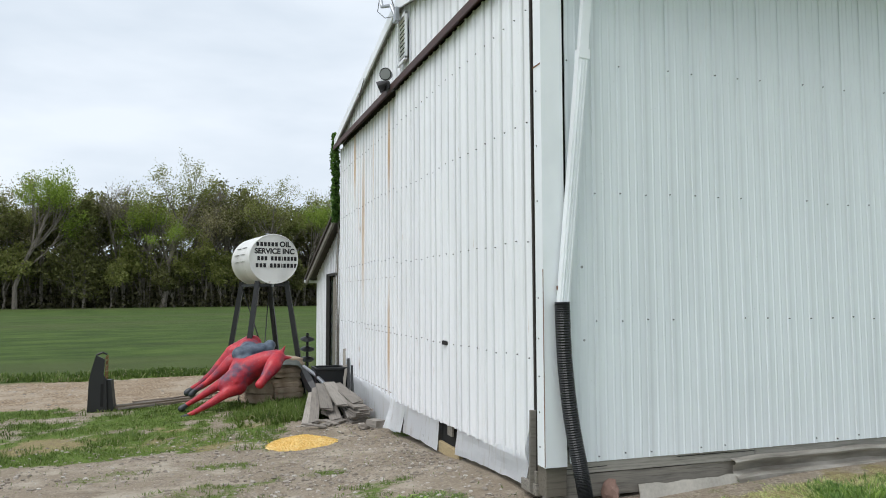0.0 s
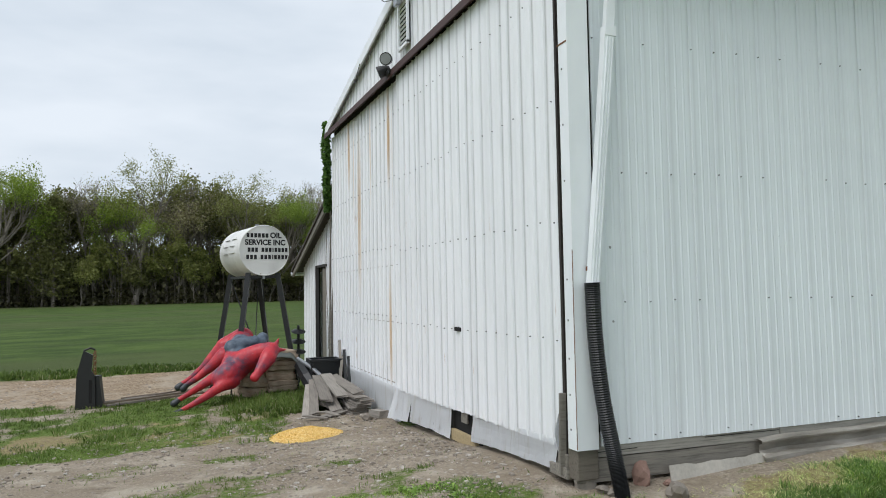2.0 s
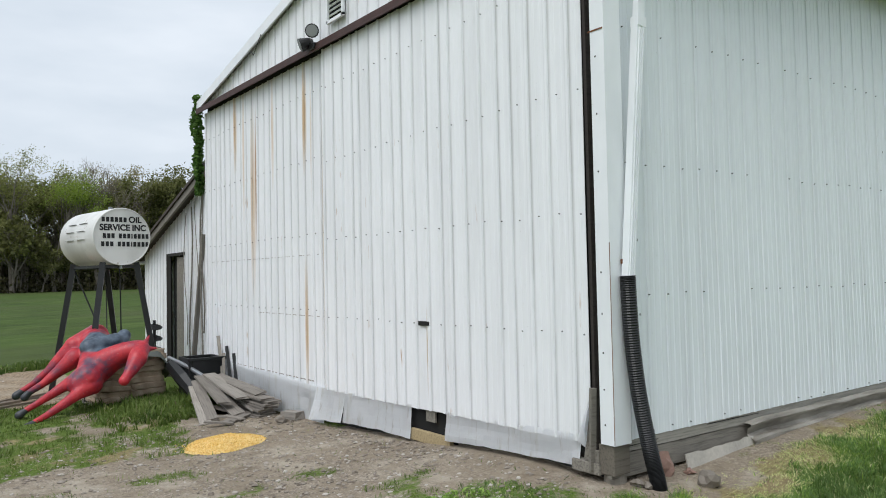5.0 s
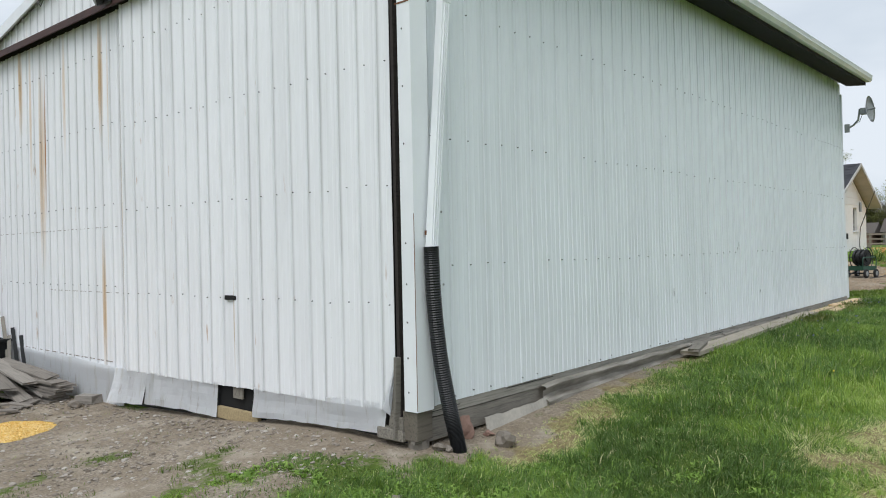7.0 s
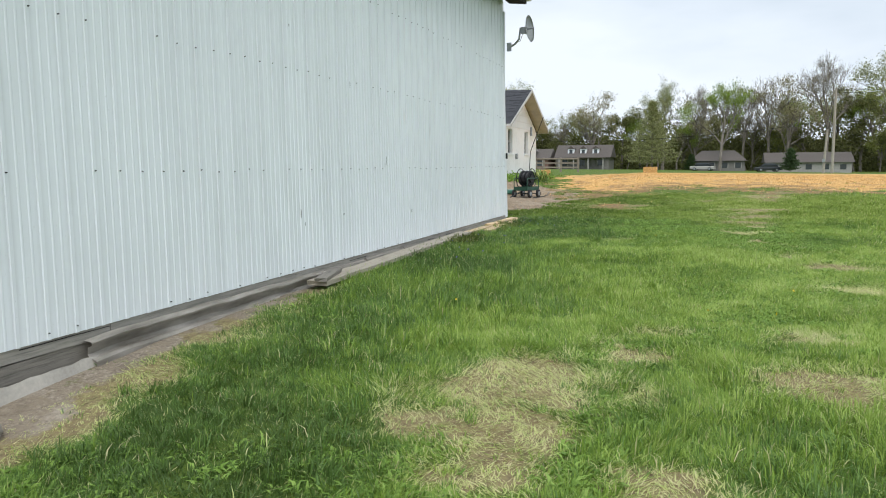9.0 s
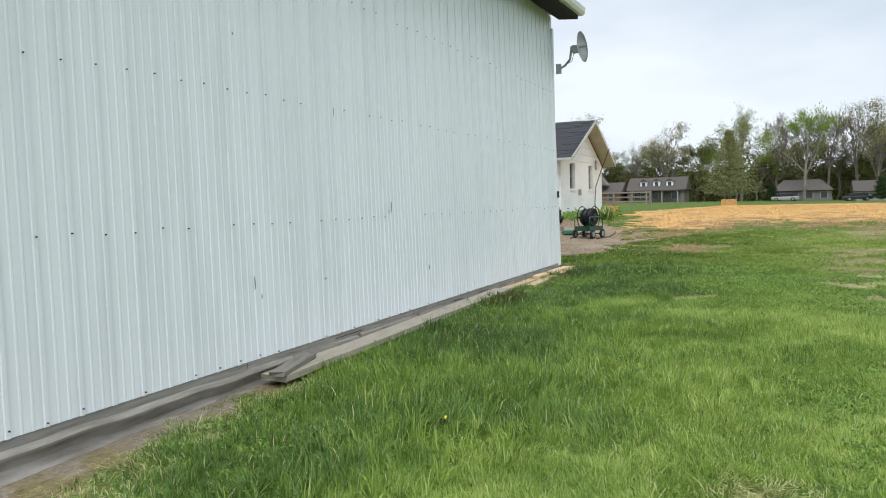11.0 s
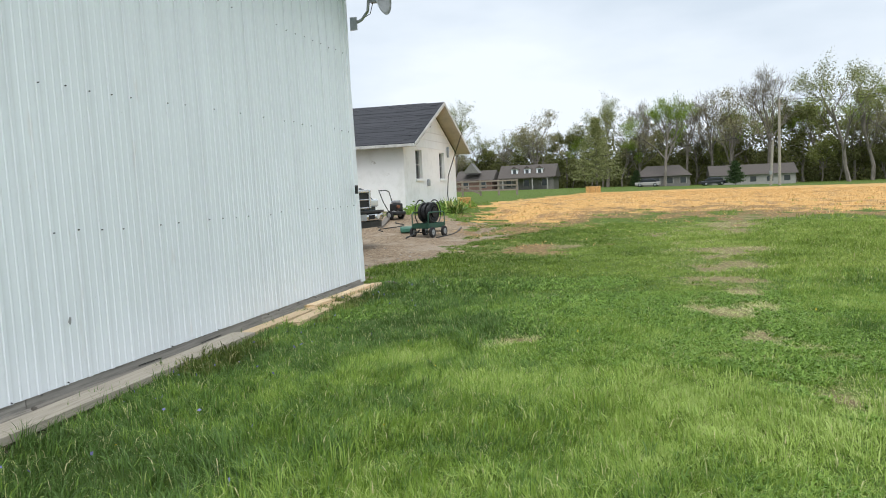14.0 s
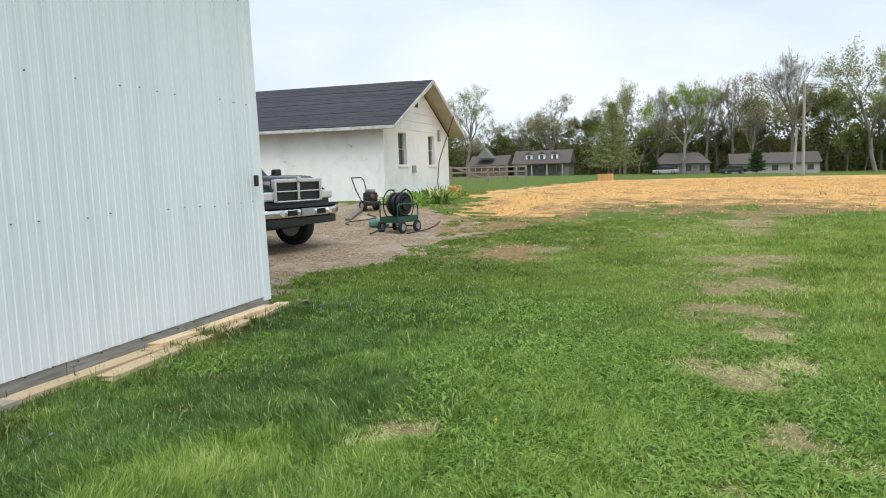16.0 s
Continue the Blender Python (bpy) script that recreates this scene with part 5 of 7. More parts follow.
for s, e in ((-1, 0.10), (1, 0.10), (-1, 1.45), (1, 1.45)):
    top = TC + TA * e + sidev * s * 0.30 - Vector((0, 0, 0.46))
    foot = TC + TA * (e + (-0.18 if e < 1 else 0.18)) + sidev * s * 0.66
    foot.z = gz(foot.x, foot.y) - 0.03
    part("leg", beam(bmesh.new(), foot, top, 0.095, 0.095, (0.3, 1, 0)), m_stand, tank)
for e in (0.10, 1.45):
    part("crossbar", beam(bmesh.new(), TC + TA * e + sidev * 0.36 - Vector((0, 0, 0.53)), TC + TA * e - sidev * 0.36 - Vector((0, 0, 0.53)), 0.06, 0.06), m_stand, tank)
for s in (-1, 1):
    part("crossbar", beam(bmesh.new(), TC + TA * 0.1 + sidev * 0.3 * s - Vector((0, 0, 0.53)), TC + TA * 1.45 + sidev * 0.3 * s - Vector((0, 0, 0.53)), 0.05, 0.05), m_stand, tank)
    part("brace", beam(bmesh.new(), TC + TA * 1.45 + sidev * 0.3 * s - Vector((0, 0, 0.55)), TC + TA * 0.8 + sidev * 0.05 * s - Vector((0, 0, 1.75)), 0.02, 0.02), m_stand, tank)
part("hose", tube(bmesh.new(), [TC + TA * 0.12 - Vector((0, 0, 0.55)), TC + TA * 0.2 + sidev * 0.05 - Vector((0, 0, 1.1)), TC + TA * 0.3 + sidev * 0.1 - Vector((0, 0, 1.9))], 0.012, 6), m_stand, tank)
m_letter = Mat("letter_black", 0.6).color((0.012, 0.012, 0.013)).m


def letters(name, text, size, centre, right, normal, parent, stretch=1.0):
    cu = bpy.data.curves.new(name, "FONT")
    cu.body, cu.size, cu.align_x, cu.align_y, cu.extrude, cu.offset = text, size, "CENTER", "CENTER", 0.0006, size * 0.04
    tmp = bpy.data.objects.new(name, cu)
    scene.collection.objects.link(tmp)
    me = bpy.data.meshes.new_from_object(tmp.evaluated_get(bpy.context.evaluated_depsgraph_get()))
    bpy.data.objects.remove(tmp)
    me.materials.append(m_letter)
    ob = new(name, me)
    up = Vector(normal).cross(Vector(right)).normalized()
    ob.matrix_basis = Matrix.Translation(centre) @ Matrix((Vector(right).normalized(), up, Vector(normal).normalized())).transposed().to_4x4() @ Matrix.Diagonal((stretch, 1, 1, 1))
    ob.parent = parent
    return ob


face_n = -TA
right = Vector((0, 0, 1)).cross(face_n).normalized()
letters("lettering", "OIL", 0.15, TC + face_n * 0.004 + right * 0.235 + Vector((0, 0, 0.30)), right, face_n, tank, 1.0)
letters("lettering", "SERVICE INC", 0.15, TC + face_n * 0.004 + right * 0.02 + Vector((0, 0, 0.155)), right, face_n, tank, 0.98)
mbar = Matrix((right, TA, Vector((0, 0, 1)))).transposed().to_4x4()


def bars(groups, z, h=0.085, off=0.006):
    for u0, n, w in groups:
        for i in range(n):
            u = u0 + i * w
            part("bar", box(bmesh.new(), u, u + w * 0.72, -0.001, 0.001, z - h / 2, z + h / 2, 0, Matrix.Translation(TC + face_n * off) @ mbar), m_letter, tank)


bars([(-0.36, 6, 0.077)], 0.30)
bars([(-0.34, 3, 0.075), (-0.06, 3, 0.075), (0.165, 1, 0.03), (0.21, 4, 0.072)], 0.01)
bars([(-0.37, 3, 0.078), (-0.08, 3, 0.078), (0.158, 1, 0.03), (0.20, 4, 0.075)], -0.135)
for j in range(3):
    for i in range(2):
        a = math.pi - 0.2 + 0.28 * (1 - j)
        p = TC + TA * (0.35 + 0.5 * i) + (sidev * math.cos(a) + Vector((0, 0, 1)) * math.sin(a)) * (TR + 0.002)
        part("bar", beam(bmesh.new(), p, p + TA * 0.36, 0.002, 0.05, sidev * math.cos(a) + Vector((0, 0, 1)) * math.sin(a)), worn("faded_letter", (0.35, 0.36, 0.36), 0.7), tank)

# ---- fallen horse statue ----
k = Mat("red_statue_paint", 0.42)
base = k.ramp(k.noise(3.4, 5, rough=0.6), [(0.34, (0.10, 0.045, 0.08)), (0.45, (0.34, 0.020, 0.040)), (0.58, (0.50, 0.024, 0.036)), (0.78, (0.60, 0.06, 0.06))])
base = k.mix(k.level(k.noise(26, 4), 0.6, 0.75), base, (0.40, 0.10, 0.11))


for ctr, rad in (((1.00, 15.05, 0.58), (0.47, 0.42, 0.28)), ((1.33, 15.10, 0.58), (0.19, 0.22, 0.20))):
    base = k.mix(blob_mask(k, ctr, rad), base, k.ramp(k.noise(9, 3), [(0.3, (0.035, 0.05, 0.075)), (0.7, (0.12, 0.16, 0.21))]))
HOOF = [(-0.14, 15.9, -0.34), (-0.04, 15.6, -0.34), (-0.24, 14.8, -0.50), (-0.21, 14.2, -0.60)]
for h in HOOF:
    base = k.mix(blob_mask(k, h, (0.13, 0.13, 0.11)), base, (0.035, 0.04, 0.045))
k.color(base).rough(k.level(k.noise(8, 4), -0.5, 1.6))
m_horse = k.bump(k.noise(14, 4), 0.25, 0.02).m


def limb(bm, pts, rads, steps=5):
    """A row of balls that swell and taper from point to point."""
    for (a, ra), (b, rb) in zip(zip(pts, rads), list(zip(pts, rads))[1:]):
        a, b = Vector(a), Vector(b)
        n = max(2, int((b - a).length / (min(ra, rb) * 0.45)))
        for i in range(n + 1):
            t = i / n
            bmesh.ops.create_icosphere(bm, subdivisions=2, radius=ra + (rb - ra) * t, matrix=Matrix.Translation(a.lerp(b, t)))


bm = bmesh.new()
limb(bm, [(1.00, 15.75, 0.52), (0.98, 15.30, 0.36), (0.88, 14.95, 0.20), (0.76, 14.72, 0.04)], [0.25, 0.27, 0.28, 0.25])
limb(bm, [(1.05, 15.8, 0.58), (0.72, 15.75, 0.42)], [0.22, 0.20])
limb(bm, [(0.72, 15.75, 0.42), (0.48, 15.8, 0.20), (0.32, 15.8, 0.05), (0.08, 15.85, -0.16), (-0.10, 15.9, -0.28), (-0.17, 15.9, -0.34)], [0.19, 0.13, 0.085, 0.06, 0.055, 0.075])
limb(bm, [(0.66, 15.5, 0.25), (0.42, 15.5, 0.06), (0.17, 15.5, -0.14), (-0.02, 15.6, -0.27), (-0.08, 15.6, -0.34)], [0.17, 0.10, 0.065, 0.055, 0.07])
limb(bm, [(0.66, 14.72, 0.04), (0.45, 14.68, -0.05), (0.21, 14.70, -0.20), (0.00, 14.76, -0.34), (-0.17, 14.8, -0.44), (-0.25, 14.8, -0.50)], [0.17, 0.105, 0.075, 0.055, 0.05, 0.07])
limb(bm, [(0.74, 14.55, -0.10), (0.52, 14.45, -0.21), (0.28, 14.35, -0.35), (0.05, 14.28, -0.47), (-0.13, 14.22, -0.55), (-0.22, 14.2, -0.60)], [0.17, 0.10, 0.075, 0.055, 0.05, 0.07])
limb(bm, [(0.84, 14.80, 0.10), (1.02, 14.72, 0.24), (1.24, 14.58, 0.36), (1.42, 14.44, 0.43)], [0.26, 0.23, 0.185, 0.145])
limb(bm, [(0.70, 14.62, 0.0), (0.56, 14.60, -0.08)], [0.24, 0.19])
limb(bm, [(1.44, 14.34, 0.42), (1.35, 14.20, 0.30), (1.24, 14.09, 0.16), (1.15, 14.02, 0.05), (1.09, 13.98, -0.02)], [0.135, 0.155, 0.115, 0.082, 0.088])
limb(bm, [(1.30, 14.16, 0.20), (1.16, 14.06, 0.06)], [0.11, 0.075])
limb(bm, [(1.50, 14.36, 0.50), (1.57, 14.36, 0.63)], [0.055, 0.018])
limb(bm, [(1.55, 14.32, 0.42), (1.69, 14.31, 0.42)], [0.05, 0.018])
limb(bm, [(0.78, 15.0, 0.46), (1.20, 15.05, 0.53)], [0.15, 0.14])
limb(bm, [(1.30, 15.08, 0.52), (1.36, 15.14, 0.60)], [0.13, 0.12])
limb(bm, [(1.20, 15.6, 0.55), (1.32, 15.75, 0.30), (1.34, 15.8, -0.05)], [0.08, 0.07, 0.04])
horse = part("horse_statue", bm, m_horse)
rm = horse.modifiers.new("skin", "REMESH")
rm.mode, rm.voxel_size, rm.use_smooth_shade = "VOXEL", 0.022, True
sm = horse.modifiers.new("soften", "SMOOTH")
sm.iterations, sm.factor = 5, 0.5
tagged(horse, "faded red horse statue with dark saddle lying on its side", "statue")

# ---- sacks, planks, tub and clutter by the barn ----
k = Mat("paper_sack", 0.85)
c = k.ramp(k.noise(6, 5), [(0.3, (0.27, 0.20, 0.135)), (0.6, (0.47, 0.365, 0.26))])
m_sack = k.color(k.mix(k.math("MULTIPLY", k.random(), 0.5), c, (0.30, 0.25, 0.20))).bump(k.noise(14, 5, (1, 1, 2)), 0.6, 0.02).m


def sack_mesh(seed):
    bm = bmesh.new()
    bmesh.ops.create_cube(bm, size=1.0)
    bmesh.ops.subdivide_edges(bm, edges=bm.edges[:], cuts=5, use_grid_fill=True)
    for v in bm.verts:
        x, y, z = v.co
        f = 1 - 0.12 * (abs(2 * x) ** 6) - 0.10 * (abs(2 * y) ** 6)
        n = noise.noise(Vector((x * 4, y * 4, z * 3 + seed * 5)))
        v.co = Vector((x * 0.54 * (1 + 0.08 * n), y * 0.74, z * 0.104 * f + 0.022 * n))
    me = bpy.data.meshes.new("sack")
    bm.to_mesh(me)
    bm.free()
    me.polygons.foreach_set("use_smooth", [True] * len(me.polygons))
    me.materials.append(m_sack)
    return me


sacks = [sack_mesh(i) for i in range(4)]
for sx, sy, n, tilt in ((1.10, 15.35, 8, 0.10), (1.66, 15.30, 9, 0.02)):
    z0 = gz(sx, sy) + 0.09
    for i in range(n):
        ob = new("paper_sack", sacks[(i + int(sx * 7)) % 4])
        ob.location = (sx + tilt * i * 0.12 + random.uniform(-0.02, 0.02), sy + random.uniform(-0.03, 0.03), z0 + i * 0.094)
        ob.rotation_euler = (random.uniform(-0.03, 0.03), random.uniform(-0.03, 0.03) + (0.06 if tilt > 0.05 else 0), random.uniform(-0.1, 0.1) + 0.1)
        tagged(ob, "brown paper sack in a weathered stack on a pallet", "sack", "stacked sacks")
pal = thing("pallet", "grey weathered wooden pallet under sacks", "pallet")
for i in range(3):
    part("runner", box(bmesh.new(), 0.80, 2.02, 14.98 + i * 0.3, 15.06 + i * 0.3, -0.60, -0.52), m_sill, pal)
for i in range(6):
    part("slat", box(bmesh.new(), 0.80 + i * 0.21, 0.93 + i * 0.21, 14.95, 15.7, -0.52, -0.50), m_sill, pal)
m_tarp = worn("green_grey_tarp", (0.10, 0.115, 0.105), 0.5, bump=0.3)
bm = bmesh.new()
bmesh.ops.create_grid(bm, x_segments=16, y_segments=12, size=0.5)
for v in bm.verts:
    x, y = v.co.x, v.co.y
    drop = max(0, x - 0.15) * 1.6 + max(0, abs(y) - 0.32) * 0.6
    v.co = Vector((1.74 + x * 0.95, 15.28 + y * 0.95, 0.335 - drop * 0.9 + 0.03 * noise.noise(Vector((x * 5, y * 5, 0)))))
bmesh.ops.solidify(bm, geom=bm.faces[:], thickness=0.006)
tagged(part("tarp", bm, m_tarp, None, "", True), "dark green-grey tarpaulin draped over the sacks", "tarpaulin")

tub = thing("plastic_tub", "black rectangular plastic tub against the barn", "tub")
for nm, a in (("side", (2.08, 2.12, 13.9, 14.5, -0.5, 0.24)), ("side", (2.62, 2.66, 13.9, 14.5, -0.5, 0.24)), ("side", (2.12, 2.62, 13.9, 13.94, -0.5, 0.24)), ("side", (2.12, 2.62, 14.46, 14.5, -0.5, 0.24)),
              ("base", (2.1, 2.64, 13.92, 14.48, -0.52, -0.48)), ("rim", (2.05, 2.69, 13.86, 13.91, 0.20, 0.25))):
    part(nm, box(bmesh.new(), *a, 0.008), m_black, tub)
for i, (xa, ya, za, xb, yb, zb) in enumerate(((2.55, 13.6, -0.4, 2.66, 14.2, 0.55), (2.6, 13.4, -0.4, 2.66, 13.8, 0.40), (2.5, 13.5, -0.4, 2.64, 13.9, 0.28), (2.62, 13.2, -0.42, 2.67, 13.5, 0.3))):
    plank((xa, ya, za), (xb, yb, zb), 0.05, 0.02, m_stand if i % 2 else m_sill, "thin dark lath leaning against the barn", "lath", "laths against the barn", category="lath")
tagged(part("bent_pipe", tube(bmesh.new(), [(1.95, 14.6, 0.22), (2.1, 14.0, 0.10), (2.25, 13.4, -0.08), (2.35, 13.0, -0.20)], 0.035, 10), m_galv), "grey steel pipe leaning on the clutter", "pipe")
tagged(part("rubber_sheet", tube(bmesh.new(), [(1.98, 14.5, 0.1), (2.05, 14.1, -0.1), (2.15, 13.7, -0.35)], [0.12, 0.14, 0.10], 8), m_black), "black rolled rubber sheet beside the tub", "rubber sheet")
auger = thing("earth_auger", "black steel auger bit standing by the lean-to", "auger")
part("shaft", tube(bmesh.new(), [(2.33, 16.9, -0.5), (2.33, 16.9, 0.75)], 0.03, 8), m_stand, auger)
for i in range(3):
    bm = bmesh.new()
    bmesh.ops.create_cone(bm, cap_ends=True, segments=12, radius1=0.16, radius2=0.05, depth=0.05, matrix=Matrix.Translation((2.33, 16.9, 0.20 + i * 0.22)) @ Matrix.Rotation(0.35, 4, "X"))
    part("flight", bm, m_stand, auger)

m_barnwood = wood("grey_barn_board", (0.24, 0.215, 0.185), 0.4)
m_barnwood2 = wood("light_barn_board", (0.34, 0.31, 0.27), 0.45)
rs = np.random.RandomState(3)
for i, (xa, ya, za, xb, yb, zb, w) in enumerate((
        (1.95, 13.3, -0.12, 1.62, 11.75, -0.44, 0.16), (2.02, 13.4, -0.05, 1.75, 11.85, -0.40, 0.15), (2.12, 13.5, 0.00, 1.98, 12.0, -0.22, 0.20), (2.25, 13.5, 0.02, 2.22, 11.95, -0.17, 0.20),
        (2.35, 13.4, 0.00, 2.45, 11.85, -0.12, 0.18), (2.2, 13.4, -0.10, 2.08, 11.75, -0.36, 0.18), (2.4, 13.2, -0.15, 2.35, 11.7, -0.34, 0.18), (1.85, 12.9, -0.3, 2.3, 11.6, -0.42, 0.15), (2.3, 13.3, -0.25, 2.1, 11.65, -0.42, 0.2))):
    plank((xa, ya, za), (xb, yb, zb), w, 0.03, m_barnwood if i % 3 else m_barnwood2, "weathered grey barn board in a tumbled pile", "barn_board", "pile of barn boards", roll=rs.uniform(-14, 14), category="board")
for i in range(7):
    plank((2.36 + rs.uniform(-0.05, 0.05), 12.9, -0.38 + i * 0.042), (2.46 + rs.uniform(-0.08, 0.08), 11.5 + rs.uniform(-0.05, 0.1), -0.385 + i * 0.036), 0.22, 0.03, m_barnwood, "weathered grey barn board stacked by the wall", "barn_board", "pile of barn boards", category="board")
for i in range(5):
    a = rs.uniform(0, 3)
    x, y = rs.uniform(1.5, 2.5), rs.uniform(11.35, 11.75)
    plank((x, y, gz(x, y) + 0.02), (x + 0.4 * math.cos(a), y + 0.3 * math.sin(a), gz(x, y) + 0.05), 0.09, 0.02, m_barnwood, "broken grey board end on the ground", "board_end", "pile of barn boards", category="board")
plank((2.5, 11.15, gz(2.5, 11.15) + 0.05), (2.58, 10.85, gz(2.5, 10.9) + 0.05), 0.16, 0.10, m_barnwood2, "short pale block by the barn wall", "block", "pile of barn boards", category="block")
m_stick = wood("brown_stick", (0.24, 0.19, 0.145))
rs2 = np.random.RandomState(71)
for i in range(11):
    a, xx, yy, ln = rs2.normal(0.42, 0.10), -1.55 + 0.14 * i * 0.6 + rs2.uniform(-0.3, 0.2), 15.75 + 0.11 * i, rs2.uniform(1.0, 2.0)
    x2, y2 = xx + ln * math.cos(a), yy + ln * math.sin(a)
    plank((xx, yy, gz(xx, yy) + 0.04 + 0.012 * (i % 4)), (x2, y2, gz(x2, y2) + 0.05 + 0.02 * (i % 3)), 0.045, 0.035, m_stick if i % 3 else m_barnwood, "long thin weathered stick lying by the road", "stick", "sticks by the road", category="stick")

post = thing("steel_stand", "black steel stand with a chain beside the dirt road", "steel stand", m=pose(-1.74, 15.9, gz(-1.74, 15.9) - 0.02, 0, 0, -8))
bm = bmesh.new()
prism(bm, [(-0.24, 0), (0.12, 0), (0.10, 0.62), (0.04, 0.72), (0.06, 1.02), (-0.10, 1.10), (-0.17, 0.85), (-0.22, 0.6)], -0.02, 0.02, lambda u, v, w: Vector((u, w, v)))
part("plate", bm, m_stand, post)
bm = bmesh.new()
prism(bm, [(0.02, 0), (0.24, 0.02), (0.17, 0.62), (0.06, 0.62)], 0.02, 0.22, lambda u, v, w: Vector((u, w, v)))
part("foot_box", bm, m_stand, post)
part("slot", box(bmesh.new(), 0.0, 0.05, -0.026, -0.02, 0.12, 0.55), m_hole, post)
for i in range(9):
    part("chain_link", tube(bmesh.new(), [Vector((0.09 + 0.022 * math.cos(a), 0.03 + (0.012 * math.sin(a) if i % 2 else 0), 1.06 - i * 0.052 + 0.034 * math.sin(a + (0 if i % 2 else 0.8)))) for a in [6.2832 * j / 8 for j in range(9)]], 0.009, 5), m_rust, post)
part("top_bar", tube(bmesh.new(), [(-0.10, 0.0, 1.10), (0.02, 0.0, 1.15), (0.09, 0.03, 1.11)], 0.02, 6), m_stand, post)

# corn heap: a mound with many kernels on it
m_corn = foliage("corn_kernels", [(0.0, (0.64, 0.40, 0.09)), (0.5, (0.86, 0.61, 0.19)), (1.0, (0.92, 0.77, 0.40))], 0.5, 0.05)
k = Mat("corn_heap", 0.6)
k.color(k.ramp(k.voronoi(70, out="Color"), [(0.1, (0.62, 0.38, 0.10)), (0.5, (0.85, 0.60, 0.20)), (0.9, (0.92, 0.76, 0.40))]))
m_heap = k.bump(k.voronoi(70), 0.8, 0.01).m
corn = thing("corn_heap", "low heap of spilled yellow corn kernels", "corn heap", kind="stuff")
bm = bmesh.new()
rings = []
CX, CY = 1.38, 10.28


def heap(r, a):
    return 0.115 * max(0, 1 - r ** 1.6) + 0.012 * noise.noise(Vector((r * 3 * math.cos(a), r * 3 * math.sin(a), 4)))


def edge(a):
    return 1 + 0.16 * noise.noise(Vector((math.cos(a) * 1.4, math.sin(a) * 1.4, 9)))


for j in range(9):
    r = j / 8
    rings.append([bm.verts.new((CX + 0.50 * r * edge(a) * math.cos(a), CY + 0.45 * r * edge(a) * math.sin(a), gz(CX, CY) + heap(r, a) - (0.02 if j == 8 else 0))) for a in [6.2832 * i / 36 for i in range(36)]])
for a, b in zip(rings, rings[1:]):
    for i in range(36):
        bm.faces.new((a[i], b[i], b[(i + 1) % 36], a[(i + 1) % 36]))
bmesh.ops.remove_doubles(bm, verts=bm.verts[:], dist=1e-4)
part("mound", bm, m_heap, corn, "", True)
ps = []
rs = np.random.RandomState(6)
for i in range(5200):
    a, r = rs.uniform(0, 6.283), math.sqrt(rs.uniform()) * (1.0 if rs.uniform() < 0.95 else 1.35)
    ps.append((CX + 0.5 * r * edge(a) * math.cos(a), CY + 0.45 * r * edge(a) * math.sin(a), gz(CX, CY) + max(heap(r, a), 0.0) + 0.004))
leaf_cloud("kernels", ps, 0.0085, m_corn, corn, 8)

# ---- white outbuilding ----
k = Mat("old_whitewash", 0.85).world()
c = k.ramp(k.noise(1.6, 6, rough=0.65), [(0.33, (0.78, 0.78, 0.76)), (0.5, (0.88, 0.88, 0.87))])
c = k.mix(k.level(k.noise(3.2, 6, (1, 1, 1.6), 0.7), 0.64, 0.72), c, (0.58, 0.56, 0.52))
m_white = k.color(c).bump(k.noise(20, 4), 0.3, 0.01).m
k = Mat("dark_shingle", 0.92)
m_shingle = k.color(k.mix(0.5, k.ramp(k.random(), [(0.0, (0.026, 0.028, 0.033)), (1.0, (0.055, 0.057, 0.064))]), k.ramp(k.noise(50, 3), [(0.3, (0.02, 0.02, 0.025)), (0.7, (0.06, 0.062, 0.07))]))).m
k = Mat("shingle_rows", 0.92)
m_shingle_bed = k.color(k.ramp(k.voronoi(3.6, (0.8, 1, 0.1), "Color"), [(0.1, (0.018, 0.02, 0.024)), (0.9, (0.05, 0.052, 0.058))])).m
m_eave = worn("tan_soffit", (0.50, 0.46, 0.40), 0.8)
m_barge = worn("peeling_white_paint", (0.62, 0.62, 0.59), 0.7, dark=0.45, scale=5)
m_pane = Mat("window_glass", 0.08, 0, 0.5).color((0.05, 0.06, 0.065)).m
house = thing("outbuilding", "white block outbuilding with dark shingle gable roof", "house")
HX0, HX1, HY0, HY1, HB, HT, HR = 29.3, 35.9, 9.05, 21.0, 0.45, 2.93, 4.52
HXM = (HX0 + HX1) / 2
for xa, xb in ((HX0, 30.55), (31.28, 33.5), (34.2, HX1)):
    part("wall", box(bmesh.new(), xa, xb, HY0, HY0 + 0.2, HB, HT), m_white, house)
for xa, xb in ((30.55, 31.28), (33.5, 34.2)):
    part("wall", box(bmesh.new(), xa, xb, HY0, HY0 + 0.2, HB, 1.88), m_white, house)
    part("wall", box(bmesh.new(), xa, xb, HY0, HY0 + 0.2, 2.86, HT), m_white, house)
    win = part("window", box(bmesh.new(), xa, xb, HY0 + 0.14, HY0 + 0.16, 1.88, 2.86), m_pane, house, "dark narrow window")
    for a in ((xa, xa + 0.03, 1.88, 2.86), (xb - 0.03, xb, 1.88, 2.86), (xa + 0.03, xb - 0.03, 2.83, 2.86), (xa + 0.03, xb - 0.03, 2.35, 2.375)):
        part("frame", box(bmesh.new(), a[0], a[1], HY0 + 0.09, HY0 + 0.138, a[2], a[3]), m_barge, win)
    part("sill", box(bmesh.new(), xa - 0.06, xb + 0.06, HY0 - 0.05, HY0 + 0.1, 1.80, 1.88, 0.01), m_trim, win)
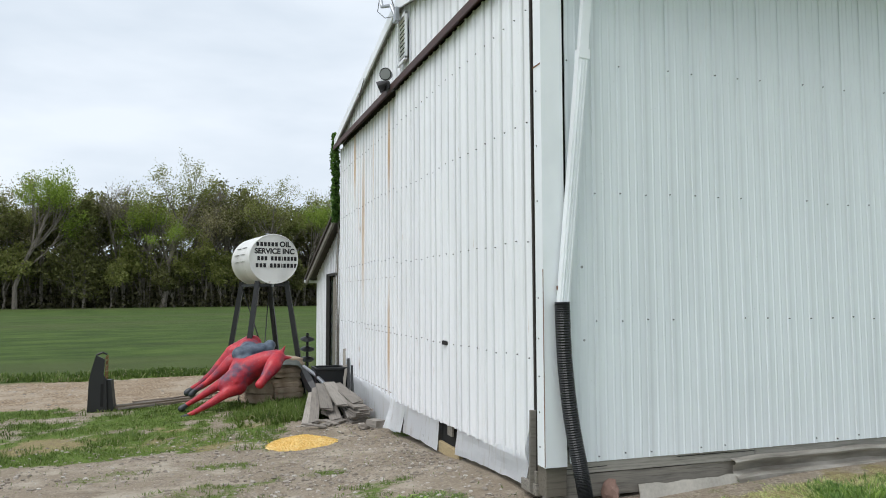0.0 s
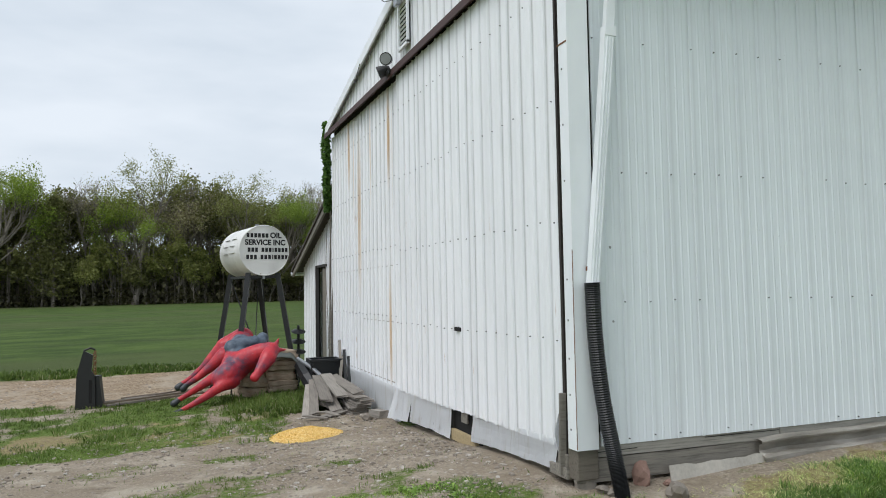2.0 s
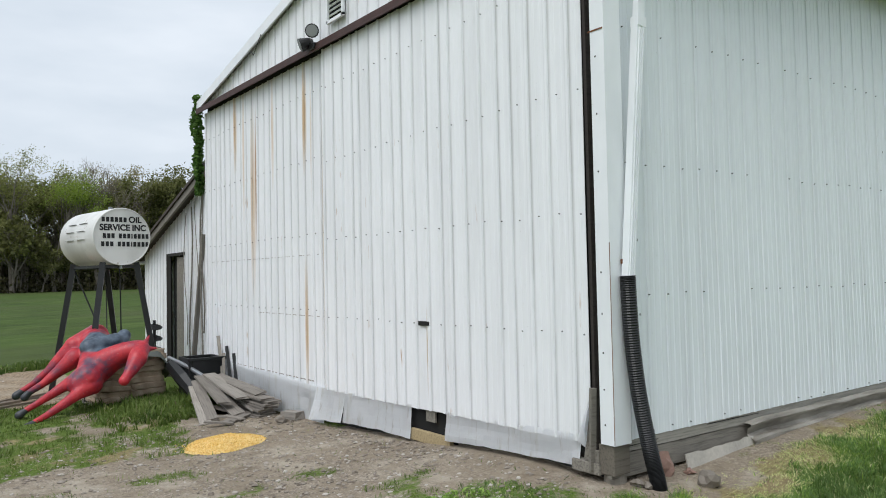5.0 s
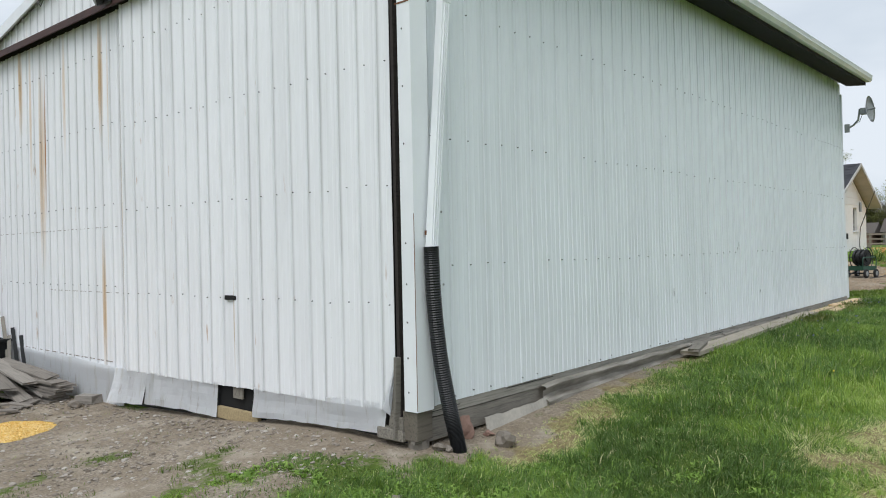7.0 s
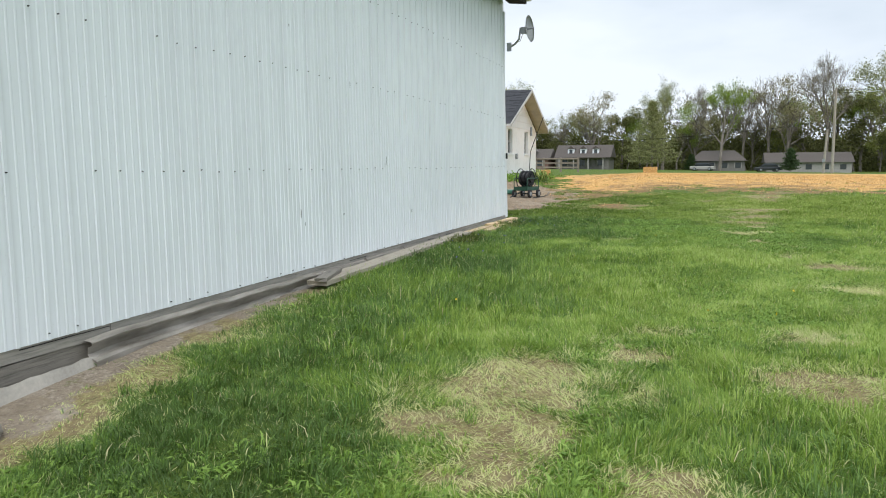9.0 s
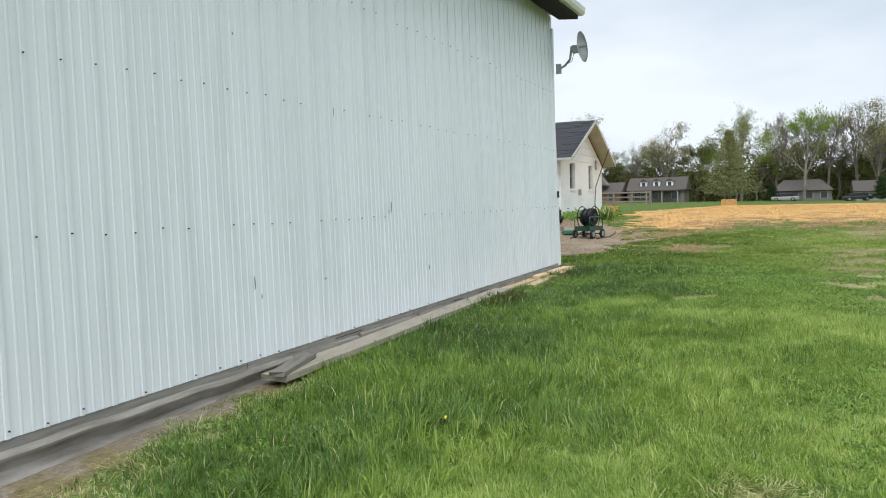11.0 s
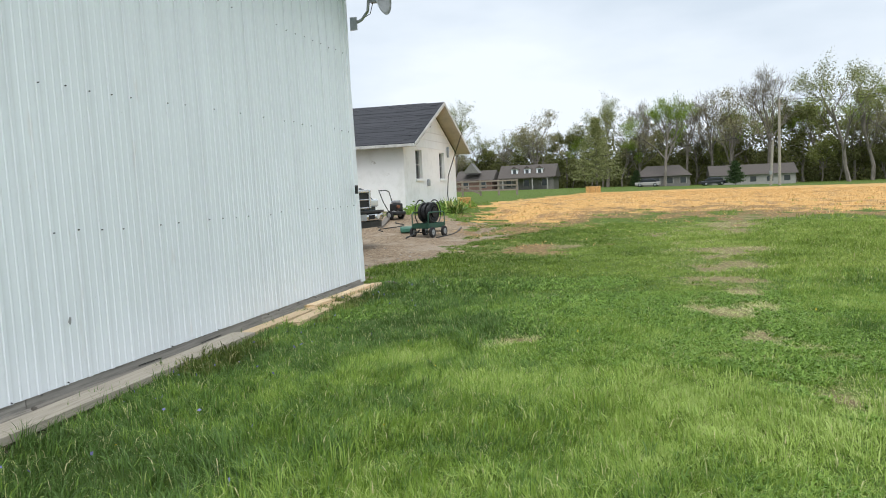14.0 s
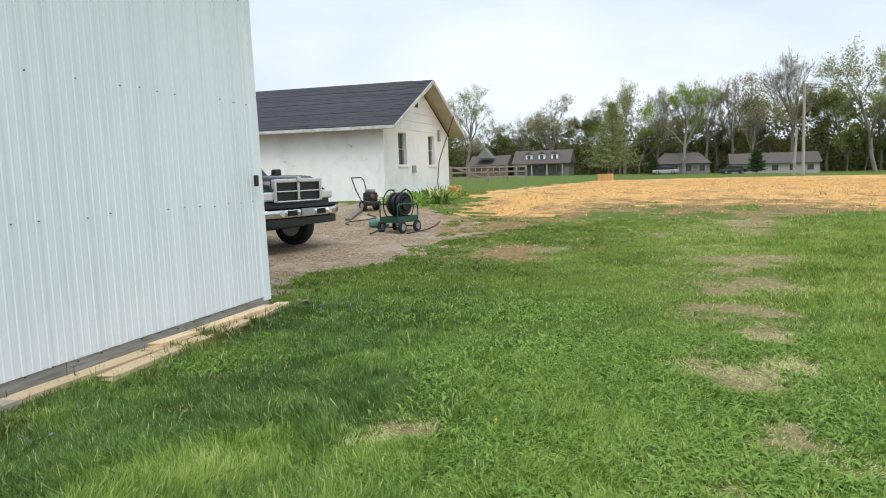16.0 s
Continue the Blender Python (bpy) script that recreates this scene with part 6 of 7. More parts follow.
part("wall", box(bmesh.new(), HX0, HX0 + 0.2, HY0 + 0.2, HY1, HB, HT), m_white, house)
part("wall", box(bmesh.new(), HX1 - 0.2, HX1, HY0 + 0.2, HY1, HB, HT), m_white, house)
part("wall", box(bmesh.new(), HX0 + 0.2, HX1 - 0.2, HY1 - 0.2, HY1, HB, HT), m_white, house)
bm = bmesh.new()
prism(bm, [(HX0, HT), (HX1, HT), (HXM, HR - 0.1)], HY0 + 0.02, HY0 + 0.18, lambda u, v, y: Vector((u, y, v)))
gab = part("gable", bm, m_white, house)
sl = (HR - 0.1 - HT) / (HXM - HX0)
for i in range(5):
    z = HT + 0.04 + i * 0.28
    i0, i1 = (z - HT) / sl + 0.01, (z + 0.265 - HT) / sl + 0.01
    bm = prism(bmesh.new(), [(HX0 + i0, z), (HX1 - i0, z), (HX1 - i1, z + 0.265), (HX0 + i1, z + 0.265)], HY0 - 0.005, HY0 + 0.018, lambda u, v, y: Vector((u, y, v)))
    part("siding_board", bm, m_trim, gab)
part("vent", box(bmesh.new(), 32.15, 32.45, HY0 - 0.03, HY0 - 0.008, 3.72, 4.02), m_dark, gab, "small dark gable vent")
ov, ey = 0.42, 0.52
zl = HR - (HXM - HX0 + ov) * (HR - HT - 0.16) / (HXM - HX0)
for s in (-1, 1):
    xe = HXM + s * (HXM - HX0 + ov)
    bm = bmesh.new()
    prism(bm, [(xe, zl), (HXM, HR), (HXM, HR + 0.08), (xe, zl + 0.08)], HY0 - ey, HY1 + 0.4, lambda u, v, y: Vector((u, y, v)))
    slope = part("roof_slope", bm, m_shingle_bed, house, "dark grey asphalt shingle roof")
    bm = bmesh.new()
    prism(bm, [(xe, zl - 0.05), (HXM, HR - 0.05), (HXM, HR + 0.078), (xe, zl + 0.078)], HY0 - ey - 0.03, HY0 - ey - 0.002, lambda u, v, y: Vector((u, y, v)))
    part("barge_board", bm, m_barge, house, "peeling white barge board")
    bm = bmesh.new()
    prism(bm, [(xe, zl - 0.03), (HXM, HR - 0.03), (HXM, HR - 0.005), (xe, zl - 0.005)], HY0 - ey, HY0 + 0.02, lambda u, v, y: Vector((u, y, v)))
    part("soffit", bm, m_eave, house, "tan eave soffit")
    if s < 0:
        d = Vector((HXM - xe, 0, HR - zl)).normalized()
        nrm = Vector((-d.z, 0, d.x))
        L = math.hypot(HXM - xe, HR - zl)
        tabs = []
        for v in range(3):
            bm2 = bmesh.new()
            box(bm2, 0, 0.20, 0, 0.896, 0, 0.006 + 0.002 * v)
            me = bpy.data.meshes.new("shingle")
            bm2.to_mesh(me)
            bm2.free()
            me.materials.append(m_shingle)
            tabs.append(me)
        mm = Matrix((d, Vector((0, 1, 0)), nrm)).transposed().to_4x4()
        for r in range(24):
            for cc in range(14):
                yy = HY0 - ey + cc * 0.91 + (0.0, 0.45, 0.2, 0.68)[r % 4]
                ob = new("shingle", tabs[(r * 5 + cc * 3) % 3])
                ob.matrix_basis = Matrix.Translation(Vector((xe, yy, zl + 0.08)) + d * (L * r / 24.0) + nrm * (0.001 + 0.002 * (r % 2))) @ mm @ Matrix.Rotation(0.022, 4, "Y")
                ob.parent = slope
    part("gutter", box(bmesh.new(), xe - 0.09 if s < 0 else xe, xe if s < 0 else xe + 0.09, HY0 - ey, HY1 + 0.4, zl - 0.04, zl + 0.055, 0.01), m_barge, house)
part("service_cable", tube(bmesh.new(), [(34.6, HY0 - 0.62, 3.55), (34.55, HY0 - 0.3, 2.7), (34.5, HY0 - 0.06, 2.0), (34.2, HY0 - 0.08, 1.3), (34.3, HY0 - 0.1, 0.8)], 0.018, 5), m_black, house)
part("meter_box", box(bmesh.new(), 31.75, 31.9, HY0 - 0.1, HY0 - 0.004, 1.62, 1.86, 0.02), m_galv, house)
part("conduit", tube(bmesh.new(), [(34.62, HY0 - 0.05, 2.7), (34.62, HY0 - 0.05, 3.1)], 0.05, 8), m_galv, house)

# ---- pickup truck ----
k = Mat("green_car_paint", 0.22, 0.15)
m_paint = k.color(k.mix(k.level(k.noise(3, 4), 0.4, 0.7), (0.008, 0.032, 0.036), (0.011, 0.040, 0.044))).m
m_hood = Mat("dark_car_paint", 0.2, 0.2).color((0.012, 0.016, 0.022)).m
m_chrome = worn("chrome", (0.72, 0.73, 0.74), 0.24, 1.0, dark=0.9)
m_tyre = worn("tyre_rubber", (0.018, 0.018, 0.019), 0.8)
m_clear = Mat("headlight_glass", 0.08, 0.3, 0.7).color((0.62, 0.66, 0.68)).m
m_wind = Mat("windscreen_glass", 0.05, 0, 0.6).color((0.02, 0.025, 0.03)).m
truck = thing("pickup_truck", "dark green pickup truck with chrome grille parked on gravel", "truck", m=pose(21.12, 8.30, gz(21.4, 7.9) - 0.01, 0, 0, 270 - 14))


def loft(bm, sections):
    """Joins closed outlines of equal length into a skin with ends."""
    rows = [[bm.verts.new(p) for p in s] for s in sections]
    n = len(rows[0])
    for a, b in zip(rows, rows[1:]):
        for i in range(n):
            bm.faces.new((a[i], a[(i + 1) % n], b[(i + 1) % n], b[i]))
    bm.faces.new(rows[0][::-1])
    bm.faces.new(rows[-1])
    bmesh.ops.recalc_face_normals(bm, faces=bm.faces[:])
    return bm


def section(x, w, z0, z1, r):
    """A rounded upright outline at x: w half-width."""
    return [(x, -w, z0), (x, w, z0), (x, w, z1 - 2 * r), (x, w - r * 0.35, z1 - r * 0.7), (x, w - r * 1.6, z1), (x, -w + r * 1.6, z1), (x, -w + r * 0.35, z1 - r * 0.7), (x, -w, z1 - 2 * r)]


cab = loft(bmesh.new(), [section(-4.3, 0.98, 0.55, 1.25, 0.05), section(-2.3, 0.98, 0.55, 1.25, 0.05), section(-2.28, 0.98, 0.55, 1.27, 0.06), section(-0.62, 0.98, 0.55, 1.27, 0.08)])
part("body", cab, m_paint, truck)
part("fenders", loft(bmesh.new(), [section(-0.62, 0.99, 0.82, 1.20, 0.09), section(0.0, 1.02, 0.86, 1.19, 0.10), section(0.45, 1.01, 0.84, 1.17, 0.11), section(0.72, 0.97, 0.80, 1.13, 0.10), section(0.84, 0.90, 0.80, 1.09, 0.08)]), m_paint, truck)
part("hood", loft(bmesh.new(), [section(-0.66, 0.88, 1.05, 1.345, 0.07), section(0.0, 0.84, 1.05, 1.345, 0.09), section(0.45, 0.79, 1.04, 1.335, 0.10), section(0.70, 0.72, 1.02, 1.315, 0.10), section(0.82, 0.66, 1.0, 1.285, 0.09), section(0.87, 0.60, 1.0, 1.25, 0.08)]), m_hood, truck, "dark hood", True)
part("cab", loft(bmesh.new(), [section(-2.25, 0.93, 1.25, 1.84, 0.09), section(-1.35, 0.90, 1.25, 1.90, 0.10), section(-1.1, 0.86, 1.25, 1.86, 0.1), section(-0.62, 0.90, 1.22, 1.34, 0.03)]), m_paint, truck)
bm = bmesh.new()
bm.faces.new([bm.verts.new(v) for v in ((-0.64, -0.80, 1.355), (-0.64, 0.80, 1.355), (-1.10, 0.70, 1.845), (-1.10, -0.70, 1.845))])
bmesh.ops.solidify(bm, geom=bm.faces[:], thickness=0.01)
part("windscreen", bm, m_wind, truck)
for s in (-1, 1):
    part("side_window", box(bmesh.new(), -2.0, -1.15, s * 0.93 - 0.01, s * 0.93 + 0.01, 1.33, 1.74), m_wind, truck)
    mir = part("mirror", box(bmesh.new(), -0.72, -0.60, s * 1.14 - 0.10, s * 1.14 + 0.10, 1.30, 1.47, 0.035), m_black, truck)
    part("mirror_arm", beam(bmesh.new(), (-0.68, s * 0.95, 1.32), (-0.68, s * 1.08, 1.36), 0.03, 0.04), m_black, mir)
    part("headlight", box(bmesh.new(), 0.74, 0.90, s * 0.78 - 0.17, s * 0.78 + 0.17, 0.90, 1.06, 0.03), m_clear, truck, "clear square headlight")
    part("wheel_arch", tube(bmesh.new(), [(0.47 * math.cos(a), s * 0.975, 0.42 + 0.47 * math.sin(a)) for a in [math.pi * i / 12 for i in range(13)]], 0.035, 6), m_paint, truck)
# grille: a chrome surround with a cross and four dark fields
grille = part("grille", box(bmesh.new(), 0.84, 0.88, -0.56, 0.56, 0.90, 1.25, 0.01), m_black, truck, "dark grille with chrome crossbars")
prof = lambda y0, y1, z0, z1: box(bmesh.new(), 0.86, 0.935, y0, y1, z0, z1, 0.014)
for a in ((-0.62, -0.55, 0.87, 1.27), (0.55, 0.62, 0.87, 1.27), (-0.55, 0.55, 1.21, 1.275), (-0.55, 0.55, 0.865, 0.905), (-0.03, 0.03, 0.905, 1.21), (-0.55, -0.03, 1.045, 1.075), (0.03, 0.55, 1.045, 1.075)):
    part("chrome_bar", prof(*a), m_chrome, grille, "chrome bar")
for i in range(7):
    z = 0.925 + i * 0.046
    part("mesh_slat", box(bmesh.new(), 0.88, 0.888, -0.53, 0.53, z, z + 0.012), m_stand, grille)
part("badge", box(bmesh.new(), 0.925, 0.95, -0.045, 0.045, 1.22, 1.32, 0.02), m_chrome, grille)
bump_o = [(0.98, -1.0), (1.06, -0.8), (1.10, -0.4), (1.11, 0), (1.10, 0.4), (1.06, 0.8), (0.98, 1.0), (0.80, 1.02), (0.80, -1.02)]
bm = loft(bmesh.new(), [[(u - d if u > 0.9 else u, v * f, z) for u, v in bump_o] for z, d, f in ((0.60, 0.06, 0.97), (0.625, 0.02, 0.99), (0.67, 0.0, 1.0), (0.73, 0.0, 1.0), (0.765, 0.02, 0.99), (0.78, 0.05, 0.98))])
bump = part("bumper", bm, m_chrome, truck, "chrome front bumper", True)
part("bumper_top", prism(bmesh.new(), [(u + (0.01 if u > 0.9 else 0), v) for u, v in bump_o], 0.782, 0.825, lambda u, v, w: Vector((u, v, w))), m_black, bump)
part("valance", prism(bmesh.new(), [(u - 0.03 if u > 0.9 else u, v * 0.95) for u, v in bump_o], 0.47, 0.597, lambda u, v, w: Vector((u, v, w))), m_black, bump)
part("plate", box(bmesh.new(), 1.112, 1.122, -0.16, 0.16, 0.63, 0.76), m_galv, bump, "blank grey front plate")
for s in (-1, 1):
    part("fog_lamp", tube(bmesh.new(), [(1.07, s * 0.62, 0.69), (1.105, s * 0.62, 0.69)], 0.05, 12), m_clear, bump)
    part("air_slot", box(bmesh.new(), 1.05, 1.108, s * 0.37 - 0.11, s * 0.37 + 0.11, 0.645, 0.735), m_hole, bump)
part("chassis", box(bmesh.new(), -4.0, 0.6, -0.5, 0.5, 0.40, 0.58), m_stand, truck)
part("engine_bay", box(bmesh.new(), -0.6, 0.80, -0.62, 0.62, 0.50, 1.0), m_stand, truck)
part("axle", tube(bmesh.new(), [(0, -0.85, 0.39), (0, 0.85, 0.39)], 0.06, 8), m_stand, truck)


def wheel(parent, x, y, r, w, yaw=0.0, rim_mat=None):
    c, s = math.cos(yaw), math.sin(yaw)
    ax = Vector((-s, c, 0))
    p = Vector((x, y, r))
    t = part("wheel", tube(bmesh.new(), [p - ax * w / 2, p - ax * w * 0.42, p - ax * w * 0.2, p + ax * w * 0.2, p + ax * w * 0.42, p + ax * w / 2], [r * 0.84, r * 0.96, r, r, r * 0.96, r * 0.84], 28), m_tyre, parent, "black tyre", True)
    for d in (-1, 1):
        part("rim", tube(bmesh.new(), [p + ax * d * w * 0.30, p + ax * d * (w * 0.5 + 0.004)], [r * 0.5, r * 0.55], 18), rim_mat or m_galv, t)
        part("hub", tube(bmesh.new(), [p + ax * d * w * 0.5, p + ax * d * (w * 0.5 + 0.03)], [r * 0.16, r * 0.12], 10), m_galv, t)
    return t


for x, y, yaw in ((0, 0.86, 0.12), (0, -0.86, 0.12), (-3.4, 0.86, 0), (-3.4, -0.86, 0)):
    wheel(truck, x, y, 0.40, 0.26, yaw)

# ---- hose reel cart ----
m_green = worn("green_enamel", (0.025, 0.085, 0.055), 0.45)
reel = thing("hose_reel_cart", "green wheeled hose reel cart with black hose", "hose reel", m=pose(24.55, 6.9, gz(24.55, 6.9), 0, 0, 160))
for s in (-1, 1):
    pts = [(0.30 * math.cos(a), s * 0.26, 0.62 + 0.32 * math.sin(a)) for a in [6.2832 * i / 24 for i in range(25)]]
    ringp = part("reel_ring", tube(bmesh.new(), pts, 0.016, 6, False), m_stand, reel)
    part("spoke", tube(bmesh.new(), [(-0.30, s * 0.26, 0.62), (0.30, s * 0.26, 0.62)], 0.012, 5), m_stand, ringp)
    part("side_frame", tube(bmesh.new(), [(-0.42, s * 0.30, 0.28), (-0.42, s * 0.30, 0.58), (-0.36, s * 0.30, 0.63), (0.34, s * 0.30, 0.63), (0.40, s * 0.30, 0.58), (0.40, s * 0.30, 0.28)], 0.018, 7), m_green, reel)
    part("tray_side", box(bmesh.new(), -0.42, 0.42, s * 0.29 - 0.008, s * 0.29 + 0.008, 0.24, 0.36), m_green, reel)
for i in range(8):
    y = -0.20 + i * 0.057
    rr = 0.21 + 0.03 * math.sin(i * 2.1)
    part("hose_coil", tube(bmesh.new(), [(rr * math.cos(a) * 1.0, y + 0.02 * math.sin(a * 0.5), 0.62 + rr * math.sin(a)) for a in [6.2832 * j / 22 for j in range(23)]], 0.03, 6, False), m_black, reel)
    part("hose_coil", tube(bmesh.new(), [((rr - 0.06) * math.cos(a), y + 0.01, 0.62 + (rr - 0.06) * math.sin(a)) for a in [6.2832 * j / 18 for j in range(19)]], 0.03, 6, False), m_black, reel)
part("drum", tube(bmesh.new(), [(0, -0.26, 0.62), (0, 0.26, 0.62)], 0.13, 14), m_black, reel)
part("tray", box(bmesh.new(), -0.42, 0.42, -0.28, 0.28, 0.23, 0.25), m_green, reel)
for e in (-1, 1):
    part("tray_end", box(bmesh.new(), e * 0.42 - 0.008, e * 0.42 + 0.008, -0.28, 0.28, 0.24, 0.36), m_green, reel)
for x in (-0.30, 0.30):
    part("axle", tube(bmesh.new(), [(x, -0.36, 0.13), (x, 0.36, 0.13)], 0.015, 6), m_stand, reel)
    for s in (-1, 1):
        wheel(reel, x, s * 0.36, 0.135, 0.08, 0, m_galv)
part("draw_bar", tube(bmesh.new(), [(0.42, 0, 0.2), (0.75, 0.05, 0.12), (1.25, 0.1, 0.05)], 0.018, 6), m_stand, reel)
hose = part("garden_hose", tube(bmesh.new(), [(x, 6.6 - 0.12 * (x - 24) + 0.12 * math.sin(x * 2.2), gz(x, 6.5) + 0.03) for x in [24.2 + 0.15 * i for i in range(14)]], 0.014, 6), m_black)
tagged(hose, "black garden hose lying on the ground", "hose")
hose = part("garden_hose", tube(bmesh.new(), [(25.0 + 0.2 * i, 8.3 + 0.25 * math.sin(i * 0.9), gz(25 + 0.2 * i, 8.3) + 0.03) for i in range(10)], 0.014, 6), m_black)
tagged(hose, "dark hose lying on the gravel", "hose")
bm = box(bmesh.new(), -0.35, 0.35, -0.2, 0.2, 0, 0.13, 0.03)
tray = part("green_tray", bm, worn("teal_plastic", (0.06, 0.20, 0.14), 0.5))
tray.matrix_basis = pose(25.3, 7.7, gz(25.3, 7.7), 0, 0, 20)
tagged(tray, "teal plastic tray on the gravel", "tray")

reel.scale = (0.84, 0.84, 1.0)

# ---- tiller by the house wall ----
till = thing("garden_tiller", "dark garden tiller with grey tank and black handlebar", "tiller", m=pose(27.3, 8.75, gz(27.3, 8.75), 0, 0, 60))
eng = part("engine", box(bmesh.new(), -0.28, 0.08, -0.16, 0.16, 0.30, 0.56, 0.04), m_stand, till, "dark engine block")
part("fuel_tank", box(bmesh.new(), -0.20, 0.06, -0.14, 0.10, 0.56, 0.66, 0.03), m_galv, eng)
part("exhaust", tube(bmesh.new(), [(-0.3, 0.1, 0.45), (-0.36, 0.1, 0.45)], 0.06, 10), m_rust, eng)
part("tine_cover", box(bmesh.new(), -0.34, 0.20, -0.24, 0.24, 0.16, 0.28, 0.04), m_stand, till)
for s in (-1, 1):
    wheel(till, -0.05, s * 0.25, 0.16, 0.09, 0, m_galv)
    part("handlebar", tube(bmesh.new(), [(0.1, s * 0.18, 0.28), (0.35, s * 0.2, 0.62), (0.50, s * 0.22, 0.95), (0.58, s * 0.18, 1.02)], 0.018, 6), m_stand, till)
part("grip_bar", tube(bmesh.new(), [(0.58, -0.18, 1.02), (0.60, 0.18, 1.02)], 0.018, 6), m_stand, till)
till.scale = (0.85, 0.85, 0.85)
plank((25.6, 8.6, gz(25.6, 8.6) + 0.04), (27.6, 9.0, gz(27.6, 9) + 0.06), 0.14, 0.06, m_barnwood, "grey board lying on the gravel", "board", category="board", group="boards by the house")


# ---- bales, shrub ----
def bale(x, y, yaw, s, label):
    b = thing("straw_bale", label, "straw bale", "straw bales", m=pose(x, y, gz(x, y), 0, 0, yaw))
    bm = bmesh.new()
    bmesh.ops.create_cube(bm, size=1)
    bmesh.ops.subdivide_edges(bm, edges=bm.edges[:], cuts=6, use_grid_fill=True)
    for v in bm.verts:
        n = noise.noise(v.co * 5 + Vector((x, y, 0)))
        v.co = Vector((v.co.x * 0.95 * s * (1 + 0.04 * n), v.co.y * 0.46 * s * (1 + 0.06 * n), (v.co.z + 0.5) * 0.42 * s * (1 + 0.04 * n)))
    part("straw_block", bm, m_bale, b)
    rs = np.random.RandomState(int(x * 10))
    p = np.stack([rs.uniform(-0.48, 0.48, 500) * s, rs.uniform(-0.24, 0.24, 500) * s, rs.uniform(0.02, 0.44, 500) * s], -1)
    f = rs.randint(0, 3, 500)
    p[f == 0, 0] = np.sign(p[f == 0, 0]) * 0.48 * s
    p[f == 1, 1] = np.sign(p[f == 1, 1]) * 0.235 * s
    p[f == 2, 2] = 0.425 * s
    tagged(leaf_cloud("loose_straw", p, 0.035, m_straw, b, 5), kind="stuff")
    for dx in (-0.2, 0.2):
        part("twine", box(bmesh.new(), dx * s - 0.006, dx * s + 0.006, -0.245 * s, 0.245 * s, 0.0, 0.44 * s), m_sill, b)
    return b


k = Mat("straw_bale", 0.9)
m_bale = k.color(k.ramp(k.noise(40, 5, (0.4, 2, 2), 0.7), [(0.3, (0.36, 0.20, 0.07)), (0.6, (0.68, 0.44, 0.17))])).bump(k.noise(40, 5, (0.4, 2, 2)), 0.8, 0.03).m
bale(32.9, 8.0, 20, 0.8, "golden straw bale standing beside the outbuilding")
bale(66.0, 5.8, 80, 1.1, "golden straw bale on the edge of the field")

shrub = thing("spiky_shrub", "yellow-green spiky leaved shrub by the house wall", "shrub", m=pose(29.8, 7.6, gz(29.8, 7.6)))
bm = bmesh.new()
rs = np.random.RandomState(9)
for i in range(150):
    a, el, ln = rs.uniform(0, 6.28), rs.uniform(0.35, 1.35), rs.uniform(0.35, 0.72)
    d = Vector((math.cos(a) * math.cos(el), math.sin(a) * math.cos(el), math.sin(el)))
    s = Vector((-math.sin(a), math.cos(a), 0)) * 0.025
    p0 = Vector((rs.uniform(-0.25, 0.25), rs.uniform(-0.25, 0.25), 0))
    m1, m2 = p0 + d * ln * 0.6, p0 + d * ln + Vector((0, 0, -0.15 * ln))
    bm.faces.new([bm.verts.new(q) for q in (p0 - s * 0.7, p0 + s * 0.7, m1 + s, m1 - s)])
    bm.faces.new([bm.verts.new(q) for q in (m1 - s, m1 + s, m2)])
k = Mat("yucca_leaf", 0.5)
part("leaves", bm, k.color(k.ramp(k.random(True), [(0.1, (0.08, 0.17, 0.03)), (0.55, (0.20, 0.30, 0.06)), (0.95, (0.62, 0.60, 0.25))])).m, shrub)
shrub2 = thing("low_plants", "low green weeds along the house wall", "weeds", kind="stuff")
rs = np.random.RandomState(19)
leaf_cloud("leaves", [(x, y, gz(x, y) + z) for x, y, z in zip(rs.uniform(28.2, 33.5, 2500), rs.uniform(7.6, 8.95, 2500), np.abs(rs.normal(0.08, 0.08, 2500)))], 0.05, m_clover, shrub2, 20)

# ---- trees ----
k = Mat("bark", 0.95)
m_bark = k.color(k.ramp(k.noise(6, 5, (1, 1, 0.2)), [(0.3, (0.11, 0.095, 0.078)), (0.7, (0.26, 0.23, 0.195))])).m


def crown_mat(name, a, b, c):
    return foliage(name, [(0.0, a), (0.5, b), (1.0, c)], 0.6, 0.4)


m_spring = crown_mat("spring_leaves", (0.15, 0.175, 0.05), (0.25, 0.275, 0.08), (0.36, 0.37, 0.13))
m_fresh = crown_mat("fresh_leaves", (0.13, 0.20, 0.03), (0.24, 0.335, 0.05), (0.35, 0.43, 0.09))
m_bud = crown_mat("buds_and_catkins", (0.20, 0.18, 0.09), (0.31, 0.285, 0.15), (0.42, 0.39, 0.22))
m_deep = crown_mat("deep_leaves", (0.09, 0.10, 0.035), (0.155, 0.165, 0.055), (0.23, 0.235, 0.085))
# darker leaf colour that carries the shade at the wood's foot
m_under = crown_mat("shaded_undergrowth", (0.045, 0.042, 0.022), (0.075, 0.072, 0.035), (0.12, 0.115, 0.05))
m_conifer = crown_mat("conifer_needles", (0.03, 0.06, 0.02), (0.06, 0.10, 0.035), (0.10, 0.15, 0.05))


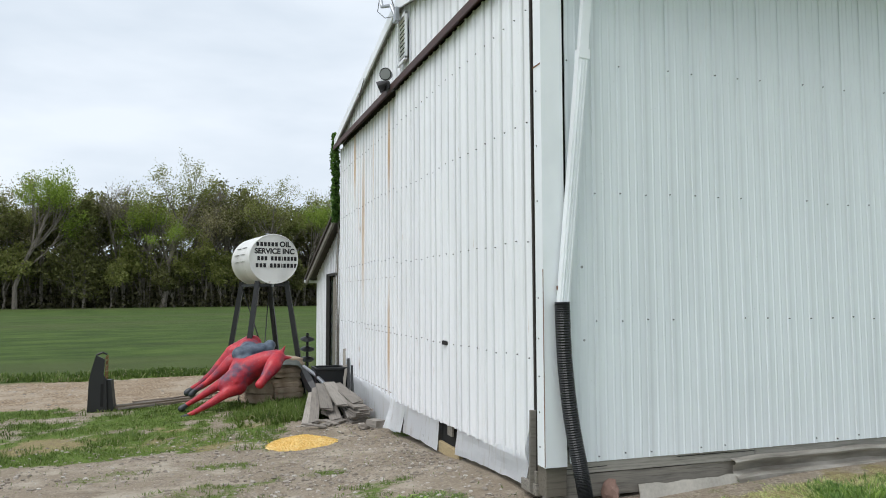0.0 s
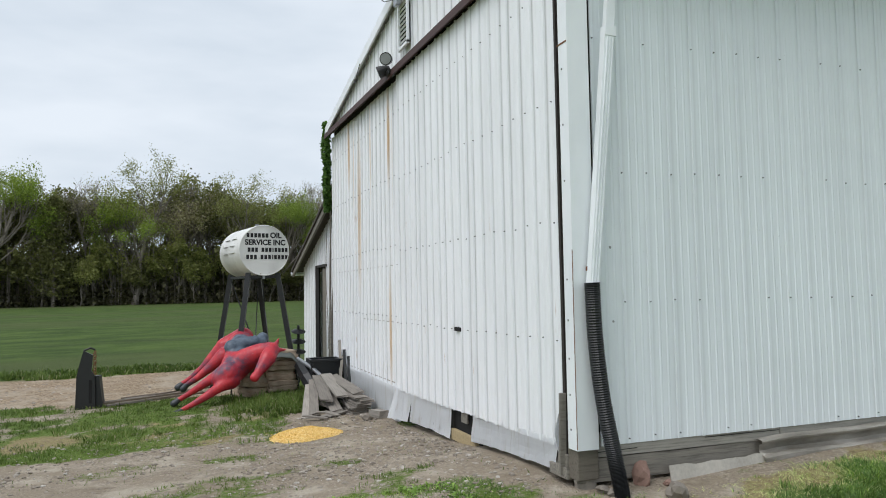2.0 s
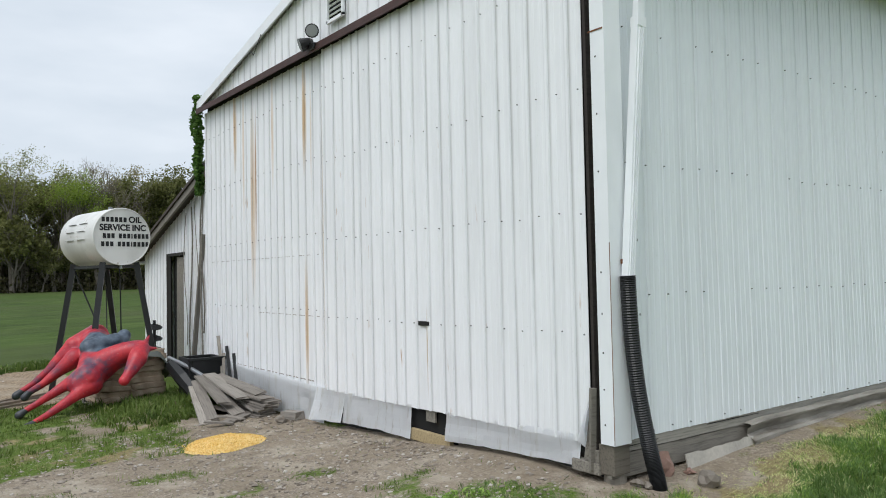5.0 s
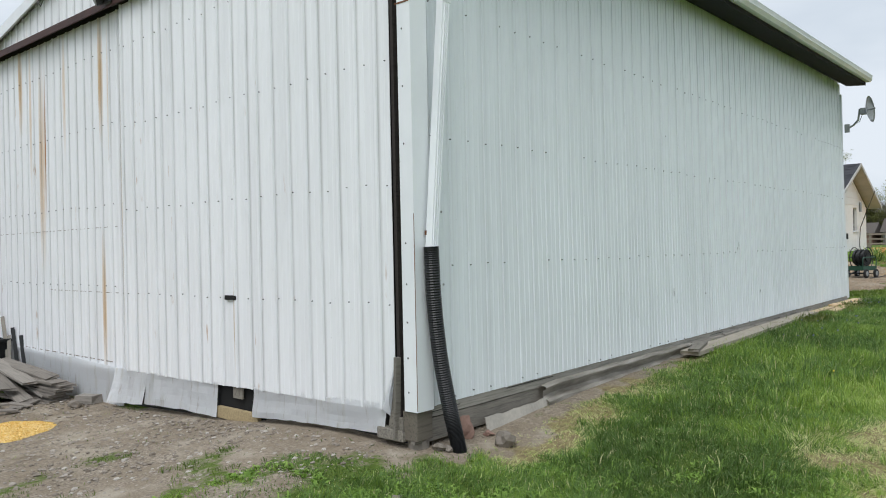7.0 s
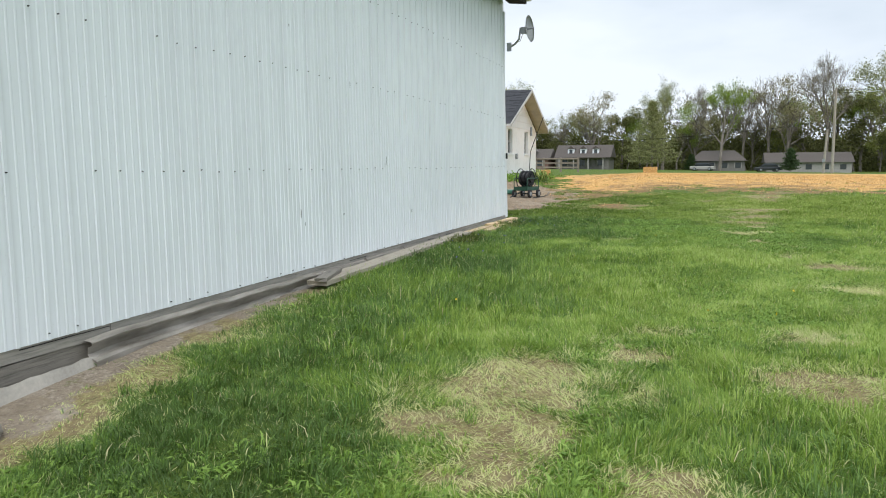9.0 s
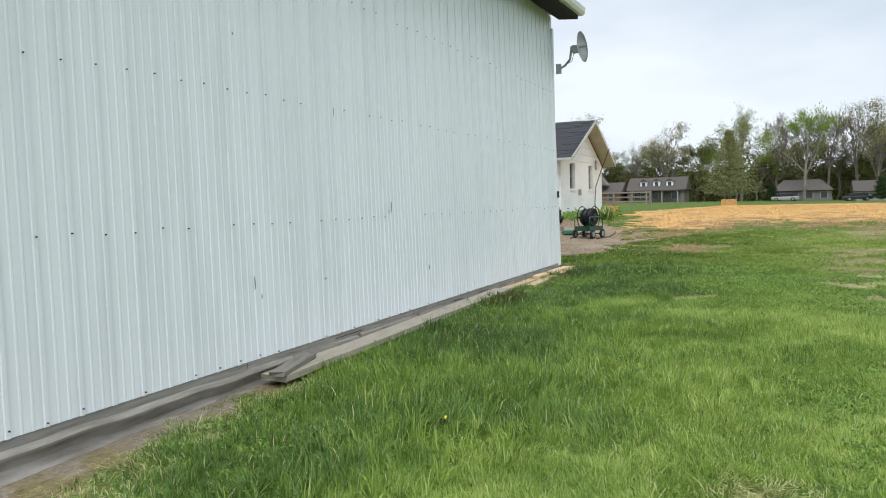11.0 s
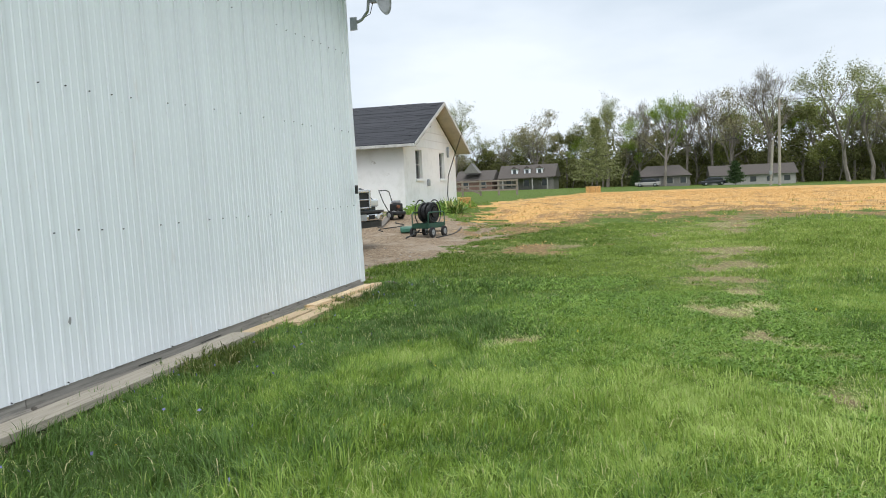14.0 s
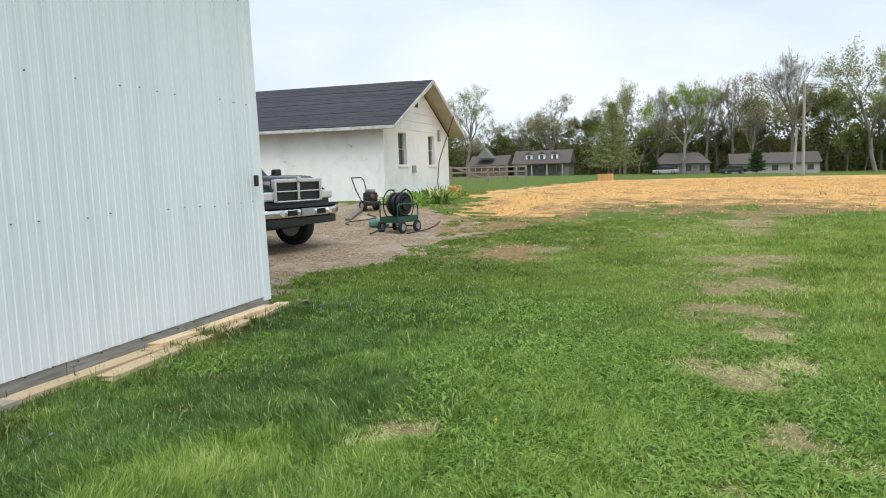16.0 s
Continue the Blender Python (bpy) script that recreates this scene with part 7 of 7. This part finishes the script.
def grow(seed, h, spread, bole, forks, depth=4, droop=0.0):
    """Branches of a tree of height h: list of (points, radii), and the twig ends."""
    rs = np.random.RandomState(seed)
    out, tips = [], []

    def branch(p, d, ln, r, level):
        n = 4
        pts, rad = [p], [r]
        for i in range(n):
            d = (d + Vector(rs.normal(0, 0.13, 3)) + Vector((0, 0, 0.10 - droop))).normalized()
            p = p + d * ln / n
            pts.append(p)
            rad.append(r * (1 - 0.55 * (i + 1) / n))
        out.append((pts, rad, level))
        if level >= depth:
            tips.extend(pts[1:])
            return
        if level >= depth - 1:
            tips.extend(pts[2:])
        for i in range(forks if level else forks + 3):
            t = rs.uniform(0.45, 1.0) if level else rs.uniform(bole, 1.0)
            j = min(int(t * n), n - 1)
            q = pts[j].lerp(pts[j + 1], t * n - j)
            a, el = rs.uniform(0, 6.283), rs.uniform(0.35, 1.0) * spread
            side = d.orthogonal().normalized()
            side = (Matrix.Rotation(a, 3, d) @ side)
            nd = (d * math.cos(el) + side * math.sin(el)).normalized()
            branch(q, nd, ln * rs.uniform(0.5, 0.72) * (1.0 if level else 0.95 - 0.35 * t), rad[j] * 0.58, level + 1)

    branch(Vector((0, 0, -0.3)), Vector((0, 0, 1)), h * 0.62, h * 0.017, 0)
    top = max(t.z for t in tips)
    f = h / top
    return [([p * f for p in pts], rad, lv) for pts, rad, lv in out], [t * f for t in tips]


def tree(seed, h, spread, bole, forks, leaves, size, leaf_mat, label, jitter=0.32, depth=4, bark=None, name="tree"):
    """One broad-leaved tree: tapered trunk with limbs, and a crown of many small leaves."""
    ob = thing(name, label, "tree")
    br, tips = grow(seed, h, spread, bole, forks, depth)
    verts, faces = [], []
    for pts, rad, lv in br:
        if lv >= 3:
            pts, rad = pts[::2], rad[::2]
        if lv == 4 and leaves > 3000:
            continue
        sides = 7 if lv == 0 else (4 if lv < 3 else 3)
        base = len(verts)
        for i, p in enumerate(pts):
            d = (pts[min(i + 1, len(pts) - 1)] - pts[max(i - 1, 0)]).normalized()
            u = d.orthogonal().normalized()
            w = d.cross(u)
            for s in range(sides):
                a = 6.2832 * s / sides
                verts.append(p + (u * math.cos(a) + w * math.sin(a)) * max(rad[i], 0.012))
        for i in range(len(pts) - 1):
            for s in range(sides):
                faces.append((base + i * sides + s, base + i * sides + (s + 1) % sides, base + (i + 1) * sides + (s + 1) % sides, base + (i + 1) * sides + s))
    quick("trunk", verts, faces, bark or m_bark, ob)
    if leaves:
        rs = np.random.RandomState(seed + 100)
        t = np.array([tuple(q) for q in tips])
        keepers = t[rs.randint(0, len(t), leaves)]
        leaf_cloud("crown", keepers + rs.normal(0, jitter, (leaves, 3)) * np.array([1, 1, 0.7]), size, leaf_mat, ob, seed + 7)
    return ob


def conifer(seed, h, r, leaves, size, leaf_mat, label, name="tree", loose=0.25):
    """A cone-shaped tree with whorls of boughs."""
    ob = thing(name, label, "tree")
    verts, faces = [], []
    bm = bmesh.new()
    tube(bm, [(0, 0, -0.3), (0, 0, h * 0.5), (0, 0, h * 0.97)], [h * 0.017, h * 0.01, 0.01], 7)
    rs = np.random.RandomState(seed)
    ps = []
    n = int(h * 9)
    for i in range(n):
        z = h * (0.08 + 0.9 * i / n)
        ln = r * (1 - (z / h) ** 1.3) * rs.uniform(0.7, 1.1) + 0.1
        a = i * 2.4
        e = Vector((math.cos(a) * ln, math.sin(a) * ln, z + ln * 0.12))
        tube(bm, [(0, 0, z), e], [0.03, 0.008], 3)
        m = max(3, int(leaves / n))
        t = rs.uniform(0.15, 1.05, m)
        ps.append(np.stack([e.x * t, e.y * t, z + ln * 0.12 * t], -1) + rs.normal(0, loose, (m, 3)) * np.array([1, 1, 0.45]))
    part("trunk", bm, m_bark, ob)
    leaf_cloud("crown", np.concatenate(ps), size, leaf_mat, ob, seed + 3)
    return ob


TREES = [
    tree(1, 19, 0.85, 0.35, 4, 7000, 0.10, m_spring, "tall tree in sparse spring leaf at the wood's edge"),
    tree(2, 17, 0.75, 0.30, 4, 9500, 0.105, m_fresh, "tree in fresh yellow-green spring leaf"),
    tree(3, 18, 0.80, 0.40, 5, 2400, 0.075, m_bud, "bare-limbed tree with first buds"),
    tree(4, 16, 0.85, 0.25, 4, 6500, 0.165, m_deep, "dense dark green tree in the wood"),
    tree(5, 15, 0.95, 0.28, 5, 5200, 0.115, m_bud, "brownish tree covered in catkins"),
    tree(6, 18, 0.70, 0.45, 4, 5600, 0.10, m_spring, "slender tree in thin spring leaf"),
    tree(7, 9, 1.0, 0.12, 4, 1900, 0.22, m_deep, "low leafy tree in the understorey", depth=3),
    tree(8, 9, 1.0, 0.12, 4, 1900, 0.20, m_spring, "low spring-green tree in the understorey", depth=3),
]
used = set()
WOOD = "wood beyond the field"


def plant(kind, x, y, h, yaw, label="", group=""):
    src = TREES[kind]
    hh = (19, 17, 18, 16, 15, 18, 9, 9)[kind]
    s = h / hh * (1.05 if group == WOOD else 1.12)
    if kind not in used:
        used.add(kind)
        ob = src
        ob.matrix_basis = pose(x, y, gz(x, y) - 0.1, 0, 0, yaw)
    else:
        ob = copy_thing(src, pose(x, y, gz(x, y) - 0.1, 0, 0, yaw))
    ob.scale = (s * 1.05, s * 1.05, s)
    return tagged(ob, label, "tree", group)


# the wood beyond the field
rs = np.random.RandomState(21)
plant(0, -4.5, 101, 19.5, 40, "tall tree in thin spring leaf above the wood", WOOD)
plant(5, 9.0, 101, 16.5, 10, "", WOOD)
plant(1, -20.5, 99, 16.5, 80, "", WOOD)
plant(0, -25.5, 99, 17.5, 200, "", WOOD)
plant(2, -10.5, 103, 15.5, 0, "bare-limbed grey tree at the wood's edge", WOOD)
plant(2, 18.5, 101, 16.0, 130, "bare-limbed tree with first buds", WOOD)
plant(2, 3.5, 104, 15.5, 220, "", WOOD)
plant(5, -15.5, 104, 14.5, 300, "", WOOD)
plant(1, 13.5, 102, 14.0, 30, "", WOOD)
for i in range(26):
    x = -38 + i * 3.3 + rs.uniform(-1.2, 1.2)
    plant(int(rs.choice([1, 3, 4, 3, 5, 0])), x, 104 + rs.uniform(-2, 3), rs.uniform(12.5, 16), rs.uniform(0, 360), "", WOOD)
for i in range(20):
    x = -38 + i * 4.2 + rs.uniform(-1.2, 1.2)
    plant(int(rs.choice([3, 4, 3, 3, 2])), x, 110 + rs.uniform(-2, 4), rs.uniform(14, 17), rs.uniform(0, 360), "", WOOD)
for i in range(44):
    x = -38 + i * 1.95 + rs.uniform(-0.8, 0.8)
    plant(int(rs.choice([6, 7, 6])), x, 100.5 + rs.uniform(-0.5, 3), rs.uniform(4.5, 9.5), rs.uniform(0, 360), "", WOOD)
cn = conifer(31, 13.5, 3.0, 5000, 0.16, m_deep, "dark green conifer among the bare trees")
cn.matrix_basis = pose(-13.3, 100, gz(-13.3, 100))
tagged(cn, group=WOOD)

# far woods behind the wood: a deep mass of dark stems and leaves
rs = np.random.RandomState(22)
ps = np.stack([rs.uniform(-60, 60, 42000), 112 + rs.uniform(0, 10, 42000), rs.uniform(0, 1, 42000)], -1)
ps[:, 2] = gz(0, 110) + ps[:, 2] ** 0.8 * (10.5 + 2.0 * np.sin(ps[:, 0] * 0.31) + 1.4 * np.sin(ps[:, 0] * 0.83))
fw = thing("far_woods", "deep dark spring woods behind the field trees", "woods", kind="stuff")
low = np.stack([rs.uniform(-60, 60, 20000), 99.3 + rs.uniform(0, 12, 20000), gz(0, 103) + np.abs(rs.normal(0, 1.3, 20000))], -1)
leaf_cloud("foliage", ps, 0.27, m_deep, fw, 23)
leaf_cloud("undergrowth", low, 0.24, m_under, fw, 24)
verts, faces = [], []
for i in range(420):
    x, y, r, h = rs.uniform(-45, 42), rs.uniform(101, 113), rs.uniform(0.04, 0.13), rs.uniform(6, 12)
    b, z, lx = len(verts), gz(x, y), rs.normal(0, 0.5)
    for zz, rr, ox in ((z - 0.2, r, 0), (z + h, r * 0.5, lx)):
        verts += [(x + ox + rr * math.cos(a), y + rr * math.sin(a), zz) for a in (0, 2.09, 4.19)]
    faces += [(b, b + 1, b + 4, b + 3), (b + 1, b + 2, b + 5, b + 4), (b + 2, b, b + 3, b + 5)]
quick("stems", verts, faces, m_bark, fw)

def thicket(name, label, path, h, seed):
    """A rough dark bank of distant undergrowth along a line."""
    k = Mat(name, 0.95).world()
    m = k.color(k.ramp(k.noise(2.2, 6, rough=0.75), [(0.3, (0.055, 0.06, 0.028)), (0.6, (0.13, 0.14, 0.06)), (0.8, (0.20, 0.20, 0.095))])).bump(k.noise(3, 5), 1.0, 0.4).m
    verts, faces, nu, nv = [], [], 160, 12
    (xa, ya), (xb, yb) = path
    for i in range(nu + 1):
        for j in range(nv + 1):
            u, v = i / nu, j / nv
            x, y = xa + (xb - xa) * u, ya + (yb - ya) * u
            top = h * (0.8 + 0.35 * noise.noise(Vector((u * 30, seed, 0))) + 0.2 * noise.noise(Vector((u * 90, seed, 3))))
            q = 1.6 * noise.noise(Vector((u * 70, v * 6, seed)))
            verts.append((x + q * (abs(yb - ya) > 1), y + q * (abs(xb - xa) > 1), gz(x, y) - 0.3 + top * v))
    for i in range(nu):
        for j in range(nv):
            a = i * (nv + 1) + j
            faces.append((a, a + nv + 1, a + nv + 2, a + 1))
    return tagged(quick(name, verts, faces, m, None, True), label, "thicket", kind="stuff")


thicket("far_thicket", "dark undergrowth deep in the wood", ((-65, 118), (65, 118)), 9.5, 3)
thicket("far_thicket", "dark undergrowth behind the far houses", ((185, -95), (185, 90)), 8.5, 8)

# trees beyond the straw field
EAST = "trees beyond the straw field"
D = 158.0


def east(kind, y, h, yaw, dx=0.0, label=""):
    return plant(kind, D + dx, y, h, yaw, label, EAST)


east(0, 10.2, 18.0, 10, 8, "tall round-crowned tree in thin leaf")
east(1, -0.8, 14.8, 50, -14, "broad bright green spring tree behind a house")
east(0, -31.5, 20.5, 90, -8, "large tree with a thick trunk and spreading limbs")
east(2, -20.5, 20.5, 140, 4, "tall pale bare-limbed tree")
east(2, -9.5, 17.0, 220, 4, "")
east(4, -13.0, 16.0, 0, 0, "")
east(2, -6.0, 16.0, 70, 6, "")
east(4, 24.0, 14.5, 120, 4, "brownish tree covered in catkins")
east(5, 41.0, 17.0, 80, 0, "")
east(2, 4.0, 16.0, 300, 8, "")
east(5, -37.0, 19.5, 200, 0, "")
east(1, -40.0, 18.0, 20, -4, "")
rs = np.random.RandomState(24)
for i in range(30):
    y = -62 + i * 3.9 + rs.uniform(-1.5, 1.5)
    east(int(rs.choice([3, 4, 1, 5, 2, 0])), y, rs.uniform(9, 13) + (3.5 if y < -15 else 0), rs.uniform(0, 360), 10 + rs.uniform(-3, 5), "")
for i in range(30):
    y = -62 + i * 3.9 + rs.uniform(-1.5, 1.5)
    east(int(rs.choice([6, 7, 3, 6])), y, rs.uniform(5, 9), rs.uniform(0, 360), 9 + rs.uniform(-3, 5), "")
k2 = crown_mat("pale_conifer", (0.20, 0.22, 0.085), (0.31, 0.325, 0.13), (0.42, 0.42, 0.20))
cn = conifer(41, 12.8, 5.6, 13000, 0.13, k2, "pale yellow-green cone-shaped tree", loose=0.32)
cn.matrix_basis = pose(146, 11.0, gz(146, 11.0))
tagged(cn, group=EAST)
cn = conifer(42, 4.0, 1.7, 5200, 0.12, m_conifer, "small dark clipped evergreen bush", name="evergreen", loose=0.18)
cn.matrix_basis = pose(140, -12.0, gz(140, -12))
cn2 = copy_thing(cn, pose(146, 4.0, gz(146, 4), 0, 0, 90))
cn2.scale = (0.8, 0.8, 0.75)
ps = np.stack([172 + rs.uniform(0, 12, 34000), rs.uniform(-90, 85, 34000), rs.uniform(0, 1, 34000)], -1)
ps[:, 2] = -0.5 + ps[:, 2] ** 0.8 * (9.5 + 2.0 * np.sin(ps[:, 1] * 0.27) + 1.2 * np.sin(ps[:, 1] * 0.71) + 3 * (ps[:, 1] < -18))
fw = thing("far_woods", "hazy dark woods behind the far houses", "woods", kind="stuff")
low = np.stack([166 + rs.uniform(0, 8, 16000), rs.uniform(-90, 85, 16000), -0.5 + np.abs(rs.normal(0, 1.8, 16000))], -1)
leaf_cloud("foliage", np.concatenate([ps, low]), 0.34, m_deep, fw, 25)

# ---- far houses ----
m_far_roof = worn("brown_shingle_roof", (0.115, 0.10, 0.088), 0.9)
m_far_wall = worn("grey_siding", (0.21, 0.20, 0.185), 0.8)
m_brick = worn("brown_brick", (0.20, 0.12, 0.095), 0.9)
m_far_white = worn("white_siding", (0.40, 0.385, 0.36), 0.8)


def gable_house(name, label, x, y, w, d, hw, hr, wall, yaw=90, windows=4, group="houses beyond the field", hip=0.0):
    """A long low house: w along the front, d deep, hw to the eave, hr to the ridge; its front faces -y before the turn."""
    ob = thing(name, label, "house", group, m=pose(x, y, gz(x, y) - 0.15, 0, 0, yaw))
    part("wall", box(bmesh.new(), -w / 2, w / 2, -d / 2, d / 2, 0, hw), wall, ob)
    bm = bmesh.new()
    a, b = w / 2 + 0.4, d / 2 + 0.5
    v = [bm.verts.new(p) for p in ((-a, -b, hw), (a, -b, hw), (a, b, hw), (-a, b, hw), (-a + hip, 0, hr), (a - hip, 0, hr))]
    for f in ((0, 1, 5, 4), (2, 3, 4, 5), (1, 2, 5), (3, 0, 4), (3, 2, 1, 0)):
        bm.faces.new([v[i] for i in f])
    part("roof", bm, m_far_roof, ob)
    for i in range(windows):
        u = -w / 2 + w * (i + 0.5) / windows
        win = part("window", box(bmesh.new(), u - 0.5, u + 0.5, -d / 2 - 0.04, -d / 2 - 0.004, hw * 0.35, hw * 0.82), m_pane, ob)
        for s in (-1, 1):
            part("frame", box(bmesh.new(), u + s * 0.55 - 0.06, u + s * 0.55 + 0.06, -d / 2 - 0.06, -d / 2 - 0.005, hw * 0.32, hw * 0.86), m_far_white, win)
    return ob


H = gable_house("farmhouse", "grey farmhouse with three white dormers and a porch", 152, 24.2, 10.2, 8, 2.4, 4.9, m_far_wall, -90, 3)
for u in (-2.4, 0.0, 2.4):
    dm = part("dormer", box(bmesh.new(), u - 0.62, u + 0.62, -3.0, -0.8, 2.9, 4.1), m_trim, H, "white gabled dormer")
    bm = bmesh.new()
    prism(bm, [(u - 0.75, 4.1), (u + 0.75, 4.1), (u, 4.65)], -3.2, -0.4, lambda a, b, y: Vector((a, y, b)))
    part("dormer_roof", bm, m_far_roof, dm)
    part("pane", box(bmesh.new(), u - 0.3, u + 0.3, -3.03, -3.004, 3.15, 3.95), m_pane, dm)
part("porch_roof", box(bmesh.new(), -4.5, 4.5, -6.2, -4.2, 2.25, 2.42), m_far_roof, H)
for u in (-4.2, -1.4, 1.4, 4.2):
    part("porch_post", box(bmesh.new(), u - 0.1, u + 0.1, -6.05, -5.85, 0, 2.25), m_far_white, H)
gable_house("garage", "brown brick garage wing beside the farmhouse", 150, 34.0, 6.8, 7, 2.2, 4.1, m_brick, -90, 2)
bm = bmesh.new()
prism(bm, [(32.9, 2.6 + 1.5), (36.0, 2.6 + 1.5), (34.4, 6.0)], 145.8, 148.5, lambda u, v, x: Vector((x, u, v)))
tagged(part("gable_end", bm, m_far_wall), "grey gabled porch end of the garage", "gable")
gable_house("bungalow", "grey bungalow with a dark hip roof", 150, -0.6, 9.0, 8, 2.0, 3.9, m_far_wall, -90, 4, hip=2.0)
gable_house("ranch_house", "long white ranch house with a brown roof", 150, -15.5, 13.5, 8, 1.9, 3.7, m_far_white, -90, 5)


def far_car(x, y, yaw, mat, label):
    ob = thing("parked_car", label, "car", "far parked cars", m=pose(x, y, gz(x, y), 0, 0, yaw))
    part("body", loft(bmesh.new(), [section(-2.1, 0.85, 0.3, 0.85, 0.1), section(2.1, 0.85, 0.3, 0.8, 0.1)]), mat, ob)
    part("cabin", loft(bmesh.new(), [section(-1.5, 0.75, 0.8, 1.1, 0.05), section(-0.9, 0.7, 0.8, 1.42, 0.1), section(0.6, 0.7, 0.8, 1.42, 0.1), section(1.3, 0.75, 0.8, 0.95, 0.03)]), m_wind, ob)
    for xx in (-1.3, 1.3):
        for s in (-1, 1):
            wheel(ob, xx, s * 0.8, 0.32, 0.2)
    return ob


far_car(142, -8.6, 100, m_wind, "dark car parked before the ranch house")
far_car(144, 2.0, 80, m_far_white, "white car parked before the bungalow")

# utility poles and wires
m_pole = wood("pole_timber", (0.42, 0.38, 0.32))
up = thing("utility_pole", "tall pale timber utility pole with crossarm", "utility pole", "utility poles", m=pose(97, -12.3, gz(97, -12.3) - 0.1))
part("shaft", tube(bmesh.new(), [(0, 0, 0), (0, 0, 9.7)], [0.17, 0.12], 10), m_pole, up)
part("bracket", box(bmesh.new(), -0.06, 0.06, -0.5, 0.5, 8.9, 9.0), m_pole, up)
part("insulator", tube(bmesh.new(), [(0, 0, 9.7), (0, 0, 9.9)], 0.05, 8), m_galv, up)
up2 = thing("guy_pole", "short leaning timber pole beside a utility pole", "utility pole", "utility poles", m=pose(95, -11.1, gz(95, -11.1) - 0.1))
part("shaft", tube(bmesh.new(), [(0, 0, 0), (0, -0.25, 5.0)], [0.15, 0.11], 10), m_pole, up2)
part("meter", box(bmesh.new(), -0.25, -0.13, -0.15, 0.15, 1.3, 1.7), m_galv, up2)
wires = thing("power_lines", "thin dark power lines between poles", "power line")
for z0, yb, zb in ((9.6, -60, 11.5), (9.3, -60, 11.1), (6.2, 20, 4.4)):
    part("wire", tube(bmesh.new(), [(97 + 0.15 * i, -12.3 + (yb + 12.3) * i / 12, z0 + (zb - z0) * i / 12 - 1.2 * (i / 12) * (1 - i / 12) * 2) for i in range(13)], 0.025, 4), m_black, wires)

# rail fence by the farmhouse lane
fence = thing("rail_fence", "brown weathered wooden rail fence", "fence")
m_fence = wood("fence_timber", (0.30, 0.25, 0.20))
for i in range(7):
    y = 12.5 + i * 1.6
    part("post", box(bmesh.new(), 70 - 0.08, 70 + 0.08, y - 0.08, y + 0.08, gz(70, y) - 0.1, gz(70, y) + 1.35), m_fence, fence)
    if i:
        for z in (0.45, 0.85, 1.25):
            part("rail", beam(bmesh.new(), (69.9, y - 1.6, gz(70, y - 1.6) + z), (69.9, y, gz(70, y) + z), 0.04, 0.13), m_fence, fence)
part("brace", beam(bmesh.new(), (69.85, 19.0, gz(70, 19) + 0.1), (69.85, 22.1, gz(70, 22) + 1.3), 0.05, 0.14), m_fence, fence)
part("brace", beam(bmesh.new(), (69.85, 18.6, gz(70, 19) + 1.3), (69.85, 15.7, gz(70, 16) + 0.2), 0.05, 0.14), m_fence, fence)

# ---- small flowers in the lawn ----
rs = np.random.RandomState(91)
for nm, n, col, lab in (("dandelions", 26, (0.75, 0.55, 0.03), "scattered yellow dandelion heads in the lawn"), ("violets", 60, (0.20, 0.20, 0.42), "small blue violets beside the barn")):
    fl = thing(nm, lab, "wildflowers", kind="stuff")
    x, y = (rs.uniform(6, 17, n), rs.uniform(-1, 4.9, n)) if nm == "dandelions" else (rs.uniform(9, 16, n), 5.0 - np.abs(rs.normal(0, 0.7, n)))
    leaf_cloud("petals", np.stack([x, y, land(x, y) + rs.uniform(0.08, 0.13, n)], -1), 0.014, Mat(nm, 0.6).color(col).m, fl, 92)
